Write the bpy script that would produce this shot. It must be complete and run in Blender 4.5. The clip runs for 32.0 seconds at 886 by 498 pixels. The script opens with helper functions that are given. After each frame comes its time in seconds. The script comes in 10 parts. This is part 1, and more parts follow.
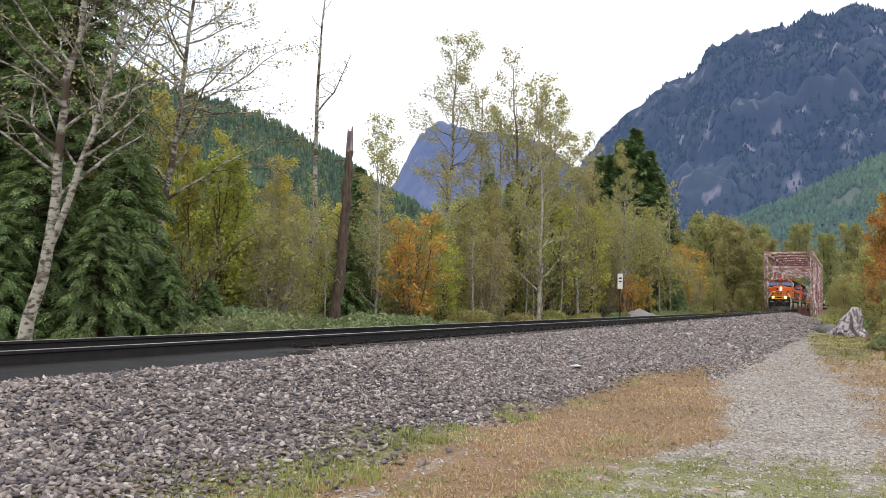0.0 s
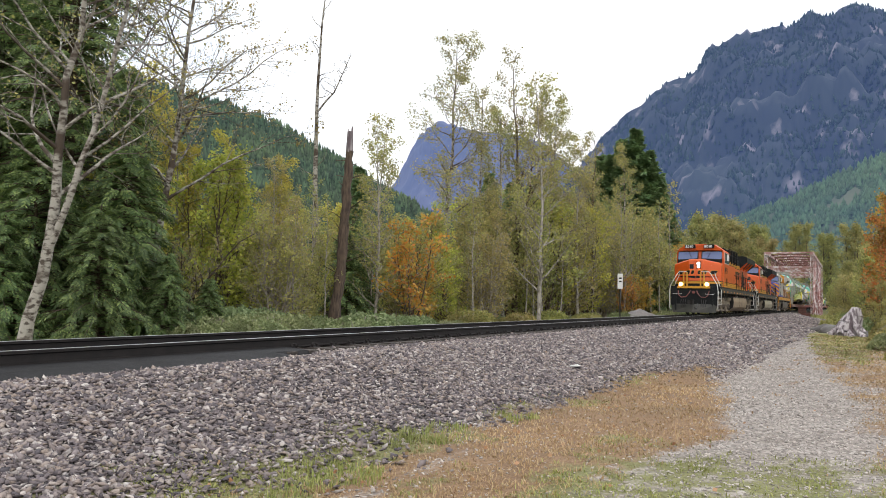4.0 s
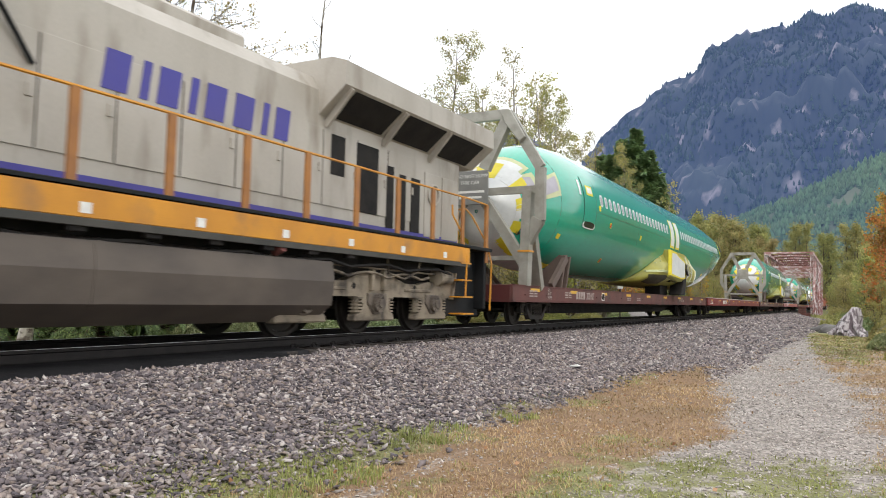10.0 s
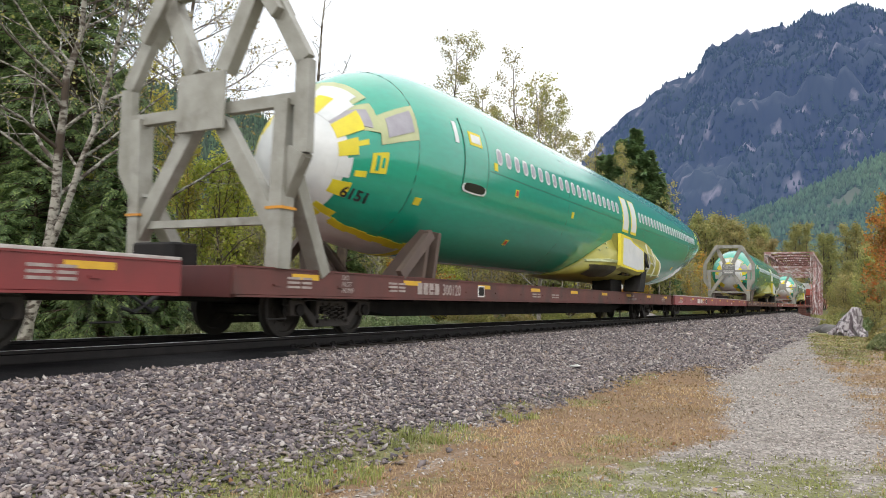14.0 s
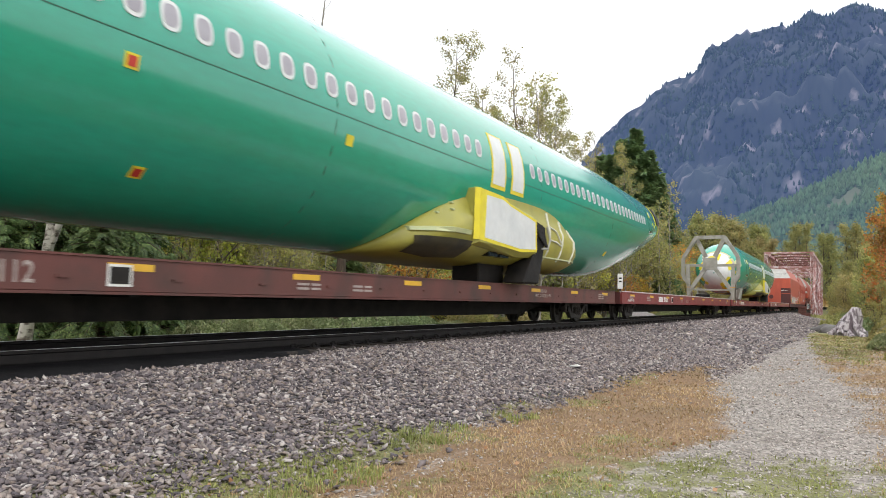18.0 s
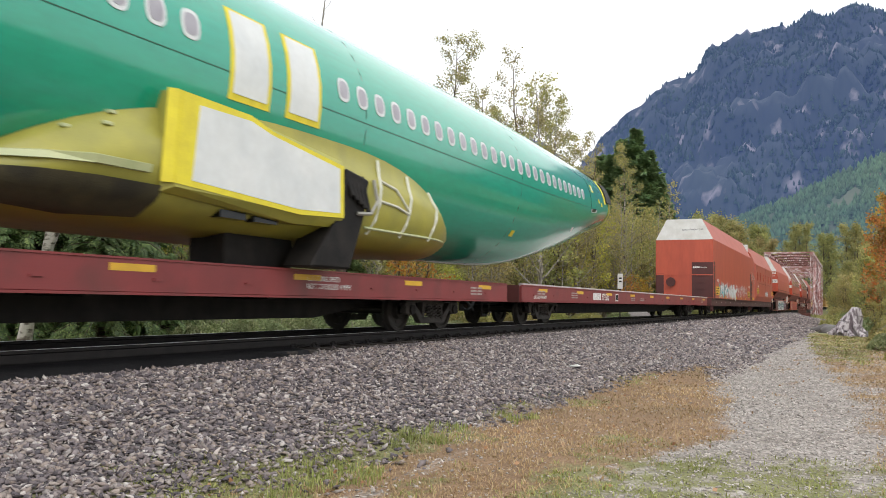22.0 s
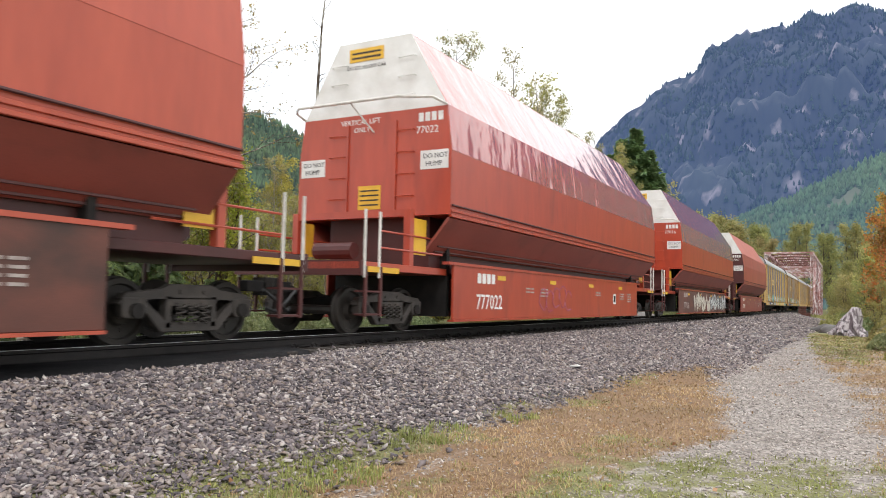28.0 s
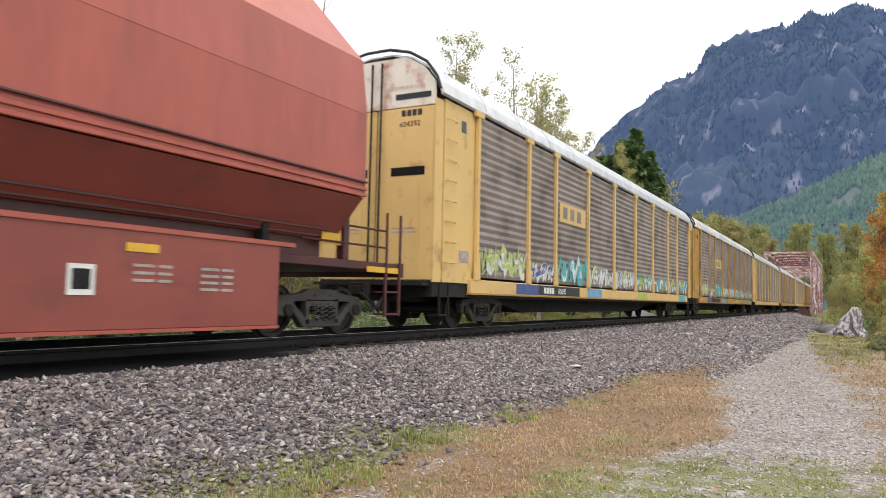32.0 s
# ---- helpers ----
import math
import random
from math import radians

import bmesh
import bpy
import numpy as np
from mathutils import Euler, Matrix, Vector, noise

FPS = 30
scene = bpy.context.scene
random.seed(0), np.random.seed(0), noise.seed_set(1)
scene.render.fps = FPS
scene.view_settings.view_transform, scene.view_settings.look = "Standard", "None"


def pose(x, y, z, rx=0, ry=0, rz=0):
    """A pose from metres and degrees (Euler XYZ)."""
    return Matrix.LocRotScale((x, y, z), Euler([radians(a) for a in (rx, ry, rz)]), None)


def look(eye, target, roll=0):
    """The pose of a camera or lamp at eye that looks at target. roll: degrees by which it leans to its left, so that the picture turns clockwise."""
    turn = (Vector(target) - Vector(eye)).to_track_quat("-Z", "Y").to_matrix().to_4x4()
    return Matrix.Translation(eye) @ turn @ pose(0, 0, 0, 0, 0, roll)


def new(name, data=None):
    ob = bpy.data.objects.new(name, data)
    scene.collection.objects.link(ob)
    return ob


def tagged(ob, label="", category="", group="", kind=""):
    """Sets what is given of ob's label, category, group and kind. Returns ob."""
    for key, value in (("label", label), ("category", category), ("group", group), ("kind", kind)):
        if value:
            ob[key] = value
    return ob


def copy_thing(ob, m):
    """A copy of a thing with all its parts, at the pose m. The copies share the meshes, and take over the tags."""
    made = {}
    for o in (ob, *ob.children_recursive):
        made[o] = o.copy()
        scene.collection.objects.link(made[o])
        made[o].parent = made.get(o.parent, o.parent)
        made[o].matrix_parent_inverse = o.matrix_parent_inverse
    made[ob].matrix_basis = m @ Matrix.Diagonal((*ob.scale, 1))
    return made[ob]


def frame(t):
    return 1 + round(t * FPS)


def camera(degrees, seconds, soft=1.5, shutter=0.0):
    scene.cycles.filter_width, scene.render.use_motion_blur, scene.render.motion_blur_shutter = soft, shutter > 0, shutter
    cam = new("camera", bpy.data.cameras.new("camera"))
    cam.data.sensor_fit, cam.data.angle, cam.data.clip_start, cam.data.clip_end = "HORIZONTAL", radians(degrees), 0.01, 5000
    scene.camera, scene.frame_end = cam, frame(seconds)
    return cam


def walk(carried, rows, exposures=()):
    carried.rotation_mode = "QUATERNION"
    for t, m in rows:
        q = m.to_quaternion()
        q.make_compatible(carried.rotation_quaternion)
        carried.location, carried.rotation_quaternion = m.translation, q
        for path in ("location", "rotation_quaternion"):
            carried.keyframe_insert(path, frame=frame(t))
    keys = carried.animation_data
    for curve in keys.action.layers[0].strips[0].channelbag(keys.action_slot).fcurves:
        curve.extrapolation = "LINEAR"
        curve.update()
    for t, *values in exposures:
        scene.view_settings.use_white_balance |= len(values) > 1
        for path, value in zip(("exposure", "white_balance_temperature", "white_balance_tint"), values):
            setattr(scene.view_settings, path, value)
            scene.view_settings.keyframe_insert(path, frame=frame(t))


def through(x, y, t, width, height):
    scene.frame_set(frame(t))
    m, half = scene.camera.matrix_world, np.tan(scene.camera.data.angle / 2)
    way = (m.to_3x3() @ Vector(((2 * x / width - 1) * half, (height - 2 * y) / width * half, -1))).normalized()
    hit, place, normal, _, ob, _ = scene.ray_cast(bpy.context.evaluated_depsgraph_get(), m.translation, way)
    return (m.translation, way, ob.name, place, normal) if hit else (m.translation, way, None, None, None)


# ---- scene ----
# ---- camera ----
# the camera opens up a little while dark vehicles fill the view
EXPOSURES = ((0, 0.07), (5.5, 0.07), (7, 0.24), (8, 0.3), (9, 0.26), (10, 0.24), (12, 0.16), (13, 0.12), (14, 0.1), (16.8, 0.09), (18, 0.22), (19, 0.27), (20, 0.09), (21, 0.1), (22, 0.14), (23, 0.28), (24, 0.08), (25, 0.15), (28, 0.3), (29, 0.32), (32, 0.28))
cam = camera(61.95, 32.0, soft=0.9, shutter=0.12)
EYE = (8.70, 0.0, 0.655)
YAW, PITCH, ROLL = radians(28.84), radians(3.9), 1.22
AIM = (EYE[0] - math.sin(YAW) * math.cos(PITCH), math.cos(YAW) * math.cos(PITCH), EYE[2] + math.sin(PITCH))
STAND = look(EYE, AIM, ROLL)
walk(cam, [(0.0, STAND), (32.0, STAND)], EXPOSURES)

# ---- world, sun and exposure ----
scene.view_settings.exposure = 0.07
SUN_EL, SUN_AZ = radians(52), radians(150)
world = bpy.data.worlds.new("overcast_sky")
scene.world = world
world.use_nodes = True
wn, wl = world.node_tree.nodes, world.node_tree.links
wn.clear()
w_out = wn.new("ShaderNodeOutputWorld")
w_sky = wn.new("ShaderNodeTexSky")
w_sky.sky_type, w_sky.sun_disc = "NISHITA", False
w_sky.sun_elevation, w_sky.sun_rotation = SUN_EL, SUN_AZ
w_sky.air_density, w_sky.dust_density = 1.0, 3.0
w_bg1 = wn.new("ShaderNodeBackground")
w_bg1.inputs[1].default_value = 0.12
w_bg2 = wn.new("ShaderNodeBackground")
w_bg2.inputs[1].default_value = 1.0
w_tc = wn.new("ShaderNodeTexCoord")
w_no = wn.new("ShaderNodeTexNoise")
w_no.inputs["Scale"].default_value, w_no.inputs["Detail"].default_value = 2.6, 5.0
w_ramp = wn.new("ShaderNodeValToRGB")
w_ramp.color_ramp.elements[0].position, w_ramp.color_ramp.elements[0].color = 0.3, (0.80, 0.86, 0.95, 1)
w_ramp.color_ramp.elements[1].position, w_ramp.color_ramp.elements[1].color = 0.55, (1.0, 1.0, 1.0, 1)
w_mix = wn.new("ShaderNodeMixShader")
w_mix.inputs[0].default_value = 0.88
wl.new(w_sky.outputs[0], w_bg1.inputs[0])
wl.new(w_tc.outputs["Generated"], w_no.inputs["Vector"])
wl.new(w_no.outputs["Fac"], w_ramp.inputs[0])
# an overcast sky is brighter overhead than at the horizon
w_sep, w_up = wn.new("ShaderNodeSeparateXYZ"), wn.new("ShaderNodeMapRange")
w_up.inputs[1].default_value, w_up.inputs[2].default_value, w_up.inputs[3].default_value, w_up.inputs[4].default_value = 0.1, 1.0, 1.25, 1.9
wl.new(w_tc.outputs["Generated"], w_sep.inputs[0])
wl.new(w_sep.outputs[2], w_up.inputs[0])
wl.new(w_up.outputs[0], w_bg2.inputs[1])
wl.new(w_ramp.outputs[0], w_bg2.inputs[0])
wl.new(w_bg1.outputs[0], w_mix.inputs[1])
wl.new(w_bg2.outputs[0], w_mix.inputs[2])
wl.new(w_mix.outputs[0], w_out.inputs[0])
sun_data = bpy.data.lights.new("sun", "SUN")
sun_data.energy, sun_data.angle, sun_data.color = 0.75, radians(20), (1.0, 0.96, 0.9)
sun = new("sun", sun_data)
# the brighter part of the sky is behind the camera, to its right
sun.matrix_world = look((40, -45, 75), (0, 20, 0))

# ---- materials ----
def node_mat(name, base, second=None, scale=3.0, rough=0.6, metal=0.0, bump=0.1, fine=60.0, contrast=(0.35, 0.65), spec=0.5,
             per_object=0.0, per_island=0.0, stretch=(1, 1, 1), dirt=None, dirt_scale=1.2, dirt_at=(0.5, 0.7), glow=None, coords="Object"):
    """Two-scale procedural surface: broad patches, fine grain with bump, optional dirt and per-piece variation."""
    m = bpy.data.materials.new(name)
    m.use_nodes = True
    n, l = m.node_tree.nodes, m.node_tree.links
    p = n["Principled BSDF"]
    p.inputs["Roughness"].default_value, p.inputs["Metallic"].default_value = rough, metal
    p.inputs["Specular IOR Level"].default_value = spec
    second = second or tuple(c * 0.8 for c in base)
    tc, mp = n.new("ShaderNodeTexCoord"), n.new("ShaderNodeMapping")
    mp.inputs["Scale"].default_value = stretch
    l.new(tc.outputs[coords], mp.inputs[0])
    n1, n2 = n.new("ShaderNodeTexNoise"), n.new("ShaderNodeTexNoise")
    n1.inputs["Scale"].default_value, n1.inputs["Detail"].default_value = scale, 6.0
    n2.inputs["Scale"].default_value, n2.inputs["Detail"].default_value = fine, 3.0
    for q in (n1, n2):
        l.new(mp.outputs[0], q.inputs["Vector"])
    ramp = n.new("ShaderNodeValToRGB")
    a, b = ramp.color_ramp.elements
    a.position, a.color, b.position, b.color = contrast[0], (*base, 1), contrast[1], (*second, 1)
    l.new(n1.outputs["Fac"], ramp.inputs[0])
    color = ramp.outputs[0]
    grain = n.new("ShaderNodeMix")
    grain.data_type, grain.blend_type = "RGBA", "MULTIPLY"
    grain.inputs[0].default_value = 0.35
    gr = n.new("ShaderNodeMapRange")
    gr.inputs[3].default_value, gr.inputs[4].default_value = 0.55, 1.35
    l.new(n2.outputs["Fac"], gr.inputs[0])
    l.new(color, grain.inputs[6])
    l.new(gr.outputs[0], grain.inputs[7])
    color = grain.outputs[2]
    if dirt:
        n3, r3 = n.new("ShaderNodeTexNoise"), n.new("ShaderNodeMapRange")
        n3.inputs["Scale"].default_value, n3.inputs["Detail"].default_value = dirt_scale, 8.0
        l.new(mp.outputs[0], n3.inputs["Vector"])
        r3.inputs[1].default_value, r3.inputs[2].default_value = dirt_at
        l.new(n3.outputs["Fac"], r3.inputs[0])
        dm = n.new("ShaderNodeMix")
        dm.data_type = "RGBA"
        l.new(r3.outputs[0], dm.inputs[0])
        l.new(color, dm.inputs[6])
        dm.inputs[7].default_value = (*dirt, 1)
        color = dm.outputs[2]
    for amount, source in ((per_object, "ShaderNodeObjectInfo"), (per_island, "ShaderNodeNewGeometry")):
        if amount:
            info = n.new(source)
            hsv, mr = n.new("ShaderNodeHueSaturation"), n.new("ShaderNodeMapRange")
            mr.inputs[3].default_value, mr.inputs[4].default_value = 1 - amount, 1 + amount
            l.new(info.outputs["Random" if source == "ShaderNodeObjectInfo" else "Random Per Island"], mr.inputs[0])
            l.new(mr.outputs[0], hsv.inputs["Value"])
            l.new(color, hsv.inputs["Color"])
            color = hsv.outputs[0]
    l.new(color, p.inputs["Base Color"])
    if bump:
        bp = n.new("ShaderNodeBump")
        bp.inputs["Strength"].default_value, bp.inputs["Distance"].default_value = bump, 0.02
        l.new(n2.outputs["Fac"], bp.inputs["Height"])
        l.new(bp.outputs[0], p.inputs["Normal"])
    if glow:
        p.inputs["Emission Color"].default_value, p.inputs["Emission Strength"].default_value = (*glow[0], 1), glow[1]
    return m


def leaf_mat(name, a, b, c=None, through=0.35, island=0.35, hue=0.025):
    """Thin leaves: colours mixed leaf by leaf, light passes through them."""
    m = bpy.data.materials.new(name)
    m.use_nodes = True
    n, l = m.node_tree.nodes, m.node_tree.links
    p, out = n["Principled BSDF"], n["Material Output"]
    geo, ramp = n.new("ShaderNodeNewGeometry"), n.new("ShaderNodeValToRGB")
    l.new(geo.outputs["Random Per Island"], ramp.inputs[0])
    e = ramp.color_ramp.elements
    e[0].position, e[0].color, e[1].position, e[1].color = 0.0, (*a, 1), 1.0, (*b, 1)
    if c:
        k = e.new(0.6)
        k.color = (*c, 1)
    tc, no = n.new("ShaderNodeTexCoord"), n.new("ShaderNodeTexNoise")
    no.inputs["Scale"].default_value = 0.6
    l.new(tc.outputs["Object"], no.inputs["Vector"])
    hsv, mr, mu = n.new("ShaderNodeHueSaturation"), n.new("ShaderNodeMapRange"), n.new("ShaderNodeMath")
    info = n.new("ShaderNodeObjectInfo")
    mr.inputs[1].default_value, mr.inputs[2].default_value = 0.3, 0.7
    mr.inputs[3].default_value, mr.inputs[4].default_value = 1 - island, 1 + island
    l.new(no.outputs["Fac"], mr.inputs[0])
    hs = n.new("ShaderNodeMapRange")
    hs.inputs[3].default_value, hs.inputs[4].default_value = 0.5 - hue, 0.5 + hue
    l.new(info.outputs["Random"], hs.inputs[0])
    l.new(hs.outputs[0], hsv.inputs["Hue"])
    l.new(mr.outputs[0], hsv.inputs["Value"])
    l.new(ramp.outputs[0], hsv.inputs["Color"])
    l.new(hsv.outputs[0], p.inputs["Base Color"])
    p.inputs["Roughness"].default_value = 0.55
    tr, mix = n.new("ShaderNodeBsdfTranslucent"), n.new("ShaderNodeMixShader")
    l.new(hsv.outputs[0], tr.inputs[0])
    mix.inputs[0].default_value = through
    l.new(p.outputs[0], mix.inputs[1])
    l.new(tr.outputs[0], mix.inputs[2])
    l.new(mix.outputs[0], out.inputs[0])
    return m


def glass_mat(name, color, rough=0.08):
    m = bpy.data.materials.new(name)
    m.use_nodes = True
    p = m.node_tree.nodes["Principled BSDF"]
    p.inputs["Base Color"].default_value, p.inputs["Roughness"].default_value = (*color, 1), rough
    p.inputs["Coat Weight"].default_value = 0.6 if max(color) > 0.02 else 0.0
    p.inputs["Specular IOR Level"].default_value = 0.5 if max(color) > 0.02 else 0.3
    return m


M = {}
M["orange"] = node_mat("orange_paint", (0.68, 0.105, 0.011), (0.60, 0.086, 0.010), 1.2, 0.32, bump=0.03, dirt=(0.36, 0.075, 0.025), dirt_at=(0.6, 0.9))
M["orange_faded"] = node_mat("faded_orange_paint", (0.70, 0.115, 0.022), (0.62, 0.095, 0.02), 1.2, 0.4, bump=0.03, dirt=(0.34, 0.085, 0.04), dirt_at=(0.58, 0.88))
M["loco_black"] = node_mat("black_paint", (0.008, 0.009, 0.010), (0.014, 0.0145, 0.015), 2.0, 0.6, bump=0.05, spec=0.2, dirt=(0.05, 0.045, 0.04), dirt_at=(0.62, 0.9))
M["loco_yellow"] = node_mat("yellow_paint", (0.60, 0.29, 0.018), (0.48, 0.22, 0.018), 1.5, 0.45, bump=0.03)
M["sill_grey"] = node_mat("dusty_sill_paint", (0.042, 0.042, 0.038), (0.07, 0.066, 0.058), 1.5, 0.6, bump=0.08, spec=0.3)
M["running"] = node_mat("dusty_running_gear", (0.30, 0.25, 0.185), (0.20, 0.16, 0.115), 2.5, 0.75, bump=0.25, dirt=(0.045, 0.037, 0.03), dirt_scale=2.6, dirt_at=(0.52, 0.68))
M["running_dark"] = node_mat("greasy_black_steel", (0.010, 0.009, 0.009), (0.022, 0.019, 0.017), 3.0, 0.7, bump=0.25, spec=0.25)
M["truck_dark"] = node_mat("grimy_freight_truck", (0.055, 0.046, 0.04), (0.03, 0.026, 0.023), 2.5, 0.75, bump=0.3, dirt=(0.10, 0.082, 0.066), dirt_scale=4, dirt_at=(0.55, 0.8))
M["axle_cap"] = node_mat("grimy_axle_cap", (0.16, 0.13, 0.10), (0.07, 0.055, 0.045), 5.0, 0.7, bump=0.3)
M["wheel"] = node_mat("wheel_steel", (0.018, 0.016, 0.014), (0.036, 0.03, 0.025), 4.0, 0.65, 0.2, bump=0.15)
M["tank"] = node_mat("dusty_tan_tank", (0.34, 0.255, 0.165), (0.27, 0.205, 0.14), 1.0, 0.55, bump=0.05, stretch=(1, 1, 2), dirt=(0.11, 0.09, 0.07), dirt_at=(0.55, 0.8))
M["tank_silver"] = node_mat("weathered_silver_tank", (0.40, 0.355, 0.27), (0.33, 0.29, 0.22), 1.0, 0.45, 0.0, bump=0.05, stretch=(1, 1, 2), dirt=(0.12, 0.10, 0.08), dirt_at=(0.55, 0.85))
M["tank_grey"] = node_mat("dirty_grey_tank", (0.115, 0.092, 0.074), (0.075, 0.06, 0.05), 1.0, 0.6, bump=0.05, stretch=(1, 1, 2))
M["loco_grey"] = node_mat("light_grey_paint", (0.47, 0.435, 0.385), (0.38, 0.345, 0.295), 0.9, 0.45, bump=0.03, stretch=(1, 1, 0.3), dirt=(0.20, 0.165, 0.12), dirt_scale=2.4, dirt_at=(0.53, 0.82))
M["blue"] = node_mat("deep_blue_paint", (0.05, 0.045, 0.30), (0.06, 0.05, 0.26), 1.4, 0.45, bump=0.03)
M["amber"] = node_mat("amber_paint", (0.64, 0.28, 0.02), (0.52, 0.22, 0.02), 1.5, 0.5, bump=0.03, dirt=(0.28, 0.14, 0.05), dirt_scale=1.6, dirt_at=(0.54, 0.8))
M["rail_orange"] = node_mat("rusty_orange_rail_paint", (0.40, 0.17, 0.04), (0.28, 0.12, 0.04), 3, 0.6, bump=0.1)
M["white"] = node_mat("white_paint", (0.74, 0.74, 0.72), (0.62, 0.61, 0.58), 2.0, 0.5, bump=0.03)
M["white_clean"] = node_mat("white_marking", (0.78, 0.78, 0.75), (0.66, 0.65, 0.62), 8.0, 0.6, bump=0.0)
# the blue of reflected sky is put into the glass colour
M["glass"] = glass_mat("cab_glass_sky_tint", (0.085, 0.12, 0.27))
M["glass_dark"] = glass_mat("dark_window", (0.012, 0.014, 0.016))
M["lamp"] = node_mat("lit_headlamp", (0.9, 0.9, 0.85), rough=0.2, bump=0, glow=((1.0, 0.96, 0.85), 45.0))
M["chrome"] = node_mat("white_handrail_paint", (0.70, 0.69, 0.65), (0.55, 0.54, 0.5), 6, 0.4, bump=0.02)
M["hose"] = node_mat("red_brown_air_hose", (0.20, 0.06, 0.05), (0.12, 0.05, 0.045), 6, 0.6, bump=0.1)
M["rubber"] = node_mat("black_rubber", (0.015, 0.015, 0.015), (0.03, 0.03, 0.03), 6, 0.7, bump=0.1)
M["flat_red"] = node_mat("oxide_red_flatcar", (0.235, 0.036, 0.036), (0.185, 0.03, 0.03), 1.3, 0.5, bump=0.08, dirt=(0.12, 0.032, 0.028), dirt_at=(0.52, 0.8))
M["flat_pink"] = node_mat("chalky_faded_red_flatcar", (0.33, 0.10, 0.10), (0.26, 0.07, 0.07), 1.3, 0.6, bump=0.08, dirt=(0.14, 0.05, 0.045), dirt_at=(0.52, 0.8))
M["label_red"] = node_mat("red_warning_label", (0.55, 0.035, 0.025), rough=0.5, bump=0)
M["flat_brown"] = node_mat("faded_brown_flatcar", (0.135, 0.042, 0.034), (0.095, 0.034, 0.028), 1.3, 0.6, bump=0.12, dirt=(0.05, 0.03, 0.025), dirt_at=(0.5, 0.75))
M["deck_wood"] = node_mat("pale_worn_deck", (0.56, 0.52, 0.50), (0.40, 0.34, 0.32), 2.0, 0.8, bump=0.2)
M["cov_red"] = node_mat("salmon_red_paint", (0.46, 0.085, 0.045), (0.40, 0.07, 0.038), 1.6, 0.45, bump=0.04, fine=9, stretch=(1, 1, 0.22), dirt=(0.32, 0.062, 0.036), dirt_scale=1.4, dirt_at=(0.55, 0.9))
M["cov_red2"] = node_mat("glossy_red_paint", (0.43, 0.066, 0.032), (0.36, 0.054, 0.028), 1.6, 0.28, bump=0.05, fine=7, stretch=(1, 1, 0.25), dirt=(0.18, 0.034, 0.026), dirt_scale=2.0, dirt_at=(0.57, 0.87))
M["cov_dark"] = node_mat("dull_maroon_paint", (0.082, 0.019, 0.017), (0.055, 0.014, 0.013), 1.0, 0.55, bump=0.05)
M["sign_yellow"] = node_mat("yellow_placard", (0.72, 0.42, 0.03), (0.62, 0.36, 0.03), 4, 0.5, bump=0)
M["sign_ink"] = node_mat("black_ink", (0.02, 0.02, 0.02), bump=0)
M["marking_grey"] = node_mat("faded_stencil", (0.42, 0.36, 0.33), (0.3, 0.24, 0.22), 9, 0.7, bump=0)
M["green"] = node_mat("green_protective_film", (0.0, 0.365, 0.235), (0.0, 0.305, 0.195), 0.5, 0.35, bump=0.0, fine=12, spec=0.1, stretch=(1, 0.25, 1))
M["green"].node_tree.nodes["Principled BSDF"].inputs["Coat Weight"].default_value = 1.0
M["green"].node_tree.nodes["Principled BSDF"].inputs["Coat Roughness"].default_value = 0.12
M["green"].node_tree.nodes["Principled BSDF"].inputs["Coat IOR"].default_value = 1.75
M["film_yellow"] = node_mat("yellow_green_primer", (0.40, 0.36, 0.06), (0.31, 0.29, 0.06), 1.5, 0.4, bump=0.04)
M["tape"] = node_mat("bright_yellow_tape", (0.78, 0.66, 0.03), (0.7, 0.58, 0.03), 5, 0.5, bump=0)
M["white_film"] = node_mat("white_shrink_wrap", (0.74, 0.75, 0.74), (0.64, 0.66, 0.66), 2, 0.35, bump=0.1, fine=8)
M["cradle"] = node_mat("galvanised_steel", (0.37, 0.36, 0.32), (0.27, 0.26, 0.22), 2.5, 0.5, 0.3, bump=0.08, dirt=(0.10, 0.085, 0.065), dirt_scale=1.6, dirt_at=(0.55, 0.78))
M["cradle_brown"] = node_mat("brown_saddle_steel", (0.13, 0.09, 0.07), (0.10, 0.07, 0.06), 2.5, 0.6, bump=0.1)
M["rack_yellow"] = node_mat("pale_yellow_paint", (0.66, 0.44, 0.16), (0.58, 0.39, 0.15), 1.0, 0.55, bump=0.03, dirt=(0.34, 0.2, 0.08), dirt_scale=2.5, dirt_at=(0.58, 0.8))
M["rack_deep"] = node_mat("weathered_ochre_paint", (0.45, 0.25, 0.05), (0.36, 0.2, 0.045), 1.5, 0.6, bump=0.05, dirt=(0.2, 0.12, 0.06), dirt_at=(0.5, 0.75))
M["rack_panel"] = node_mat("dusty_brown_galvanised_panel", (0.26, 0.215, 0.19), (0.19, 0.155, 0.135), 1.2, 0.65, 0.1, bump=0.05, per_object=0.12, dirt=(0.11, 0.085, 0.075), dirt_at=(0.5, 0.8))
M["rack_roof"] = node_mat("galvanised_roof", (0.62, 0.62, 0.62), (0.5, 0.5, 0.5), 2.0, 0.4, 0.4, bump=0.05)
M["rust_white"] = node_mat("rust_streaked_white", (0.70, 0.66, 0.58), (0.60, 0.55, 0.48), 1.5, 0.6, bump=0.05, dirt=(0.36, 0.10, 0.05), dirt_scale=2.5, dirt_at=(0.52, 0.72))
GRAF = {}
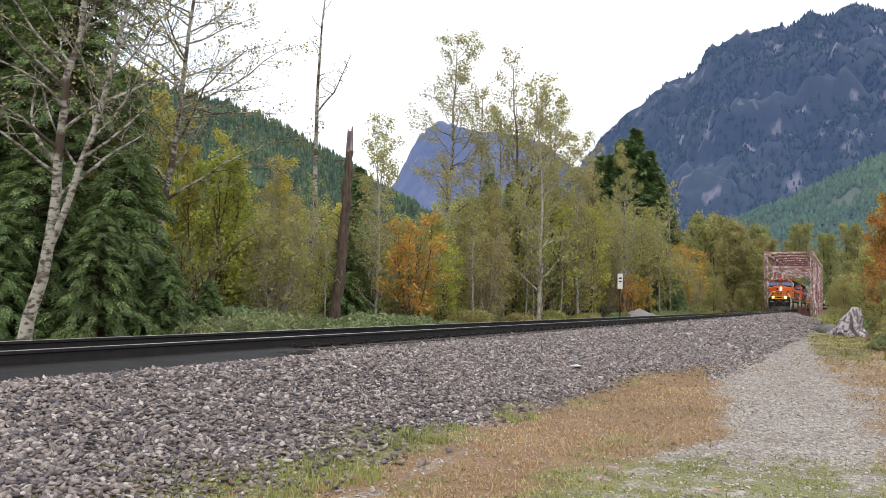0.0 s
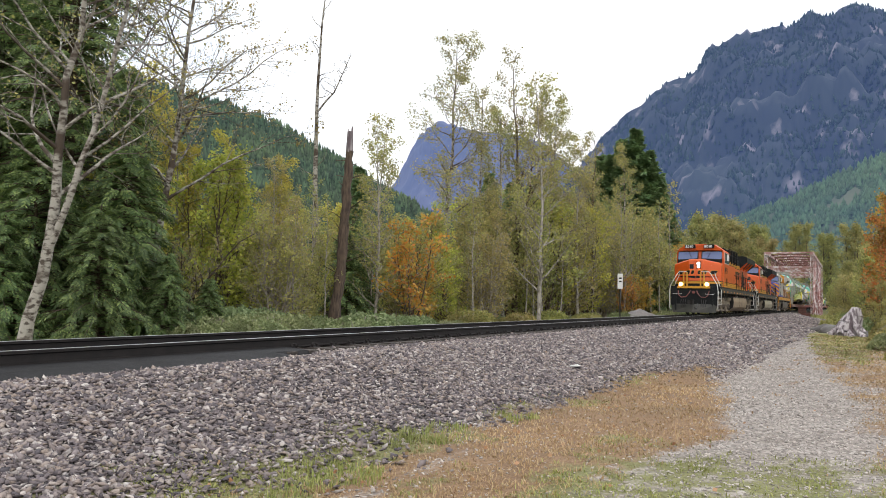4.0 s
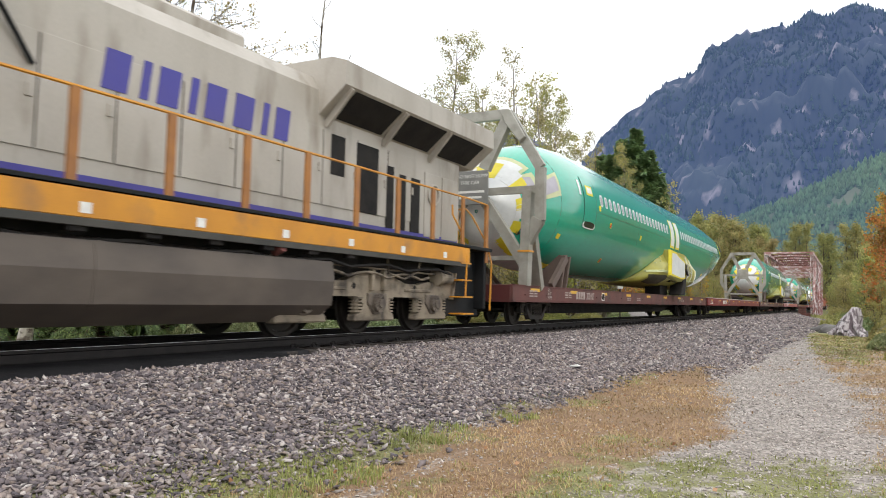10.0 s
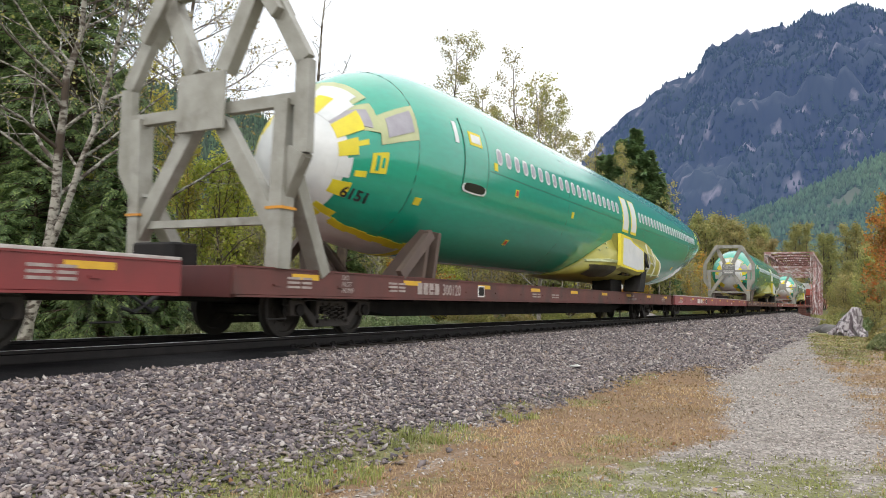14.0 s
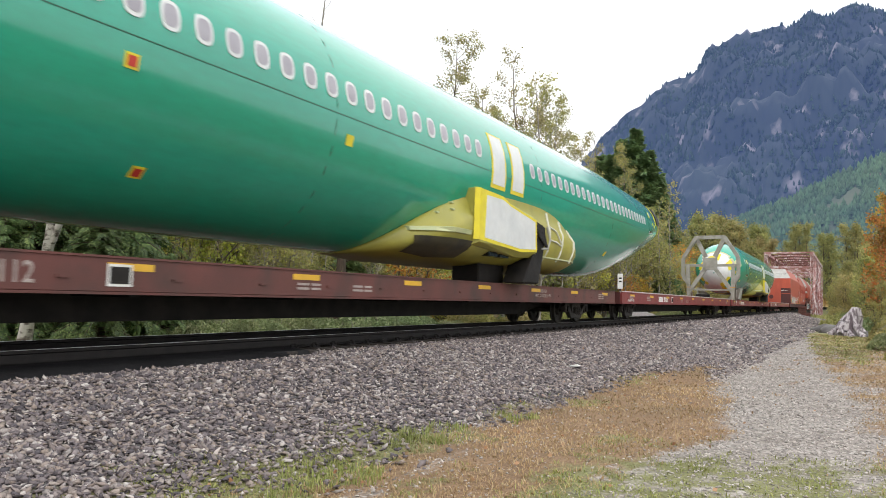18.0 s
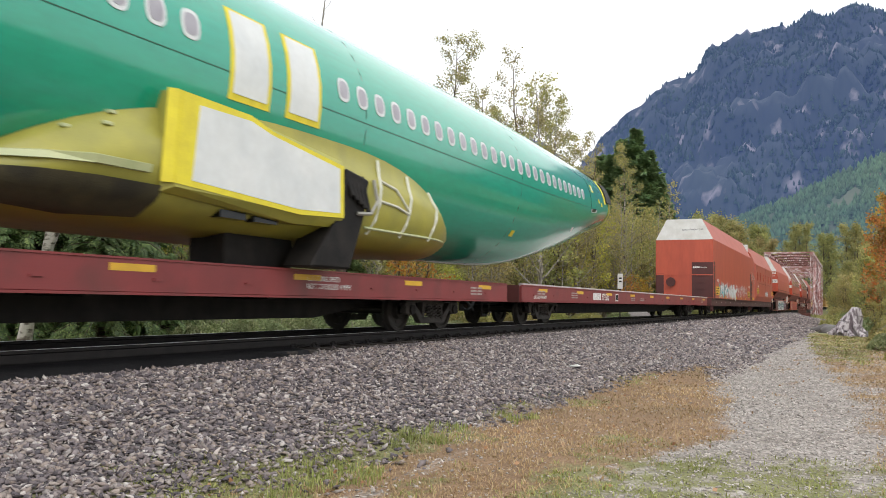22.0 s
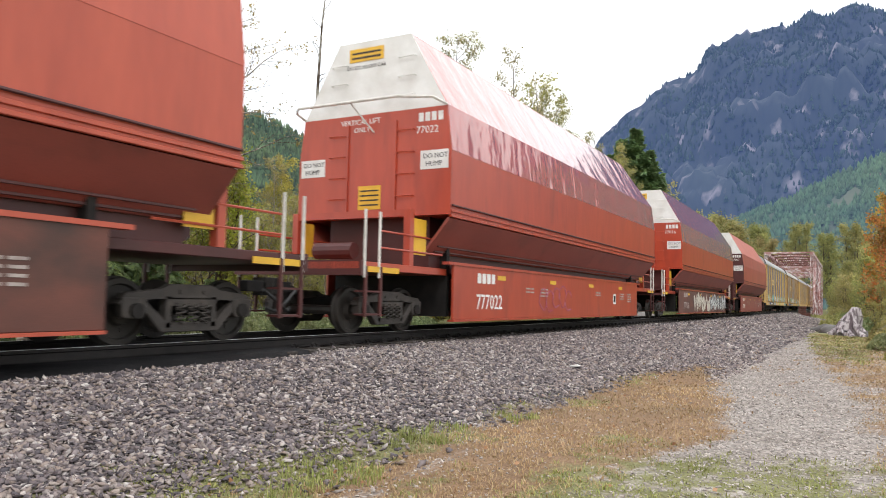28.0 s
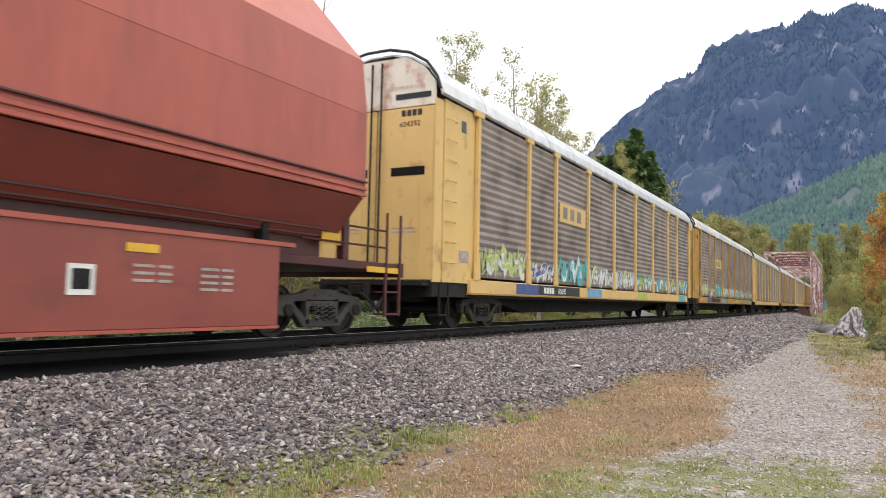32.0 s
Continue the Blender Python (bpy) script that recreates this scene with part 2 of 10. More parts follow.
for k_, c_ in (("white", (0.66, 0.67, 0.65)), ("teal", (0.10, 0.42, 0.42)), ("grey", (0.30, 0.31, 0.31)), ("black", (0.03, 0.03, 0.035)),
               ("lime", (0.42, 0.50, 0.10)), ("sky", (0.16, 0.34, 0.52)), ("pink", (0.45, 0.13, 0.22)), ("cream", (0.60, 0.55, 0.46)), ("brown", (0.13, 0.07, 0.05)), ("blue", (0.07, 0.10, 0.26))):
    GRAF[k_] = node_mat("spray_paint_" + k_, c_, tuple(0.75 * q for q in c_), 5, 0.7, bump=0)
M["rail"] = node_mat("rail_steel", (0.022, 0.018, 0.017), (0.012, 0.0105, 0.0105), 4.0, 0.6, 0.2, bump=0.1, spec=0.3)
M["railhead"] = node_mat("polished_railhead", (0.78, 0.78, 0.79), (0.66, 0.66, 0.67), 8.0, 0.38, 0.9, bump=0.02)
M["tie"] = node_mat("creosoted_wood", (0.028, 0.022, 0.018), (0.055, 0.045, 0.038), 3.0, 0.85, bump=0.3, stretch=(1, 6, 6), per_object=0.2)
M["mat_black"] = node_mat("grease_soaked_mat", (0.009, 0.0088, 0.0098), (0.017, 0.0165, 0.0175), 1.5, 0.66, bump=0.2, spec=0.22)
M["truss"] = node_mat("faded_pink_red_truss_paint", (0.46, 0.27, 0.26), (0.27, 0.10, 0.085), 0.9, 0.7, bump=0.1, dirt=(0.70, 0.63, 0.63), dirt_scale=1.6, dirt_at=(0.46, 0.66))
M["truss_dark"] = node_mat("rust_brown_bracing", (0.15, 0.05, 0.04), (0.10, 0.04, 0.03), 1.2, 0.75, bump=0.1)
M["bark_alder"] = node_mat("pale_mottled_bark", (0.36, 0.335, 0.29), (0.075, 0.058, 0.045), 6.0, 0.9, bump=0.6, fine=40, stretch=(1, 1, 1.9), contrast=(0.46, 0.60), dirt=(0.07, 0.05, 0.036), dirt_scale=0.9, dirt_at=(0.50, 0.62))
M["bark_pale"] = node_mat("pale_grey_alder_bark", (0.36, 0.33, 0.285), (0.14, 0.12, 0.10), 8.0, 0.9, bump=0.5, fine=40, stretch=(1, 1, 0.5), contrast=(0.45, 0.65))
M["heap_grey"] = node_mat("grey_gravel_heap", (0.19, 0.175, 0.17), (0.27, 0.25, 0.24), 9, 0.95, bump=0.5, fine=14)
M["case_tan"] = node_mat("dull_tan_case", (0.17, 0.115, 0.06), (0.12, 0.08, 0.045), 4, 0.7, bump=0.1)
M["bark_dark"] = node_mat("brown_mossy_bark", (0.045, 0.03, 0.023), (0.12, 0.085, 0.06), 7.0, 0.95, bump=0.8, fine=25, stretch=(2, 2, 0.4))
M["twig"] = node_mat("grey_brown_twig", (0.22, 0.19, 0.155), (0.34, 0.30, 0.25), 2.0, 0.9, bump=0.2)
M["deadwood"] = node_mat("silvered_dead_wood", (0.50, 0.455, 0.46), (0.13, 0.10, 0.11), 2.2, 0.9, bump=0.6, stretch=(3, 3, 0.4), contrast=(0.4, 0.6))
M["leaf_alder"] = leaf_mat("alder_leaves", (0.26, 0.275, 0.085), (0.50, 0.44, 0.17), (0.36, 0.345, 0.12), through=0.5)
M["leaf_yellow"] = leaf_mat("yellow_green_leaves", (0.34, 0.37, 0.06), (0.58, 0.52, 0.11), (0.45, 0.45, 0.085), through=0.5)
M["leaf_far"] = leaf_mat("far_olive_leaves", (0.25, 0.26, 0.095), (0.43, 0.35, 0.14), (0.33, 0.30, 0.115), through=0.5)
M["leaf_rust"] = leaf_mat("rusty_maple_leaves", (0.56, 0.19, 0.05), (0.24, 0.26, 0.07), (0.50, 0.28, 0.07), through=0.45)
M["leaf_brown"] = leaf_mat("browning_leaves", (0.33, 0.295, 0.10), (0.46, 0.37, 0.14), (0.36, 0.335, 0.115), through=0.5)
M["leaf_orange"] = leaf_mat("orange_maple_leaves", (0.60, 0.25, 0.045), (0.30, 0.33, 0.07), (0.58, 0.40, 0.07), through=0.45)
M["leaf_bush"] = leaf_mat("bramble_leaves", (0.17, 0.22, 0.095), (0.42, 0.46, 0.25), (0.26, 0.31, 0.14), through=0.4)
M["needles"] = leaf_mat("cedar_sprays", (0.075, 0.125, 0.045), (0.29, 0.37, 0.12), (0.13, 0.195, 0.07), through=0.4, hue=0.007)
M["needles_dark"] = leaf_mat("fir_needles", (0.11, 0.19, 0.085), (0.23, 0.32, 0.13), through=0.35, hue=0.008)
M["grass_dry"] = leaf_mat("dry_grass_blades", (0.34, 0.21, 0.11), (0.48, 0.36, 0.215), (0.40, 0.265, 0.145), through=0.25)
M["grass_green"] = leaf_mat("green_grass_blades", (0.19, 0.22, 0.055), (0.38, 0.37, 0.13), (0.27, 0.285, 0.08), through=0.25)
M["stone"] = node_mat("crushed_basalt", (0.125, 0.124, 0.140), (0.295, 0.272, 0.255), 8.0, 0.8, bump=0.3, fine=70, per_island=0.72, per_object=0.5)
M["pebble"] = node_mat("pale_path_gravel", (0.33, 0.29, 0.262), (0.47, 0.425, 0.39), 9.0, 0.9, bump=0.3, fine=70, per_island=0.42)
def ballast_mat():
    """Crushed stone: every stone has its own tone, from blue-black to tan and near white."""
    m = node_mat("crushed_basalt", (0.9, 0.9, 0.9), (0.62, 0.6, 0.6), 12.0, 0.85, bump=0.4, fine=60)
    n, l = m.node_tree.nodes, m.node_tree.links
    p = n["Principled BSDF"]
    was = p.inputs["Base Color"].links[0].from_socket
    geo, info, add, fr = n.new("ShaderNodeNewGeometry"), n.new("ShaderNodeObjectInfo"), n.new("ShaderNodeMath"), n.new("ShaderNodeMath")
    l.new(geo.outputs["Random Per Island"], add.inputs[0])
    l.new(info.outputs["Random"], add.inputs[1])
    fr.operation = "FRACT"
    l.new(add.outputs[0], fr.inputs[0])
    ramp, mul = n.new("ShaderNodeValToRGB"), n.new("ShaderNodeMix")
    e = ramp.color_ramp.elements
    e[0].color, e[1].color = (0.088, 0.078, 0.088, 1), (0.70, 0.63, 0.58, 1)
    for pos, c in ((0.3, (0.19, 0.16, 0.167)), (0.55, (0.295, 0.25, 0.246)), (0.75, (0.38, 0.305, 0.255)), (0.92, (0.50, 0.46, 0.44))):
        k = e.new(pos)
        k.color = (*c, 1)
    l.new(fr.outputs[0], ramp.inputs[0])
    mul.data_type, mul.blend_type = "RGBA", "MULTIPLY"
    mul.inputs[0].default_value = 1.0
    l.new(ramp.outputs[0], mul.inputs[6])
    l.new(was, mul.inputs[7])
    l.new(mul.outputs[2], p.inputs["Base Color"])
    return m


M["stone"] = ballast_mat()
M["fallen_leaf"] = leaf_mat("fallen_leaves", (0.34, 0.17, 0.08), (0.28, 0.19, 0.10), (0.40, 0.26, 0.14), through=0.1)

# ---- building helpers ----
def mesh_of(name, verts, faces, mat, smooth=False):
    """A mesh from arrays; faces all of one size."""
    verts, faces = np.asarray(verts, dtype=np.float32), np.asarray(faces, dtype=np.int32)
    me = bpy.data.meshes.new(name)
    k = faces.shape[1]
    me.vertices.add(len(verts))
    me.vertices.foreach_set("co", verts.ravel())
    me.loops.add(faces.size)
    me.loops.foreach_set("vertex_index", faces.ravel())
    me.polygons.add(len(faces))
    me.polygons.foreach_set("loop_start", np.arange(0, faces.size, k, dtype=np.int32))
    if smooth:
        me.polygons.foreach_set("use_smooth", np.ones(len(faces), dtype=bool))
    me.materials.append(mat)
    me.update(calc_edges=True)
    return me


def place(name, me, parent=None, label="", at=None):
    ob = new(name, me)
    if parent is not None:
        ob.parent = parent
    if at is not None:
        ob.matrix_basis = at
    if label:
        ob["label"] = label
    return ob


def part(name, bm, material, parent, label="", at=None, smooth=None):
    """Links a bmesh as one mesh object under a thing or part."""
    bmesh.ops.recalc_face_normals(bm, faces=bm.faces)
    me = bpy.data.meshes.new(name)
    if smooth is not None:
        for f in bm.faces:
            f.smooth = True
    bm.to_mesh(me)
    bm.free()
    if smooth is not None:
        me.set_sharp_from_angle(angle=radians(smooth))
    me.materials.append(material)
    return place(name, me, parent, label, at)


def thing(name, label, category, group="", kind="", at=None):
    ob = new(name)
    ob.empty_display_size = 0.2
    if at is not None:
        ob.matrix_basis = at
    return tagged(ob, label, category, group, kind)


def bev(bm, geom_edges, w, seg=1):
    if w > 0:
        bmesh.ops.bevel(bm, geom=geom_edges, offset=w, segments=seg, profile=0.7, affect="EDGES", clamp_overlap=True)


def box(bm, x0, x1, y0, y1, z0, z1, w=0.0, seg=1):
    vs = [bm.verts.new(c) for c in ((x0, y0, z0), (x1, y0, z0), (x1, y1, z0), (x0, y1, z0), (x0, y0, z1), (x1, y0, z1), (x1, y1, z1), (x0, y1, z1))]
    fs = [bm.faces.new([vs[i] for i in q]) for q in ((3, 2, 1, 0), (4, 5, 6, 7), (0, 1, 5, 4), (1, 2, 6, 5), (2, 3, 7, 6), (3, 0, 4, 7))]
    if w > 0:
        bev(bm, list({e for f in fs for e in f.edges}), w, seg)
    return bm


def prism(bm, outline, a, b, axis="y", w=0.0):
    """Extrudes an outline of (u, v): axis y: (x, z) along y; axis x: (y, z) along x; axis z: (x, y) along z."""
    def at(u, v, s):
        return {"y": (u, s, v), "x": (s, u, v), "z": (u, v, s)}[axis]
    va = [bm.verts.new(at(u, v, a)) for u, v in outline]
    vb = [bm.verts.new(at(u, v, b)) for u, v in outline]
    fs = [bm.faces.new(va), bm.faces.new(vb[::-1])]
    n = len(outline)
    for i in range(n):
        fs.append(bm.faces.new((va[i], vb[i], vb[(i + 1) % n], va[(i + 1) % n])))
    if w > 0:
        bev(bm, list({e for f in fs for e in f.edges}), w)
    return bm


def loft(bm, rings, caps=True, closed=True):
    """Joins rings of equal length into a skin."""
    vr = [[bm.verts.new(c) for c in r] for r in rings]
    n = len(rings[0])
    for a, b in zip(vr, vr[1:]):
        for i in range(n if closed else n - 1):
            j = (i + 1) % n
            bm.faces.new((a[i], a[j], b[j], b[i]))
    if caps and closed:
        bm.faces.new(vr[0][::-1])
        bm.faces.new(vr[-1])
    return bm


def rod(bm, p, q, r, n=8, r2=None):
    p, q = Vector(p), Vector(q)
    d = q - p
    m = Matrix.Translation((p + q) / 2) @ d.to_track_quat("Z", "Y").to_matrix().to_4x4()
    bmesh.ops.create_cone(bm, cap_ends=True, segments=n, radius1=r, radius2=r if r2 is None else r2, depth=d.length, matrix=m)
    return bm


def pipe(bm, pts, r, n=6):
    """A bent tube through points."""
    pts = [Vector(p) for p in pts]
    rings = []
    for i, p in enumerate(pts):
        d = (pts[min(i + 1, len(pts) - 1)] - pts[max(i - 1, 0)]).normalized()
        u = d.cross(Vector((0.31, 0.17, 0.93))).normalized()
        v = d.cross(u)
        rings.append([p + (u * math.cos(2 * math.pi * k / n) + v * math.sin(2 * math.pi * k / n)) * r for k in range(n)])
    return loft(bm, rings)


def beam(bm, p, q, wx, wz, up=(0, 0, 1)):
    """A square bar from p to q."""
    p, q = Vector(p), Vector(q)
    d = (q - p).normalized()
    u = d.cross(Vector(up))
    u = u.normalized() if u.length > 1e-4 else Vector((1, 0, 0))
    v = u.cross(d)
    ring = lambda c: [c + u * a * wx / 2 + v * b * wz / 2 for a, b in ((-1, -1), (1, -1), (1, 1), (-1, 1))]
    return loft(bm, [ring(p), ring(q)])


def plate(bm, outline, x, t=0.006, side=1):
    """A thin plate of outline (y, z) on a side wall at x."""
    return prism(bm, outline, x, x + side * t, "x")


def B():
    return bmesh.new()


def words(text, size, mat, parent, at, name="lettering", thick=0.002, squeeze=1.0, bold=0.0):
    """Lettering in the built-in font, as a mesh; at: pose of its lower-left corner, reading along local x."""
    cu = bpy.data.curves.new("t", "FONT")
    cu.body, cu.size, cu.extrude, cu.resolution_u, cu.offset = text, size, thick, 2, bold
    tmp = bpy.data.objects.new("t", cu)
    me = bpy.data.meshes.new_from_object(tmp)
    bpy.data.objects.remove(tmp)
    bpy.data.curves.remove(cu)
    me.transform(Matrix.Diagonal((squeeze, 1, 1, 1)))
    me.materials.clear()
    me.materials.append(mat)
    return place(name, me, parent, at=at)


def side_text(x, y, z):
    """Pose of writing on the wall that faces +x; it reads towards +y."""
    return Matrix.Translation((x, y, z)) @ Matrix(((0, 0, 1, 0), (1, 0, 0, 0), (0, 1, 0, 0), (0, 0, 0, 1)))


def front_text(x, y, z):
    """Pose of writing on the wall that faces -y; it reads towards +x."""
    return Matrix.Translation((x, y, z)) @ Matrix(((1, 0, 0, 0), (0, 0, -1, 0), (0, 1, 0, 0), (0, 0, 0, 1)))


# ---- ground, track and bridge ----
def smooth01(t):
    t = np.clip(t, 0, 1)
    return t * t * (3 - 2 * t)


def waves(x, y, s, seed=0):
    """Cheap smooth noise for arrays, about -1 to 1."""
    r = np.random.RandomState(seed)
    out = 0
    for k in range(5):
        a, f = r.uniform(0, 6.28), s * (1.0 + 0.6 * k)
        out = out + np.sin((x * np.cos(a) + y * np.sin(a)) * f + r.uniform(0, 6.28)) / (1 + 0.5 * k)
    return out / 2.2


def toe(y):
    """Where the ballast slope meets the path."""
    return np.interp(y, [0, 5, 8, 11, 16, 22, 38, 90, 110], [5.2, 4.8, 4.6, 5.2, 5.9, 6.3, 6.7, 7.4, 4.5])


def ground_z(x, y):
    x, y = np.asarray(x, float), np.asarray(y, float)
    k = np.clip((x - 2.2) / (toe(y) - 2.2), 0, 1)
    right = np.where(x < 2.2, -0.24, -0.24 - 0.62 * k)
    right = np.where(x > 10, right - 0.05 * np.clip(x - 10, 0, 60), right)
    left = np.interp(-x, [0, 2.0, 2.3, 3.8, 7, 20, 60, 300], [-0.24, -0.24, -0.3, -0.72, -0.9, -1.7, -3.5, -4.0])
    z = np.where(x > 0, right, left)
    z = z + 0.04 * waves(x, y, 1.3, 3) * (np.abs(x) > 4.5) + 0.012 * waves(x, y, 5.0, 4) * (np.abs(x) > 2)
    # the river valley under the bridge
    fall = smooth01((y - 112 - 2.5 * np.abs(x) / 3 * 0.3 + 6 * (x > 5)) / 26)
    far = 1 - smooth01((y - 205) / 40)
    return z - 6.0 * fall * np.where(np.abs(x) < 400, far, far)


def zones(x, y):
    """How far the pale path, dry grass and green growth cover the ground, each 0 to 1."""
    n, fine = 0.45 * waves(x, y, 2.6, 8) + 0.3 * waves(x, y, 7.0, 9), waves(x, y, 13.0, 10)
    soft = lambda d, w: np.clip(0.5 + d / w, 0, 1)
    left = np.interp(y, [4, 6.6, 7.9, 9.2, 10.6, 12.7, 15.2, 18.1, 20], [5.6, 5.2, 4.8, 4.7, 5.0, 4.9, 5.0, 5.6, 6.2])
    right = np.interp(y, [4, 5.3, 6.1, 7.2, 8.3, 10, 11.9, 15, 18.1, 20], [6.3, 6.5, 6.7, 7.0, 7.2, 7.3, 7.0, 6.5, 5.8, 5.6])
    dry = soft(np.minimum(x - left, right - x) + 0.35 * n + 0.12 * fine, 0.5)
    verge = soft(x - np.interp(y, [3, 7, 10.5, 13.3, 16.9, 23.4, 35, 61], [8.9, 8.9, 9.0, 8.9, 8.7, 7.9, 7.4, 6.2]) + 0.4 * n, 0.7)
    streak = soft(n - 0.45, 0.3) * soft(np.minimum(x - 5.6, 8.5 - x), 0.6) * soft(y - 13, 3) * 0.8
    tuft = soft(np.minimum(x - 4.15, 5.5 - x) + 0.35 * n, 0.6) * soft(7.2 - y + 0.5 * n, 1.0)
    dry = np.maximum(np.maximum(dry, streak), np.maximum(verge * np.clip(0.75 + 0.5 * n + 0.3 * fine, 0, 0.95), tuft * soft(x - 4.75 + 0.5 * n, 0.5)))
    green = soft(x - 6.3 + 0.6 * n, 0.6) * soft(8.2 - y + 1.1 * n, 1.6) * np.clip(0.62 + 0.9 * n + 0.5 * fine, 0, 1)
    green = np.maximum(green, tuft * soft(5.0 - x + 0.4 * n + 0.3 * fine, 0.5))
    green = np.maximum(green, 0.7 * soft(np.minimum(x - left + 0.25, left + 0.35 - x) + 0.25 * fine, 0.3) * soft(n - 0.1, 0.4) * (y < 17))
    weeds = soft(x - np.interp(y, [20, 30, 60, 110], [8.6, 7.5, 6.2, 4.6]) + 0.5 * n, 0.7) * soft(y - 23, 4) * np.clip(0.8 + 0.8 * n, 0, 1) * soft(np.interp(y, [20, 30, 45, 60], [9.2, 9.4, 10.5, 12]) - x + 0.5 * n, 0.8)
    green = np.where((x < -4.2 + n) | (x > 11) | (y > 114), 1.0, np.maximum(green, weeds))
    path = soft(x - toe(y) + 0.3 * n, 1.3)
    return path, dry, green


def axis(parts):
    out = []
    for a, b, step in parts:
        out.extend(np.arange(a, b, step))
    return np.array(out)


GX = axis([(-2600, -400, 200), (-400, -60, 20), (-60, -8, 2), (-8, -2, 0.4), (-2, 2, 0.5), (2, 11, 0.14), (11, 30, 1.0), (30, 100, 7), (100, 500, 40), (500, 2601, 210)])
GY = axis([(-300, -20, 20), (-20, 1, 1.5), (1, 26, 0.16), (26, 60, 0.5), (60, 150, 1.5), (150, 260, 6), (260, 600, 40), (600, 3401, 200)])
gx, gy = np.meshgrid(GX, GY)
gz = ground_z(gx, gy)
gv = np.stack([gx, gy, gz], -1).reshape(-1, 3)
gi = np.arange(gx.size).reshape(gx.shape)
gf = np.stack([gi[:-1, :-1], gi[:-1, 1:], gi[1:, 1:], gi[1:, :-1]], -1).reshape(-1, 4)


def ground_material():
    m = bpy.data.materials.new("gravel_and_grass_ground")
    m.use_nodes = True
    n, l = m.node_tree.nodes, m.node_tree.links
    p = n["Principled BSDF"]
    p.inputs["Roughness"].default_value = 0.92
    tc = n.new("ShaderNodeTexCoord")
    vo = n.new("ShaderNodeTexVoronoi")
    vo.inputs["Scale"].default_value = 24.0
    no, no2 = n.new("ShaderNodeTexNoise"), n.new("ShaderNodeTexNoise")
    no.inputs["Scale"].default_value, no.inputs["Detail"].default_value = 1.1, 8
    no2.inputs["Scale"].default_value, no2.inputs["Detail"].default_value = 45, 4
    for q in (vo, no, no2):
        l.new(tc.outputs["Object"], q.inputs["Vector"])

    def ramp(src, stops):
        r = n.new("ShaderNodeValToRGB")
        e = r.color_ramp.elements
        while len(e) < len(stops):
            e.new(0.5)
        for q, (pos, c) in zip(e, stops):
            q.position, q.color = pos, (*c, 1)
        l.new(src, r.inputs[0])
        return r.outputs[0]

    def mix(fac, a, b, kind="MIX"):
        q = n.new("ShaderNodeMix")
        q.data_type, q.blend_type = "RGBA", kind
        if isinstance(fac, float):
            q.inputs[0].default_value = fac
        else:
            l.new(fac, q.inputs[0])
        l.new(a, q.inputs[6])
        l.new(b, q.inputs[7])
        return q.outputs[2]

    sep = n.new("ShaderNodeSeparateColor")
    l.new(vo.outputs["Color"], sep.inputs[0])
    # darker than the loose stones, painting in the shade between them
    ballast = ramp(sep.outputs[0], [(0.0, (0.06, 0.055, 0.06)), (0.5, (0.125, 0.115, 0.118)), (1.0, (0.25, 0.23, 0.225))])
    path = ramp(sep.outputs[1], [(0.0, (0.20, 0.178, 0.16)), (0.6, (0.34, 0.302, 0.27)), (1.0, (0.48, 0.435, 0.40))])
    dry = ramp(no2.outputs["Fac"], [(0.3, (0.17, 0.10, 0.052)), (0.7, (0.33, 0.215, 0.125))])
    green = ramp(no2.outputs["Fac"], [(0.3, (0.12, 0.125, 0.045)), (0.7, (0.27, 0.26, 0.115))])

    def cover(name):
        at, ad, r = n.new("ShaderNodeAttribute"), n.new("ShaderNodeMath"), n.new("ShaderNodeMapRange")
        at.attribute_name = name
        ad.operation = "MULTIPLY_ADD"
        ad.inputs[1].default_value = 0.9
        l.new(no2.outputs["Fac"], ad.inputs[0])
        l.new(at.outputs["Fac"], ad.inputs[2])
        r.inputs[1].default_value, r.inputs[2].default_value = 0.75, 1.15
        l.new(ad.outputs[0], r.inputs[0])
        return r.outputs[0]
    c = mix(cover("path"), ballast, path)
    c = mix(cover("dry"), c, dry)
    c = mix(cover("green"), c, green)
    stain = ramp(no.outputs["Fac"], [(0.35, (0.8, 0.78, 0.76)), (0.65, (1.0, 1.0, 1.0))])
    c = mix(1.0, c, stain, "MULTIPLY")
    l.new(c, p.inputs["Base Color"])
    bp = n.new("ShaderNodeBump")
    bp.inputs["Strength"].default_value, bp.inputs["Distance"].default_value = 0.9, 0.03
    l.new(vo.outputs["Distance"], bp.inputs["Height"])
    l.new(bp.outputs[0], p.inputs["Normal"])
    return m


me = mesh_of("ground", gv, gf, ground_material(), True)
for key, cover_ in zip(("path", "dry", "green"), zones(gx, gy)):
    za = me.attributes.new(key, "FLOAT", "POINT")
    za.data.foreach_set("value", np.ascontiguousarray(cover_).ravel().astype(np.float32))
ground = tagged(place("ground", me), "grey ballast slope, gravel path and dry grass verge", "ground", kind="structure")

water_m = glass_mat("river_water", (0.03, 0.05, 0.045), 0.1)
wb = B()
box(wb, -300, 300, 118, 235, -6.4, -5.75)
tagged(part("water", wb, water_m, None), "dark green river under the bridge", "river", kind="structure")

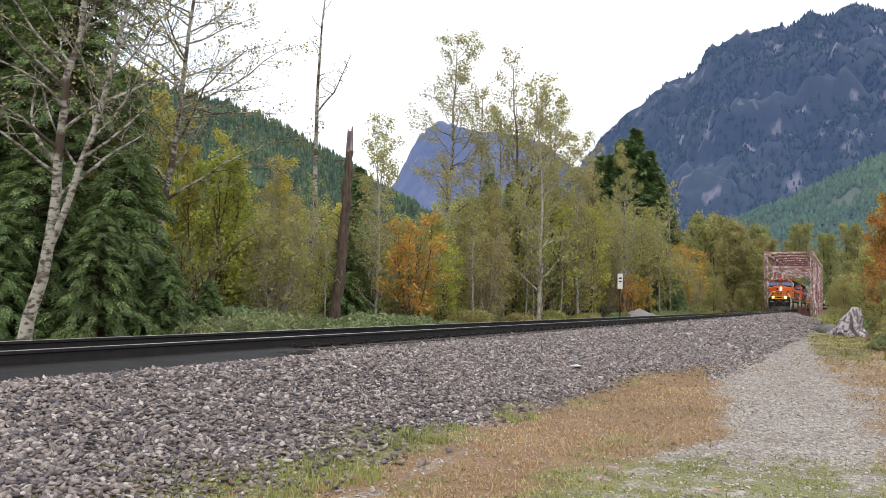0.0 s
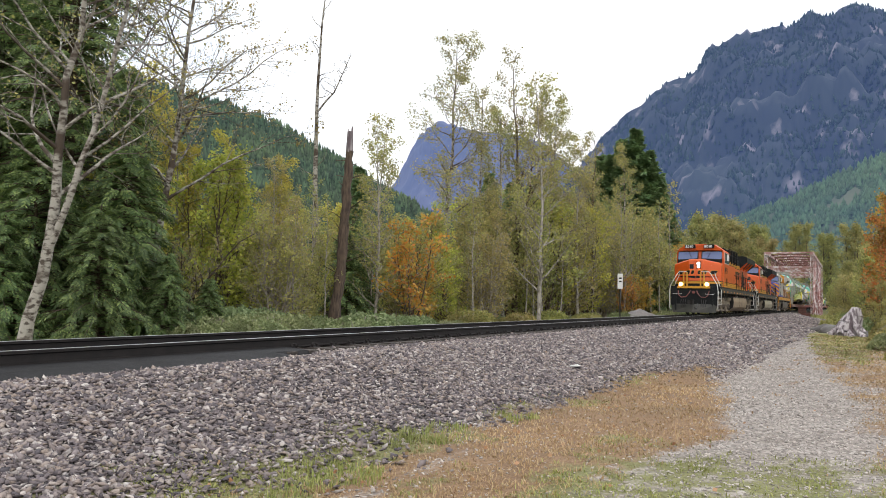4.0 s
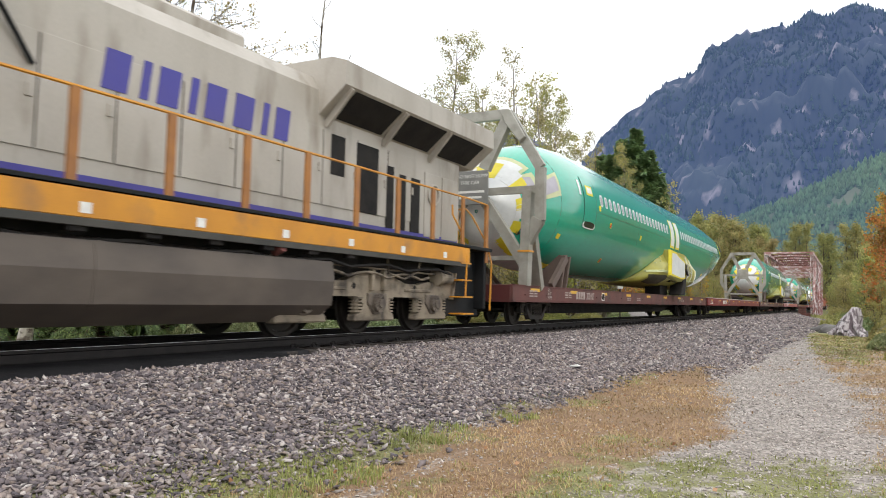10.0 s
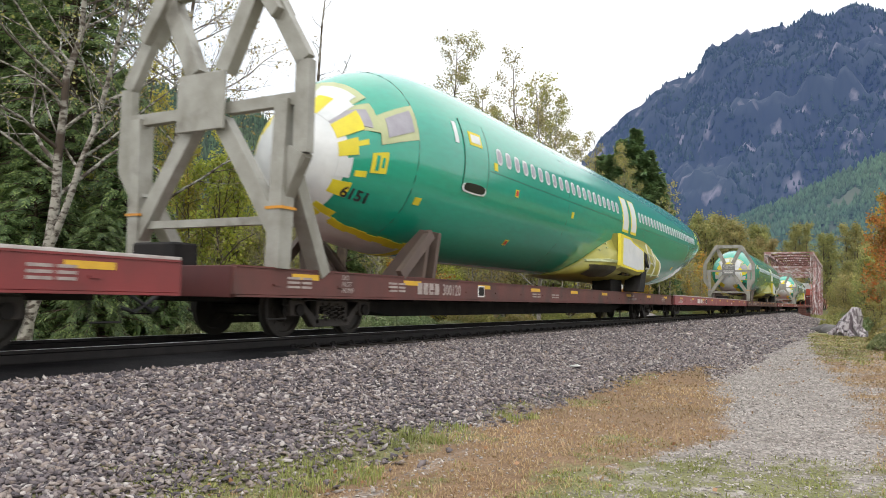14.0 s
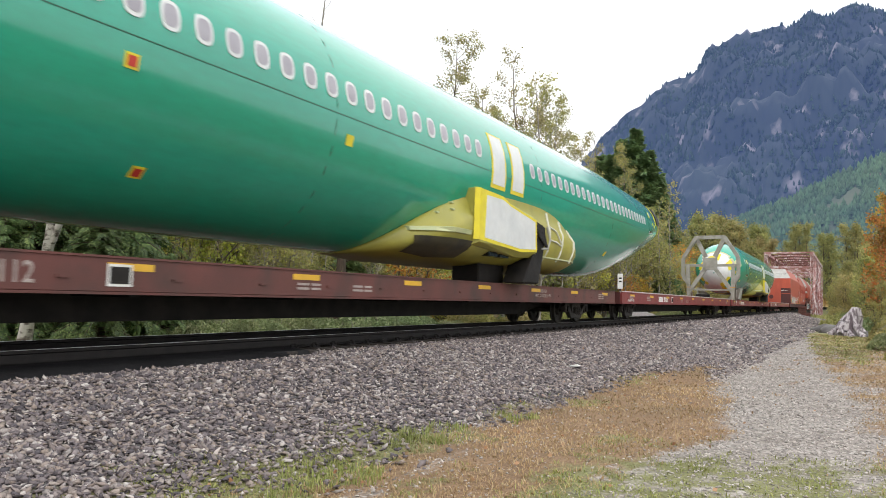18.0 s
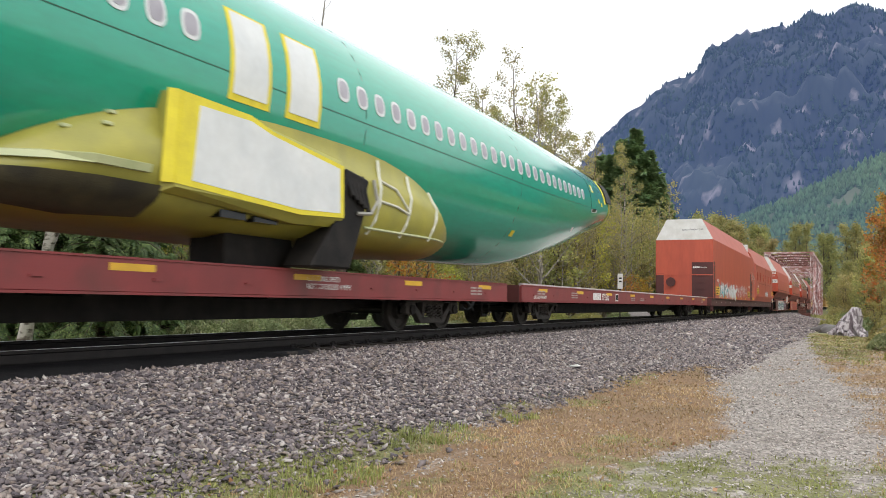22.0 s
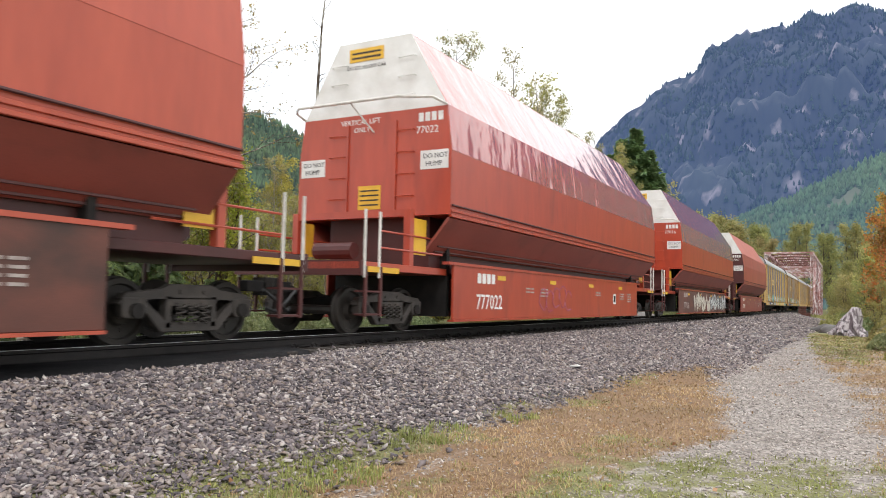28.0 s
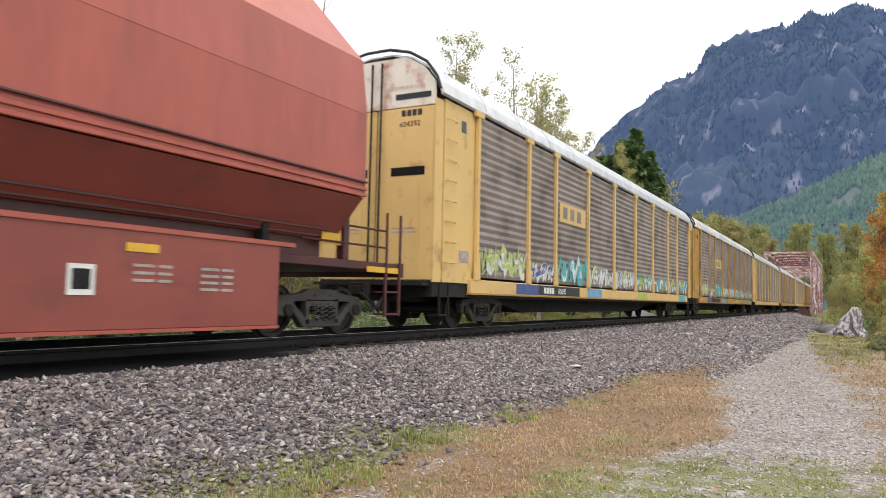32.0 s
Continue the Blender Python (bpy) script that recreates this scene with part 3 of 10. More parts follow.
# rails: one long welded rail each, foot, web and head
RAIL = [(-0.07, -0.171), (0.07, -0.171), (0.07, -0.16), (0.012, -0.14), (0.009, -0.05), (0.036, -0.035), (0.036, -0.006), (0.03, 0.0),
        (-0.03, 0.0), (-0.036, -0.006), (-0.036, -0.035), (-0.009, -0.05), (-0.012, -0.14), (-0.07, -0.16)]
track = thing("railway_track", "straight single railway track with dark worn rails on grey ballast", "railway track")
for sx in (0.753, -0.753):
    rail_ob = part("rail", prism(B(), [(sx + u, v) for u, v in RAIL], -90, 330, "y"), M["rail"], track, "dark rusty running rail")
    part("railhead", prism(B(), [(sx - 0.027, -0.004), (sx + 0.027, -0.004), (sx + 0.027, 0.003), (sx - 0.027, 0.003)], -90, 330, "y"), M["railhead"], rail_ob, "bright worn running surface")
tie_me = None
plate_me = None
for i in range(220):
    y = 1.0 + 0.52 * i
    if tie_me is None:
        t0 = part("tie", box(B(), -1.3, 1.3, -0.115, 0.115, -0.36, -0.185, 0.012), M["tie"], track)
        tie_me = t0.data
        cb = B()
        for sx in (0.753,):
            box(cb, sx - 0.17, sx + 0.17, -0.09, 0.09, -0.186, -0.172)
            for dx in (-0.125, 0.125):
                for dy in (-0.055, 0.055):
                    rod(cb, (sx + dx, dy, -0.18), (sx + dx, dy, -0.145), 0.016, 6)
                    rod(cb, (sx + dx, dy, -0.15), (sx + dx, dy, -0.13), 0.03, 6)
            for dx in (-0.10, 0.10):
                pipe(cb, [(sx + dx * 1.25, -0.06, -0.165), (sx + dx * 1.05, -0.03, -0.12), (sx + dx * 0.7, 0.0, -0.125), (sx + dx * 1.05, 0.04, -0.11), (sx + dx * 1.4, 0.07, -0.15)], 0.013, 5)
        c0 = part("rail_fastening", cb, M["rail"], t0)
        plate_me = c0.data
    else:
        t0 = place("tie", tie_me, track)
        if 9.2 < y < 70:
            place("rail_fastening", plate_me, t0)
    t0.location = (0, y, 0)
# grease mat draped along the near rail
gm = B()
rng = np.random.RandomState(5)
prev = None
ys = np.arange(-14, 9.6, 0.4)
rows_ = []
for k, y in enumerate(ys):
    edge = 1.62 + 0.10 * math.sin(y * 1.3) + rng.uniform(-0.03, 0.03)
    if y > 8.6:
        edge = 1.3
    rows_.append([(0.79, y, -0.155), (0.95, y, -0.165 + rng.uniform(0, 0.012)), (1.25, y, -0.185 + rng.uniform(0, 0.015)), (edge, y, -0.232), (edge + 0.01, y, -0.26), (0.79, y, -0.22)])
loft(gm, rows_)
tagged(part("grease_mat", gm, M["mat_black"], None), "black grease-soaked track mat beside the rail", "track mat")
gm = B()
loft(gm, [[(-0.67, y, -0.15), (0.67, y, -0.15), (0.67, y, -0.2), (-0.67, y, -0.2)] for y in (-14, 0, 9.4)])
tagged(part("grease_mat", gm, M["mat_black"], None), "black grease-soaked mat between the rails", "track mat")

# through-truss bridge
def bridge():
    br = thing("truss_bridge", "faded red riveted steel through-truss railway bridge", "bridge")
    y0, n, p, w, h = 134.6, 6, 7.6, 3.45, 9.2
    zb = -1.0
    for s in (-1, 1):
        x = s * w
        for k in range(n + 1):
            y = y0 + k * p
            bm = B()
            for dx in (-0.2, 0.2):
                box(bm, x + dx - 0.06, x + dx + 0.06, y - 0.13, y + 0.13, zb, h)
            for j in range(int((h - zb) / 0.55)):
                beam(bm, (x - 0.2, y - 0.2, zb + 0.3 + 0.55 * j), (x + 0.2, y - 0.2, zb + 0.6 + 0.55 * j), 0.02, 0.07)
            part("post", bm, M["truss"], br)
            if k < n:
                bm = B()
                up = k % 2 == (0 if k < n / 2 else 1)
                a, c = ((x, y, h - 0.2), (x, y + p, zb + 0.2)) if up else ((x, y, zb + 0.2), (x, y + p, h - 0.2))
                beam(bm, a, c, 0.16, 0.22, (1, 0, 0))
                part("diagonal", bm, M["truss"], br)
                bm = B()
                beam(bm, (x, y, 1.4), (x, y + p, 1.4), 0.08, 0.1)
                beam(bm, (x, y, 0.8), (x, y + p, 0.8), 0.06, 0.08)
                part("bridge_rail", bm, M["truss"], br)
        part("top_chord", box(B(), x - 0.28, x + 0.28, y0 - 0.25, y0 + n * p + 0.25, h, h + 0.5, 0.02), M["truss"], br)
        part("bottom_chord", box(B(), x - 0.25, x + 0.25, y0 - 0.25, y0 + n * p + 0.25, zb - 0.35, zb + 0.1, 0.02), M["truss"], br)
    for k in range(n + 1):
        y = y0 + k * p
        bm = B()
        lo = h - 2.1
        box(bm, -w, w, y - 0.12, y + 0.12, h + 0.25, h + 0.5)
        box(bm, -w, w, y - 0.12, y + 0.12, lo, lo + 0.22)
        part("strut", bm, M["truss"], br)
        m_ = 7
        for j in range(m_):
            a, c = -w + 2 * w * j / m_, -w + 2 * w * (j + 1) / m_
            part("sway_bar", beam(B(), (a, y, lo + 0.2), (c, y, h + 0.3), 0.07, 0.08, (0, 1, 0)), M["truss_dark"], br)
            part("sway_bar", beam(B(), (a, y + 0.03, h + 0.3), (c, y + 0.03, lo + 0.2), 0.07, 0.08, (0, 1, 0)), M["truss_dark"], br)
        bm = B()
        for s in (-1, 1):
            pts = [(s * (w - 0.15), y, lo - 1.5), (s * (w - 0.35), y, lo - 0.8), (s * (w - 0.8), y, lo - 0.25), (s * (w - 1.5), y, lo + 0.02)]
            pipe(bm, pts, 0.09, 5)
        part("knee_brace", bm, M["truss"], br)
        part("floor_beam", box(B(), -w, w, y - 0.2, y + 0.2, zb - 0.2, -0.42, 0.01), M["truss_dark"], br)
        if k < n:
            bm = B()
            beam(bm, (-w, y, h + 0.4), (w, y + p, h + 0.4), 0.14, 0.14)
            beam(bm, (w, y, h + 0.4), (-w, y + p, h + 0.4), 0.14, 0.14)
            part("top_bracing", bm, M["truss_dark"], br)
    bm = B()
    for x in (-0.9, 0.9):
        box(bm, x - 0.2, x + 0.2, 112, y0 + n * p + 12, -0.95, -0.37, 0.01)
    part("stringer", bm, M["running_dark"], br)
    for k in range(95):
        y = 113 + 0.6 * k
        if k == 0:
            td = part("bridge_tie", box(B(), -1.9, 1.9, -0.12, 0.12, -0.37, -0.185, 0.01), M["tie"], br)
            tm = td.data
        else:
            td = place("bridge_tie", tm, br)
        td.location = (0, y, 0)
    # approach span on the near bank, its girders and a low guard rail
    part("pier", box(B(), -3.9, 3.9, 133.2, 136.0, -7.5, -1.45, 0.05), M["pier"], br, "weathered concrete bridge pier")
    part("pier", box(B(), -3.9, 3.9, y0 + n * p - 1.2, y0 + n * p + 1.4, -7.5, -1.45, 0.05), M["pier"], br, "weathered concrete bridge pier")
    bm = B()
    for s in (-2.15, 2.6):
        for k in range(10):
            y = 113 + 2.2 * k
            box(bm, s - 0.04, s + 0.04, y - 0.04, y + 0.04, -0.7, 0.75)
        for z in (0.3, 0.72):
            box(bm, s - 0.02, s + 0.02, 113, 133, z - 0.02, z + 0.02)
    part("guard_rail", bm, M["truss_dark"], br)
    return br


M["rock"] = node_mat("dark_river_rock", (0.16, 0.15, 0.145), (0.07, 0.065, 0.06), 1.5, 0.9, bump=0.5)
M["pier"] = node_mat("weathered_concrete", (0.30, 0.29, 0.27), (0.2, 0.19, 0.17), 0.8, 0.9, bump=0.3)
bridge()

# ---- hills and mountains ----
def cones(points, height, radius, rng, sides=5, tiers=1):
    """Small conifers as stacked spiky cones; arrays of triangles."""
    V, F, base = [], [], 0
    n = len(points)
    for k in range(tiers):
        a = rng.uniform(0, 6.28, (n, 1)) + np.arange(sides) * 2 * np.pi / sides
        rr = radius[:, None] * (1 - 0.28 * k) * rng.uniform(0.65, 1.25, (n, sides))
        z0 = height * (0.08 + 0.27 * k)
        ring = np.stack([points[:, :1] + rr * np.cos(a), points[:, 1:2] + rr * np.sin(a), np.repeat((points[:, 2] + z0)[:, None], sides, 1) + rng.uniform(-0.04, 0.04, (n, sides)) * height[:, None]], -1)
        top = points + np.stack([np.zeros(n), np.zeros(n), height * min(1.0, 0.62 + 0.2 * k if tiers > 1 else 1.0)], -1)
        v = np.concatenate([ring, top[:, None]], 1).reshape(-1, 3)
        i = np.arange(n)[:, None] * (sides + 1)
        f = np.stack([i + np.arange(sides), i + (np.arange(sides) + 1) % sides, np.repeat(i + sides, sides, 1)], -1).reshape(-1, 3)
        V.append(v)
        F.append(f + base)
        base += len(v)
    return np.concatenate(V), np.concatenate(F)


def hill(name, ridge, foot, mat, label, nu, nv, rough, seed, bulge=0.0):
    """A slope between a ridge line and its foot, both short lists of (x, y, z) knots."""
    u = np.linspace(0, 1, nu)
    R = np.stack([np.interp(u, np.linspace(0, 1, len(ridge)), [q[k] for q in ridge]) for k in range(3)], -1)
    Q = np.stack([np.interp(u, np.linspace(0, 1, len(foot)), [q[k] for q in foot]) for k in range(3)], -1)
    v = np.linspace(0, 1, nv)[:, None, None]
    S = Q[None] * (1 - v) + R[None] * v
    sc = np.linalg.norm(R[0] - R[-1]) / 9
    rel = np.sin(np.pi * v[..., 0]) ** 0.7
    rid = np.abs(waves(S[..., 0] / sc, S[..., 1] / sc, 2.2, seed)) + 0.5 * np.abs(waves(S[..., 0] / sc, S[..., 1] / sc, 6.0, seed + 1))
    S[..., 2] += rough * rel * (rid - 0.7) + bulge * rel
    S[..., 2] += rough * 0.12 * waves(S[..., 0] / sc, S[..., 1] / sc, 25, seed + 2)
    # a back slope so that the hill is a body
    back = R + np.array([R[:, 0] * 0.25, R[:, 1] * 0.25, -R[:, 2] * 0.9]).T
    S = np.concatenate([S, back[None]], 0)
    gi_ = np.arange(S.shape[0] * nu).reshape(S.shape[0], nu)
    f = np.stack([gi_[:-1, :-1], gi_[:-1, 1:], gi_[1:, 1:], gi_[1:, :-1]], -1).reshape(-1, 4)
    ob = tagged(place(name, mesh_of(name, S.reshape(-1, 3), f, mat, True)), label, "mountain", kind="structure")
    return ob, S[:nv]


def scatter(S, n, rng, lo=0.0):
    """Random places on a grid surface."""
    nv, nu = S.shape[:2]
    a, b = rng.uniform(lo, 1, n) * (nv - 1.001), rng.uniform(0, 1, n) * (nu - 1.001)
    i, j = a.astype(int), b.astype(int)
    fa, fb = (a - i)[:, None], (b - j)[:, None]
    return (S[i, j] * (1 - fa) * (1 - fb) + S[i + 1, j] * fa * (1 - fb) + S[i, j + 1] * (1 - fa) * fb + S[i + 1, j + 1] * fa * fb)


# distance haze is put into the slope materials as a faint blue glow
HAZE_GLOW = (0.16, 0.24, 0.46)
M["hill_floor"] = node_mat("forest_slope", (0.03, 0.055, 0.03), (0.05, 0.08, 0.035), 0.02, 0.95, bump=0.3, fine=0.5, glow=(HAZE_GLOW, 0.03))
M["hill_trees"] = node_mat("ridge_conifers", (0.026, 0.058, 0.028), (0.062, 0.095, 0.038), 0.03, 0.95, bump=0, fine=0.6, per_island=0.5, glow=(HAZE_GLOW, 0.045))
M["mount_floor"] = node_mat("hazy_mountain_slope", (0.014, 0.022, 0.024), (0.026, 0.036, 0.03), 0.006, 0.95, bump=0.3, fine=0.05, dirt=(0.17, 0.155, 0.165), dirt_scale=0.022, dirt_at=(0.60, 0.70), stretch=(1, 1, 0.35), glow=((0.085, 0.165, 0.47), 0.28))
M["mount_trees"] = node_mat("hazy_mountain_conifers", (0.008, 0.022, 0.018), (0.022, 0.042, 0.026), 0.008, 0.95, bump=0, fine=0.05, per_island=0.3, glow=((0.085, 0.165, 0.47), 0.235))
# the far mountain's haze is its bluish base colour and stronger glow
M["far_floor"] = node_mat("far_haze_blue_mountain", (0.05, 0.06, 0.08), (0.08, 0.085, 0.10), 0.006, 0.95, bump=0.3, fine=0.04, glow=((0.10, 0.17, 0.46), 0.50))
M["near_slope"] = node_mat("clearcut_green_slope", (0.03, 0.06, 0.035), (0.075, 0.085, 0.045), 0.01, 0.95, bump=0.3, fine=0.1, dirt=(0.22, 0.16, 0.12), dirt_scale=0.02, dirt_at=(0.6, 0.72), glow=(HAZE_GLOW, 0.2))
M["near_trees"] = node_mat("valley_conifers", (0.03, 0.07, 0.04), (0.055, 0.10, 0.045), 0.02, 0.95, bump=0, fine=0.1, per_island=0.35, glow=(HAZE_GLOW, 0.17))

rng = np.random.RandomState(21)
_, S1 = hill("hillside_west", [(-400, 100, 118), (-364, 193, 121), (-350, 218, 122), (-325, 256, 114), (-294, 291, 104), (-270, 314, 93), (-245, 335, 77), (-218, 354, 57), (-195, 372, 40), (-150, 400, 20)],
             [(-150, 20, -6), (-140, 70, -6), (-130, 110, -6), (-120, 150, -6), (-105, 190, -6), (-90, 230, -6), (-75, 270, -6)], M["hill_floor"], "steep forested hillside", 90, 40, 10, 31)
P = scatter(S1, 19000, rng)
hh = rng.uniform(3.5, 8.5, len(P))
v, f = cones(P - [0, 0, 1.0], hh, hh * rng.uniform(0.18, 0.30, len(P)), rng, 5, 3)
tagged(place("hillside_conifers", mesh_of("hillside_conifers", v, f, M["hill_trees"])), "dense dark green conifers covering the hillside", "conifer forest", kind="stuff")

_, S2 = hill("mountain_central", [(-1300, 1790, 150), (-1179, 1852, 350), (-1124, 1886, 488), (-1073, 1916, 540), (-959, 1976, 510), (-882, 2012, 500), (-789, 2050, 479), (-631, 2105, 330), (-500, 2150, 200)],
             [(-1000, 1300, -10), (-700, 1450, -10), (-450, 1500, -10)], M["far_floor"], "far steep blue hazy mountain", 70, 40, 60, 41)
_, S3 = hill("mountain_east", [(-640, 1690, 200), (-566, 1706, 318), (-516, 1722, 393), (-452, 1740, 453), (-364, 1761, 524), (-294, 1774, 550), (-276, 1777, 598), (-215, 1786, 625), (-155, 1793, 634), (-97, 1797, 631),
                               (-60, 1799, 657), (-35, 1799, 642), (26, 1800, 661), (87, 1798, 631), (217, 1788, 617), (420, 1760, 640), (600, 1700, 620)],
             [(-420, 900, -10), (-250, 850, -10), (-60, 800, -10), (150, 780, -10), (400, 760, -10)], M["mount_floor"], "high forested mountain in blue-green haze, with grey cliffs", 130, 70, 75, 51, -20)
P = scatter(S3, 17000, rng)
keep = waves(P[:, 0] / 90, P[:, 2] / 60, 1.6, 77) > -0.45
P = P[keep]
hh = rng.uniform(6, 17, len(P))
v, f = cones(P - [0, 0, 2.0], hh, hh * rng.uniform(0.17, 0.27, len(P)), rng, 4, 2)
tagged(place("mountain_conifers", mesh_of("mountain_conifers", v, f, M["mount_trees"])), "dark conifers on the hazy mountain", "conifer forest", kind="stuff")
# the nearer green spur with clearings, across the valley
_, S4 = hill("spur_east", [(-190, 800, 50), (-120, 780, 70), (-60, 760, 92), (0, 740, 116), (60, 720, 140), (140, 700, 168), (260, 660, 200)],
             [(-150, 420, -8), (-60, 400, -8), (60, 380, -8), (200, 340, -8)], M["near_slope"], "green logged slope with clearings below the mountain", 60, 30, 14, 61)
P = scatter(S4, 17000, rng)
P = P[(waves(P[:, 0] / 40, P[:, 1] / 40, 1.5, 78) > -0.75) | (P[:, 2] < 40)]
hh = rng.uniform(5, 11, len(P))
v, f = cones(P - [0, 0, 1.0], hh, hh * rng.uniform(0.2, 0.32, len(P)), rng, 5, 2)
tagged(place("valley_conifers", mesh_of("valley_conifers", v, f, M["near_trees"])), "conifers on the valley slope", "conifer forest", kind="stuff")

# ---- the train ----
V_TRAIN = 16.52
TRAIN = []
CACHE = {}


def shared(name, key, build, mat, parent, at=None, smooth=None, label=""):
    """A part whose mesh is built once and then shared by all alike parts."""
    if key not in CACHE:
        ob = part(name, build(), mat, parent, label, at, smooth)
        CACHE[key] = ob.data
        return ob
    return place(name, CACHE[key], parent, label, at)


def wheelset_mesh(r=0.42):
    bm = B()
    for s in (-1, 1):
        n, prof = 28, [(0.66, 0.0), (0.66, 0.16), (0.70, 0.20), (0.71, r - 0.1), (0.675, r - 0.08), (0.672, r + 0.028), (0.70, r + 0.03), (0.715, r), (0.80, r - 0.006), (0.805, r - 0.07), (0.765, r - 0.09), (0.75, 0.18), (0.83, 0.15), (0.83, 0.0)]
        rings = [[(s * x, q * math.cos(2 * math.pi * k / n), q * math.sin(2 * math.pi * k / n)) for k in range(n)] for x, q in prof[1:-1]]
        loft(bm, rings)
        for k in range(6):
            a = 2 * math.pi * k / 6
            rod(bm, (s * 0.765, 0.23 * r / 0.42 * math.cos(a), 0.23 * r / 0.42 * math.sin(a)), (s * 0.772, 0.23 * r / 0.42 * math.cos(a), 0.23 * r / 0.42 * math.sin(a)), 0.03, 6)
    rod(bm, (-0.95, 0, 0), (0.95, 0, 0), 0.085, 10)
    return bm


WHEELS = []


def add_wheels(parent, y, r=0.42):
    """The place of the axle lies in the parent inverse, so that the wheelset's own pose is its turn alone."""
    ob = shared("wheelset", ("wheelset", r), lambda: wheelset_mesh(r), M["wheel"], parent, smooth=35)
    ob.matrix_parent_inverse = Matrix.Translation((0, y, r))
    WHEELS.append((ob, r))
    return ob


def freight_truck(car, y):
    def bolster():
        bm = B()
        prism(bm, [(-1.0, 0.42), (1.0, 0.42), (1.0, 0.6), (0.5, 0.66), (-0.5, 0.66), (-1.0, 0.6)], -0.2, 0.2, "y", 0.015)
        return bm
    tr = shared("truck", "bolster", bolster, M["running_dark"], car, Matrix.Translation((0, y, 0)))
    for s in (-1, 1):
        def frame_mesh():
            bm = B()
            xa, xb = s * 0.94, s * 1.08
            prism(bm, [(-1.14, 0.52), (-1.02, 0.66), (-0.5, 0.70), (-0.34, 0.78), (0.34, 0.78), (0.5, 0.70), (1.02, 0.66), (1.14, 0.52), (1.06, 0.50), (0.94, 0.57), (0.55, 0.585), (-0.55, 0.585), (-0.94, 0.57), (-1.06, 0.50)], xa, xb, "x", 0.012)
            prism(bm, [(-0.86, 0.54), (-0.74, 0.57), (-0.40, 0.27), (0.40, 0.27), (0.74, 0.57), (0.86, 0.54), (0.48, 0.16), (-0.48, 0.16)], xa, xb, "x", 0.012)
            for q in (-1, 1):
                prism(bm, [(q * 0.34, 0.22), (q * 0.42, 0.22), (q * 0.42, 0.62), (q * 0.34, 0.62)], xa, xb, "x")
                prism(bm, [(q * 0.72, 0.60), (q * 1.10, 0.60), (q * 1.08, 0.36), (q * 1.02, 0.34), (q * 0.78, 0.34), (q * 0.74, 0.40)], xa + s * 0.01, xb + s * 0.02, "x", 0.015)
                for z in (0.68,):
                    rod(bm, (xb, q * 0.2, z), (xb + s * 0.02, q * 0.2, z), 0.03, 8)
            box(bm, min(xa, xb), max(xa, xb), -0.34, 0.34, 0.50, 0.60)
            return bm
        sf = shared("side_frame", ("sf", s), frame_mesh, M["truck_dark"], tr)
        for k in (-0.89, 0.89):
            shared("bearing_cap", ("cap", s), lambda: rod(B(), (s * 1.06, 0, 0), (s * 1.14, 0, 0), 0.095, 12), M["running_dark"], sf, Matrix.Translation((0, k, 0.44)))
        for k in (-0.2, 0.0, 0.2):
            def coil():
                bm = B()
                pts = [(s * 1.10 + 0.05 * math.cos(a * 1.2566), 0.08 * math.sin(a * 1.2566) * 1.0, 0.27 + 0.0145 * a) for a in range(0, 20)]
                pipe(bm, pts, 0.014, 5)
                return bm
            shared("spring", ("coil", s), coil, M["truck_dark"], sf, Matrix.Translation((0, k, 0)))
    for k in (-0.89, 0.89):
        add_wheels(tr, k)
    return tr


def coupler(car, y, s):
    """s: -1 looks forward, 1 backward."""
    bm = B()
    box(bm, -0.09, 0.09, min(y, y - s * 0.55), max(y, y - s * 0.55), 0.72, 0.90, 0.01)
    prism(bm, [(-0.19, y - s * 0.12), (0.08, y - s * 0.1), (0.20, y + s * 0.06), (0.12, y + s * 0.16), (-0.04, y + s * 0.10), (-0.2, y + s * 0.14)], 0.66, 0.96, "z", 0.012)
    part("coupler", bm, M["running_dark"], car)
    bm = B()
    pipe(bm, [(0.3, y - s * 0.4, 0.75), (0.36, y - s * 0.1, 0.55), (0.34, y + s * 0.15, 0.40), (0.26, y + s * 0.3, 0.46)], 0.03, 6)
    part("air_hose", bm, M["rubber"], car)


def bars(parent, x, y, z, widths, h, mat, rows_=1, gap=0.03, name="stencil"):
    """Illegible small writing: plain bars of its size."""
    bm = B()
    for r in range(rows_):
        yy = y
        for w in widths:
            box(bm, x, x + 0.003, yy, yy + w, z - r * (h + gap), z - r * (h + gap) + h)
            yy += w + 0.05
    return tagged(part(name, bm, mat, parent), kind="stuff")


def stroke(bm, x, pts, w):
    """A drawn line of width w through points (y, z) on a side wall: one connected strip."""
    n = len(pts)
    va, vb = [], []
    for i, (y, z) in enumerate(pts):
        (ya, za), (yb, zb) = pts[max(i - 1, 0)], pts[min(i + 1, n - 1)]
        d = math.hypot(yb - ya, zb - za) or 1.0
        ny, nz = -(zb - za) / d * w / 2, (yb - ya) / d * w / 2
        va.append([bm.verts.new((q, y + ny, z + nz)) for q in (x, x + 0.003)])
        vb.append([bm.verts.new((q, y - ny, z - nz)) for q in (x, x + 0.003)])
    for i in range(n - 1):
        bm.faces.new((va[i][1], vb[i][1], vb[i + 1][1], va[i + 1][1]))
        bm.faces.new((va[i][0], va[i][1], va[i + 1][1], va[i + 1][0]))
        bm.faces.new((vb[i][1], vb[i][0], vb[i + 1][0], vb[i + 1][1]))
    return bm


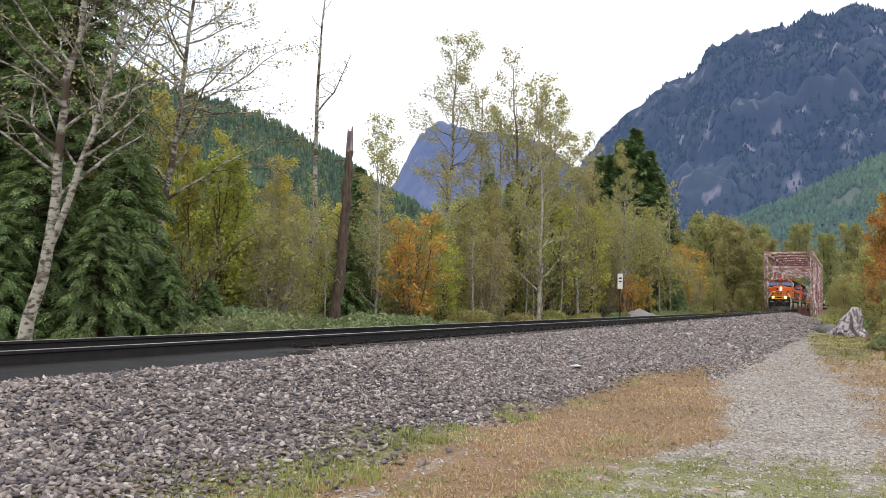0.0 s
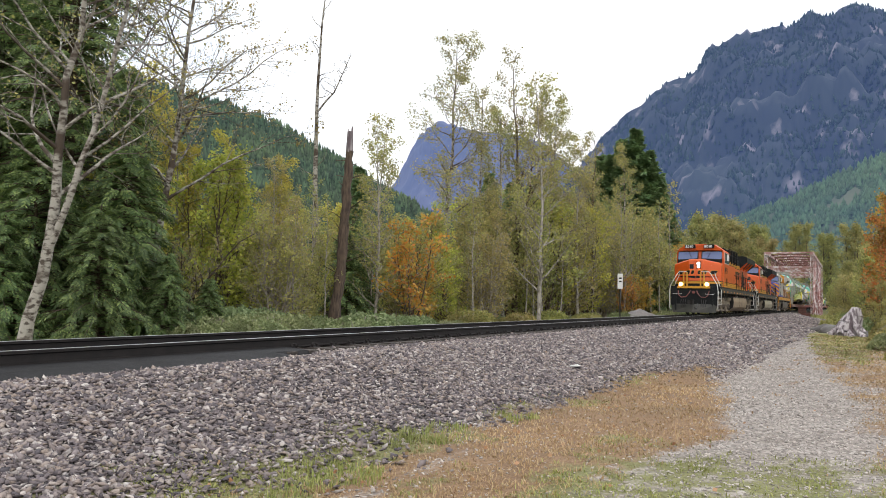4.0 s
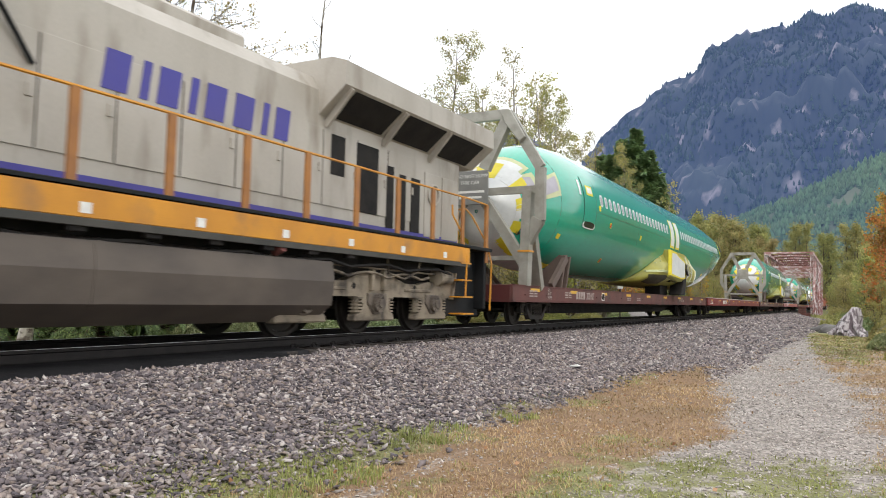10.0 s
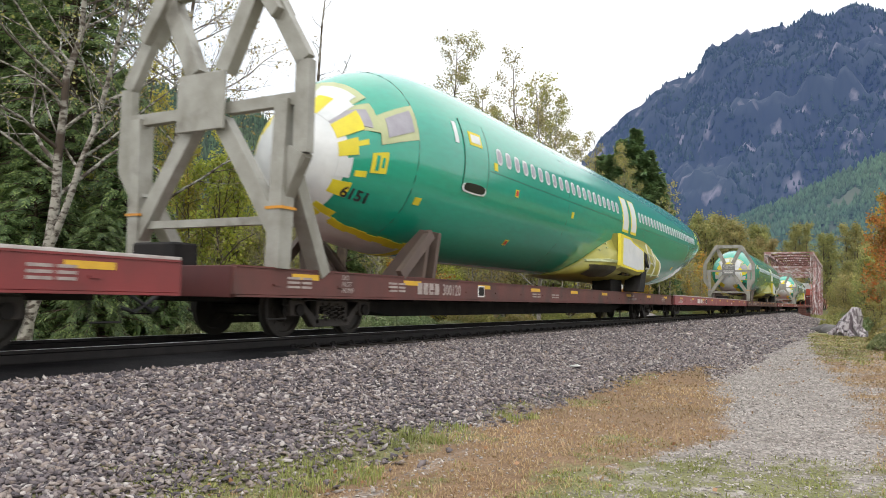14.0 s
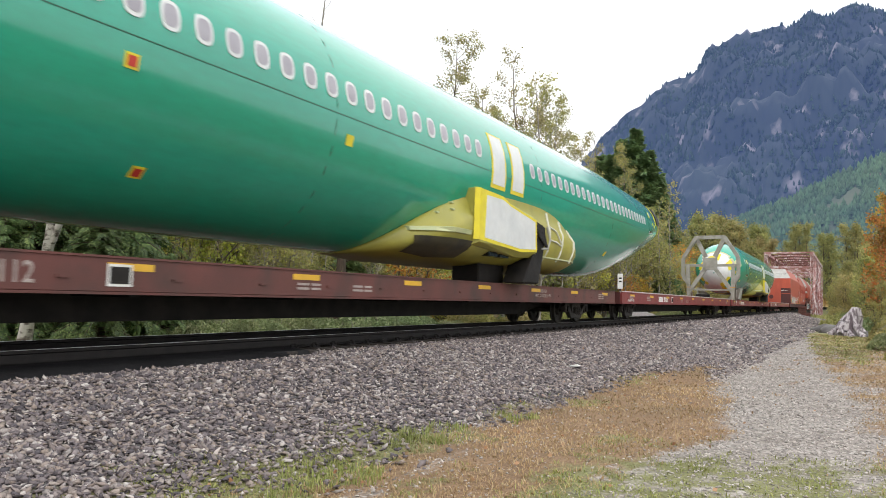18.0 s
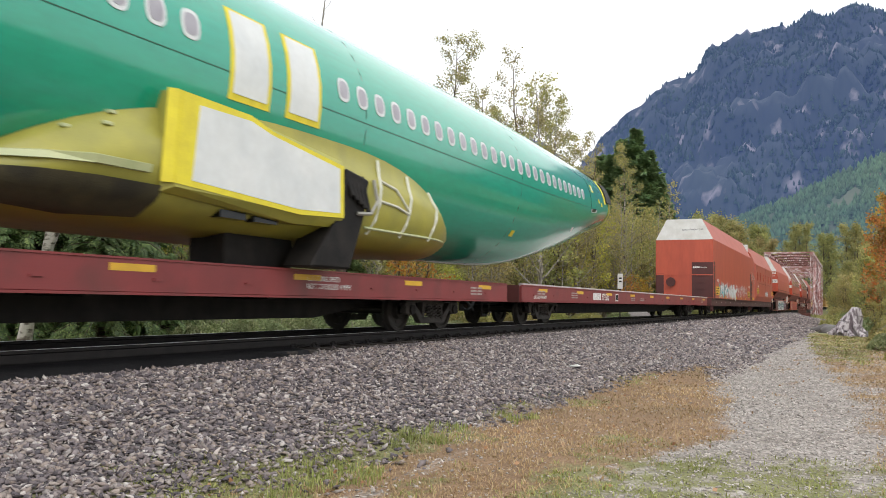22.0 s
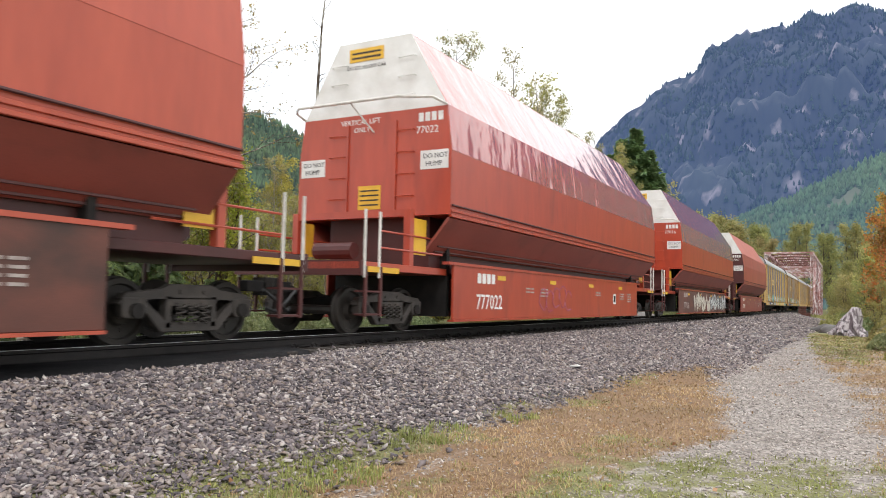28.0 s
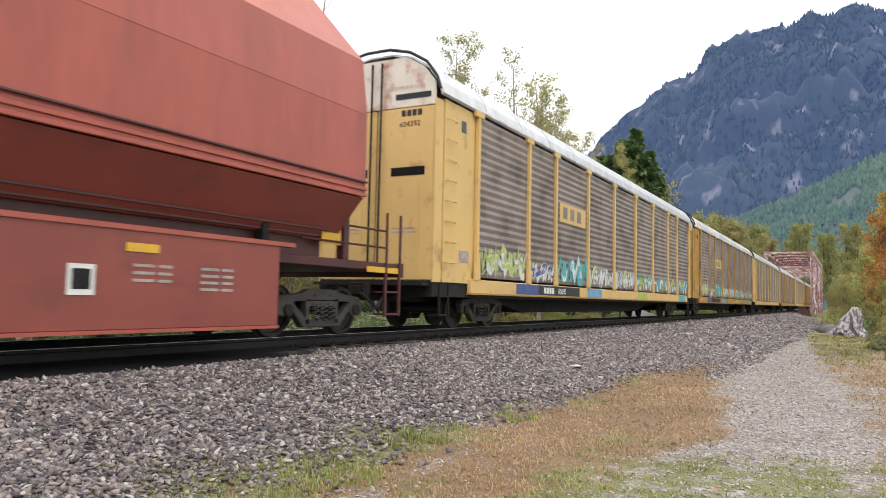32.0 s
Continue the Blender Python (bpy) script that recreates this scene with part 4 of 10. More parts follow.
def graffiti(parent, x, y0, y1, z0, z1, cols, seed, line="black", glyph=None):
    """Spray-painted forms: fat crossing strokes with sprayed outlines and fine flicks, no letters."""
    r = random.Random(seed)
    h = z1 - z0
    y, k = y0, 0
    outline = B()
    while y < y1 - 0.2:
        w = (glyph or h * 0.75) * r.uniform(0.7, 1.3)
        sl = r.uniform(0.05, 0.3) * h
        spot = lambda u, v: (y + w * u + sl * (v - 0.5), z0 + h * v)
        n = r.randint(4, 6)
        turn, big = r.uniform(0, 6.28), r.choice((-1, 1))
        if k % 2:
            # a curl that tightens inwards
            pts = [spot(0.5 + 0.48 * (1 - 0.13 * i) * math.cos(turn + big * 0.8 * i), min(max(0.5 + 0.48 * (1 - 0.13 * i) * math.sin(turn + big * 0.8 * i), 0), 1)) for i in range(n)]
        else:
            # a jagged spike across the height
            pts = [spot(-0.1 + 1.2 * i / (n - 1), (0.02 if (i + k) % 2 else 0.98) * r.uniform(0.75, 1.0) + (0.2 if (i + k) % 2 else 0.0) * r.uniform(0, 1)) for i in range(n)]
        fat = min(r.uniform(0.24, 0.36) * w, 0.42 * h)
        xo = x + 0.001 + 0.0016 * (k % 3)
        stroke(outline, xo, pts, fat * 1.28)
        part("graffiti_shape", stroke(B(), xo + 0.004, pts, fat), GRAF[cols[k % len(cols)]], parent)
        if r.uniform(0, 1) < 0.7:
            bar = [spot(r.uniform(-0.1, 0.3), r.uniform(0.3, 0.7)), spot(r.uniform(0.7, 1.1), r.uniform(0.3, 0.75))]
            part("graffiti_shape", stroke(B(), xo + 0.0055, bar, fat * 0.7), GRAF[cols[(k + 1) % len(cols)]], parent)
        p = [spot(r.uniform(0, 1), r.uniform(0, 1)) for _ in range(4)]
        stroke(outline, xo + 0.009, p, 0.022)
        y += w * r.uniform(0.5, 0.72)
        k += 1
    tagged(part("graffiti_outline", outline, GRAF[line], parent), kind="stuff")


def ladder(parent, x, y, z0, z1, w, mat, axis_="y", n=None, name="ladder"):
    """Grab-iron ladder on a side (rungs along y) or an end (rungs along x)."""
    bm = B()
    n = n or int((z1 - z0) / 0.4)
    for i in range(n):
        z = z0 + (i + 0.5) * (z1 - z0) / n
        if axis_ == "y":
            pipe(bm, [(x, y, z), (x + 0.07, y + 0.01, z), (x + 0.07, y + w - 0.01, z), (x, y + w, z)], 0.013, 5)
        else:
            pipe(bm, [(x, y, z), (x + 0.01, y - 0.07, z), (x + w - 0.01, y - 0.07, z), (x + w, y, z)], 0.013, 5)
    return part(name, bm, mat, parent)


def locomotive(style, number, label, lit):
    """A six-axle diesel; local y runs back from its front coupler."""
    L = thing("diesel_locomotive", label, "locomotive", "locomotives of the train")
    orange = style == "orange"
    or_m = M["orange"] if number == "8010" else M["orange_faded"]
    body, top = (or_m, M["loco_black"]) if orange else (M["loco_grey"], M["loco_grey"])
    nose_m = or_m if orange else M["blue"]
    rail_m = M["loco_black"] if orange else M["rail_orange"]
    sill_m = M["sill_grey"] if orange else M["amber"]
    stripe_m = M["loco_yellow"] if orange else M["blue"]
    grip_m = M["chrome"] if orange else M["amber"]
    dark = M["loco_black"]
    # frame
    # near-black, so its colour carries the deep shade below the walkway
    part("underframe", box(B(), -1.05, 1.05, 1.0, 21.4, 1.02, 1.52, 0.02), M["running_dark"], L)
    part("walkway", box(B(), -1.5, 1.5, 0.95, 21.75, 1.76, 1.84, 0.01), dark, L)
    for s in (-1, 1):
        part("side_sill", box(B(), s * 1.47 - 0.03, s * 1.47 + 0.03, 2.45, 20.6, 1.45, 1.80, 0.01), sill_m, L)
        if not orange:
            part("side_sill", box(B(), s * 1.475 - 0.03, s * 1.475 + 0.03, 2.45, 20.6, 1.36, 1.45, 0.005), M["sill_grey"], L, "dirty grey lower sill")
        for k in range(11):
            y = 3.2 + 1.62 * k
            m_ = M["amber"] if orange else M["white_clean"]
            part("reflector", box(B(), s * 1.502 - 0.004, s * 1.502 + 0.004, y, y + (0.42 if orange else 0.14), 1.5, 1.6 if orange else 1.62), m_, L)
        for k in range(9):
            y = 8.2 + 1.0 * k
            part("conduit_box", box(B(), s * 1.40 - 0.07, s * 1.40 + 0.07, y, y + 0.22, 1.30, 1.42, 0.01), M["running_dark"], L)
        bm = B()
        pts = [(s * 1.36, 2.6 + 0.6 * i, 1.22 + 0.05 * math.sin(i * 2.1)) for i in range(30)]
        pipe(bm, pts, 0.03, 5)
        part("air_pipe", bm, M["running_dark"], L)
    # nose, faceted in plan; its top falls towards the outer corners
    def facet(u, z, o=0.012, s=1):
        """A place on the front: u runs from the middle facet's edge (0) to the outer corner (1); below 0 it lies on the middle facet."""
        if u < 0:
            return (s * 0.45 * (1 + u), 1.66 + 0.058 * (z - 1.84) - o, z)
        return (s * (0.45 + 1.02 * u), 1.66 + 0.72 * u + (0.058 * (1 - u) + 0.012 * u) * (z - 1.84) - o * (1 - 0.4 * u), z)

    def nose_ring(zc, zo, zb, ins, lean):
        return [(-1.47 + ins, 3.3, zb), (-1.47 + ins, 2.38 + ins * 0.6 + 0.4 * lean, zo), (-0.45 + ins * 0.3, 1.66 + ins + lean, zc), (0.45 - ins * 0.3, 1.66 + ins + lean, zc), (1.47 - ins, 2.38 + ins * 0.6 + 0.4 * lean, zo), (1.47 - ins, 3.3, zb)]
    nose = part("nose", loft(B(), [nose_ring(1.84, 1.84, 1.84, 0, 0), nose_ring(3.54, 3.28, 3.36, 0, 0.10), nose_ring(3.61, 3.35, 3.42, 0.05, 0.12), nose_ring(3.63, 3.38, 3.44, 0.12, 0.16)]), nose_m, L)
    tr_ = nose_ring(3.642, 3.392, 3.452, 0.16, 0.18)
    part("nose_top", loft(B(), [[(x, y, z - 0.03) for x, y, z in tr_], tr_]), dark if orange else M["blue"], nose, "dull black anti-glare nose top" if orange else "")

    def ribbon(u0, u1, lo, hi, mat, name, o=0.012, sides=(-1, 1), n=8):
        """A band across the front between heights lo(u) and hi(u)."""
        for s in sides:
            us = [u0 + (u1 - u0) * i / n for i in range(n + 1)]
            us = [u for u in us if hi(u) - lo(u) > 0.01]
            if len(us) < 2:
                continue
            rings = []
            for u in us:
                f0, f1, f2, f3 = facet(u, lo(u), o, s), facet(u, hi(u), o, s), facet(u, hi(u), -0.03, s), facet(u, lo(u), -0.03, s)
                rings.append([f0, f1, f2, f3])
            part(name, loft(B(), rings), mat, nose)
    flat_ = lambda z: (lambda u: z)
    if orange:
        for z0, z1, mt in ((1.86, 2.03, dark), (2.03, 2.17, M["loco_yellow"]), (2.17, 2.21, dark)):
            ribbon(0.0, 1.0, flat_(z0), flat_(z1), mt, "nose_stripe", n=2)
            part("nose_stripe", box(B(), -0.45, 0.45, 1.66 + 0.058 * (z0 - 1.84) - 0.012, 1.72, z0, z1), mt, nose)
        for s in (-1, 1):
            part("stripe_edge", box(B(), min(s * 1.46, s * 1.473), max(s * 1.46, s * 1.473), 2.385, 3.12, 1.85, 2.21), dark, nose)
            for z0, z1 in ((1.86, 1.95), (1.965, 2.06), (2.075, 2.17)):
                part("side_stripe", box(B(), min(s * 1.46, s * 1.477), max(s * 1.46, s * 1.477), 2.39, 3.12, z0, z1), M["loco_yellow"], nose)
    else:
        # amber chevrons that rise to the middle of the nose and run on along its flanks
        for k in range(-1, 5):
            z = 3.03 - 0.44 * k
            clip_ = lambda q: min(max(q, 1.87), 3.30)
            top_ = lambda u: min(3.52 - 0.26 * max(u, 0.0), 3.52)
            ribbon(-0.9, 1.0, lambda u: min(max(z - 0.12 + 0.78 * (1 - u), 1.87), top_(u)), lambda u: min(max(z + 0.12 + 0.78 * (1 - u), 1.87), top_(u)), M["amber"], "nose_stripe", n=14)
            if 0 <= k < 3:
                e = 3.37 - 0.25 * k
                for s in (-1, 1):
                    part("nose_stripe", prism(B(), [(2.375, z - 0.11), (e - 0.08, z - 0.085), (e + 0.02, z + 0.10), (2.39, z + 0.12)], s * 1.465, s * 1.478, "x"), M["amber"], nose)
    # nose window, headlamps, grab irons
    if number == "8010":
        part("nose_window", box(B(), -0.40, -0.14, 1.715, 1.745, 2.98, 3.30, 0.03), M["glass_dark"], nose, "small rounded dark window")
    elif orange:
        q8 = [facet(u, z, 0.012) for u, z in ((0.08, 3.0), (0.34, 3.0), (0.38, 3.04), (0.38, 3.26), (0.34, 3.30), (0.08, 3.30), (0.04, 3.26), (0.04, 3.04))]
        part("nose_window", loft(B(), [q8, [(x, y + 0.04, z) for x, y, z in q8]]), M["glass_dark"], nose, "small rounded dark window")
    hl = part("headlight_housing", box(B(), 0.03, 0.31, 1.71, 1.78, 3.0, 3.46, 0.02), dark, nose)
    for z in (3.12, 3.33):
        part("headlamp", rod(B(), (0.17, 1.695, z), (0.17, 1.72, z), 0.088, 16), M["lamp"] if lit else M["glass"], hl, "round headlamp, lit" if lit else "round headlamp, unlit")
    for s in (-1, 1):
        dh = part("ditch_light_housing", box(B(), s * 0.80 - 0.14, s * 0.80 + 0.14, 0.92, 1.16, 1.82, 2.10, 0.015), M["loco_yellow"] if orange else dark, L)
        part("ditch_lamp", rod(B(), (s * 0.80, 0.90, 1.96), (s * 0.80, 0.93, 1.96), 0.10, 16), M["lamp"] if lit else M["glass"], dh, "round ditch lamp, lit" if lit else "round ditch lamp, unlit")
        for z in (3.18, 2.5):
            ends = [facet(0.1, z, -0.01, s), facet(0.1, z + 0.01, 0.08, s), facet(0.45, z + 0.01, 0.08, s), facet(0.45, z, -0.01, s)]
            part("grab_iron", pipe(B(), ends, 0.014, 5), nose_m, nose)
    if orange:
        # slanted dark emblem shapes across the nose, outlined in yellow
        for s in (-1, 1):
            for k in range(3):
                u0 = -0.78 + 0.56 * k
                for g, mt, o in ((0.02, M["loco_yellow"], 0.010), (0.0, dark, 0.014)):
                    ua, ub, z0, z1 = u0 - g, u0 + 0.48 + g, 2.64 - g, 2.88 + g
                    up_ = lambda u, ua=ua, z0=z0, z1=z1: min(z1, z0 + (u - ua) / 0.13 * (z1 - z0)) if s > 0 else min(z1, z0 + (ub - u) / 0.13 * (z1 - z0))
                    dn_ = lambda u, ub=ub, z0=z0, z1=z1: max(z0, z1 - (ub - u) / 0.13 * (z1 - z0)) if s > 0 else max(z0, z1 - (u - ua) / 0.13 * (z1 - z0))
                    ribbon(ua, ub, dn_, up_, mt, "emblem_shape", o, (s,), 16)
            ribbon(-0.95, 0.85, lambda u: 2.42 + 0.06 * u, lambda u: 2.52 - 0.02 * u, dark, "emblem_shape", 0.013, (s,), 6)
    if orange:
        for s in (-1, 1):
            a_, b_ = sorted((s * 0.06, s * 1.43))
            part("glare_panel", box(B(), a_, b_, 3.105, 3.14, 3.30, 3.67), dark, L, "dull black panel below the windshield")
    # cab
    def cab_ring(y, dz=0.0):
        sl = lambda z: y + max(0.0, z - 3.6) * dz
        return [(x, sl(z), z) for x, z in ((-1.5, 1.84), (1.5, 1.84), (1.5, 4.12), (1.44, 4.30), (0.95, 4.60), (0.3, 4.72), (-0.3, 4.72), (-0.95, 4.60), (-1.44, 4.30), (-1.5, 4.12))]
    cab = part("cab", loft(B(), [cab_ring(3.12, 0.32), cab_ring(5.78)]), or_m if orange else M["loco_grey"], L)
    brow = B()
    loft(brow, [[(-1.46, 3.14, 4.30), (1.46, 3.14, 4.30), (0.95, 3.10, 4.62), (-0.95, 3.10, 4.62)], [(-1.46, 3.75, 4.33), (1.46, 3.75, 4.33), (0.97, 3.75, 4.68), (-0.97, 3.75, 4.68)]])
    part("brow", brow, or_m if orange else M["white"], cab)
    for s in (-1, 1):
        x0, x1 = sorted((s * 0.10, s * 1.42))
        wr = lambda z, o: 3.12 + max(0.0, z - 3.6) * 0.32 - o
        fb = B()
        q = [(x0, 3.72), (x1 - 0.06, 3.64), (x1, 3.70), (x1 - 0.02, 4.18), (x1 - 0.1, 4.24), (x0, 4.24)] if s > 0 else [(x0 + 0.06, 3.64), (x1, 3.72), (x1, 4.24), (x0 + 0.1, 4.24), (x0 + 0.02, 4.18), (x0, 3.70)]
        loft(fb, [[(x, wr(z, 0.030), z) for x, z in q], [(x, wr(z, -0.03), z) for x, z in q]])
        fr = part("windshield_frame", fb, M["rubber"], cab)
        cxm, czm = sum(a for a, _ in q) / 6, sum(b for _, b in q) / 6
        q2 = [(cxm + (a - cxm) * 0.93, czm + (b - czm) * 0.86) for a, b in q]
        part("windshield", loft(B(), [[(x, wr(z, 0.036), z) for x, z in q2], [(x, wr(z, 0.02), z) for x, z in q2]]), M["glass"], fr, "windshield pane, sky reflection put into its blue-grey colour")
        bm = B()
        pipe(bm, [(s * 0.7, wr(4.26, 0.06), 4.26), (s * 0.62, wr(4.0, 0.07), 4.0), (s * 0.5, wr(3.8, 0.06), 3.8)], 0.012, 5)
        part("wiper", bm, M["rubber"], cab)
        bm = B()
        pipe(bm, [(s * 0.25, 3.05, 4.26), (s * 0.25, 2.98, 4.30), (s * 1.25, 2.98, 4.28), (s * 1.3, 3.08, 4.22)], 0.014, 5)
        part("grab_iron", bm, or_m if orange else M["loco_grey"], cab)
        nb = part("number_board", box(B(), s * 0.60 - 0.34, s * 0.60 + 0.34, 3.02, 3.12, 4.42, 4.66, 0.01), dark, cab, "black number board")
        words(number, 0.25, M["white_clean"], nb, front_text(s * 0.60 - 0.29, 3.017, 4.45), "number", squeeze=1.0, bold=0.006)
        # side windows and sun shade
        sx = s * 1.5
        side = 1 if s > 0 else -1
        part("window_frame", box(B(), min(sx, sx + side * 0.02), max(sx, sx + side * 0.02), 3.62, 5.55, 3.40, 4.16, 0.005), M["chrome"] if orange else M["loco_grey"], cab)
        for a, b in ((3.66, 4.18), (4.24, 4.86), (4.92, 5.5)):
            part("side_window", box(B(), min(sx + side * 0.018, sx + side * 0.028), max(sx + side * 0.018, sx + side * 0.028), a, b, 3.45, 4.11), M["glass_dark"], cab, "dark side window")
        part("mirror", box(B(), min(sx + side * 0.06, sx + side * 0.2), max(sx + side * 0.06, sx + side * 0.2), 4.16, 4.22, 3.62, 4.05, 0.01), M["white"], cab, "pale folding mirror")
        bm = B()
        prism(bm, [(sx, 4.20), (sx + side * (0.24 if number != "8010" else 0.10), 3.92 if number != "8010" else 4.17), (sx + side * (0.24 if number != "8010" else 0.10), 3.90 if number != "8010" else 4.15), (sx, 4.17)], 4.05, 5.6, "y")
        part("sun_shade", bm, M["shade_brown"] if number == "7620" else body, cab)
        if s > 0:
            words(number, 0.63, M["sign_ink"], cab, side_text(1.505, 3.68, 2.76), "number", squeeze=0.94, bold=0.004) if orange else words(number, 0.46, M["blue"], cab, side_text(1.505, 4.22, 2.80), "number", squeeze=0.98, bold=0.008)
        part("hatch", box(B(), min(sx, sx + side * 0.012), max(sx, sx + side * 0.012), 4.35, 4.75, 1.95, 2.45, 0.003), M["running_dark"], cab, "dark side hatch")
        bm = B()
        box(bm, min(sx, sx + side * 0.03), max(sx, sx + side * 0.03), 3.6, 5.7, 2.56, 2.585)
        part("drip_rail", bm, body, cab)
        # low stripes along the whole side: cab and hood
        if orange:
            part("stripe_edge", box(B(), min(sx, sx + side * 0.003), max(sx, sx + side * 0.003), 3.13, 5.78, 1.85, 2.21), dark, cab)
            for z0, z1 in ((1.86, 1.95), (1.965, 2.06), (2.075, 2.17)):
                part("side_stripe", box(B(), min(sx, sx + side * 0.006), max(sx, sx + side * 0.006), 3.13, 5.78, z0, z1), M["loco_yellow"], cab)
        else:
            part("side_stripe", box(B(), min(sx, sx + side * 0.006), max(sx, sx + side * 0.006), 3.13, 5.78, 1.85, 2.06), M["blue"], cab)
    if not orange:
        bars(cab, 1.505, 4.30, 3.26, [0.16, 0.16, 0.16, 0.16], 0.22, M["blue"], name="company_mark")
    # hood behind the cab: a wide part, then a narrow one with walkways
    wide = part("equipment_hood", loft(B(), [[(-1.40, y, 1.84), (1.40, y, 1.84), (1.40, y, 3.72), (-1.40, y, 3.72)] for y in (5.78, 9.7)]), body, L)
    upper = part("grid_box", loft(B(), [[(-1.28, y, 3.72), (1.28, y, 3.72), (1.28, y, 4.50), (1.1, y, 4.62), (-1.1, y, 4.62), (-1.28, y, 4.50)] for y in (5.80, 10.4)]), top, L)
    for s in (-1, 1):
        x0 = s * 1.29
        for k in range(3):
            y = 6.0 + 1.35 * k
            gr = part("grille", box(B(), min(x0, x0 + s * 0.02), max(x0, x0 + s * 0.02), y, y + 0.95, 3.86, 4.42, 0.005), M["glass_dark"] if orange else M["running_dark"], upper, "dark louvred opening")
            for j in range(6):
                part("louvre", box(B(), min(x0, x0 + s * 0.035), max(x0, x0 + s * 0.035), y + 0.06, y + 0.89, 3.90 + 0.085 * j, 3.93 + 0.085 * j), dark if orange else M["rail_orange"], gr)
        for k in range(4):
            y = 5.9 + 1.32 * k
            bm = B()
            prism(bm, [(s * 1.38, 3.55), (s * 1.52, 3.62), (s * 1.52, 4.5), (s * 1.38, 4.5)], y, y + 0.16, "y")
            part("roof_rail_post", bm, dark if orange else M["amber"], upper)
        bm = B()
        pipe(bm, [(s * 1.53, 5.9, 4.12), (s * 1.53, 10.0, 4.12)], 0.02, 6)
        pipe(bm, [(s * 1.45, 5.9, 4.55), (s * 1.45, 10.2, 4.55)], 0.02, 6)
        part("roof_rail", bm, dark if orange else M["amber"], upper)
        x1 = s * 1.40
        bands = [(1.86, 1.95, M["loco_yellow"]), (1.965, 2.06, M["loco_yellow"]), (2.075, 2.17, M["loco_yellow"]), (3.48, 3.55, M["loco_yellow"]), (3.565, 3.63, M["loco_yellow"]), (3.645, 3.71, M["loco_yellow"])] if orange else [(1.85, 2.06, M["blue"])]
        if orange:
            for z0, z1 in ((1.85, 2.21), (3.44, 3.72)):
                part("stripe_edge", box(B(), min(x1, x1 + s * 0.003), max(x1, x1 + s * 0.003), 5.78, 9.7, z0, z1), dark, wide)
        for z0, z1, mt in bands:
            part("side_stripe", box(B(), min(x1, x1 + s * 0.006), max(x1, x1 + s * 0.006), 5.78, 9.7, z0, z1), mt, wide)
        bm = B()
        box(bm, min(x1, x1 + s * 0.03), max(x1, x1 + s * 0.03), 6.2, 9.2, 2.50, 2.525)
        part("drip_rail", bm, body, wide)
    prof = [(-0.95, 1.84), (0.95, 1.84), (0.95, 4.12), (0.80, 4.36), (-0.80, 4.36), (-0.95, 4.12)]
    hood = part("engine_hood", loft(B(), [[(x, y, z) for x, z in prof] for y in (9.7, 21.05)]), body, L)
    if orange:
        cap = [(-0.956, 3.82), (0.956, 3.82), (0.956, 4.125), (0.804, 4.37), (-0.804, 4.37), (-0.956, 4.125)]
        part("hood_top", loft(B(), [[(x, y, z) for x, z in cap] for y in (9.72, 16.0)]), M["loco_black"], L)
    part("exhaust_housing", box(B(), -0.6, 0.6, 12.4, 14.6, 4.3, 4.66, 0.06), top, L)
    part("roof_hatch", box(B(), -0.7, 0.7, 10.5, 12.1, 4.3, 4.5, 0.04), top, L)
    part("horn", rod(B(), (0.2, 10.9, 4.62), (0.2, 11.35, 4.62), 0.06, 10, 0.1), top, L)
    for s in (-1, 1):
        x0 = s * 0.952
        bands = [(1.86, 1.95), (1.965, 2.06), (2.075, 2.17), (3.56, 3.635), (3.65, 3.725), (3.74, 3.82)] if orange else [(1.85, 2.0)]
        if orange:
            for z0, z1, ye_ in ((1.85, 2.21, 21.0), (3.52, 3.83, 16.0)):
                part("stripe_edge", box(B(), min(x0, x0 + s * 0.003), max(x0, x0 + s * 0.003), 9.7, ye_, z0, z1), dark, hood)
        for z0, z1 in bands:
            part("side_stripe", box(B(), min(x0, x0 + s * 0.006), max(x0, x0 + s * 0.006), 9.7, 21.0 if z0 < 3 else 16.0, z0, z1), stripe_m, hood)
        ndoor = 9
        part("door_gap", box(B(), min(x0, x0 + s * 0.003), max(x0, x0 + s * 0.003), 10.08, 18.1, 2.21, 3.49), M["running_dark"], hood)
        for k in range(ndoor):
            y = 10.1 + 1.0 * k
            if y > 18.6:
                break
            part("hood_door", box(B(), min(x0, x0 + s * 0.014), max(x0, x0 + s * 0.014), y, y + 0.975, 2.2, 3.5, 0.004), body, hood)
            part("door_latch", box(B(), min(x0, x0 + s * 0.035), max(x0, x0 + s * 0.035), y + 0.86, y + 0.92, 2.75, 2.9, 0.005), body, hood)
        for k, (ya, yb, za, zb) in enumerate(((16.3, 16.7, 2.75, 3.45), (17.05, 17.75, 2.2, 3.45), (18.05, 18.3, 2.0, 3.2), (18.5, 18.75, 2.0, 3.1), (18.95, 19.3, 2.0, 3.1))):
            part("vent", box(B(), min(x0, x0 + s * 0.02), max(x0, x0 + s * 0.02), ya, yb, za, zb, 0.004), M["running_dark"], hood, "dark screened vent")
        part("hood_door", box(B(), min(x0, x0 + s * 0.02), max(x0, x0 + s * 0.02), 19.5, 20.15, 1.95, 3.3, 0.005), body, hood)
        part("hood_door", box(B(), min(x0, x0 + s * 0.02), max(x0, x0 + s * 0.02), 20.25, 20.95, 1.95, 3.3, 0.005), body, hood)
        bm = B()
        n_ = 18
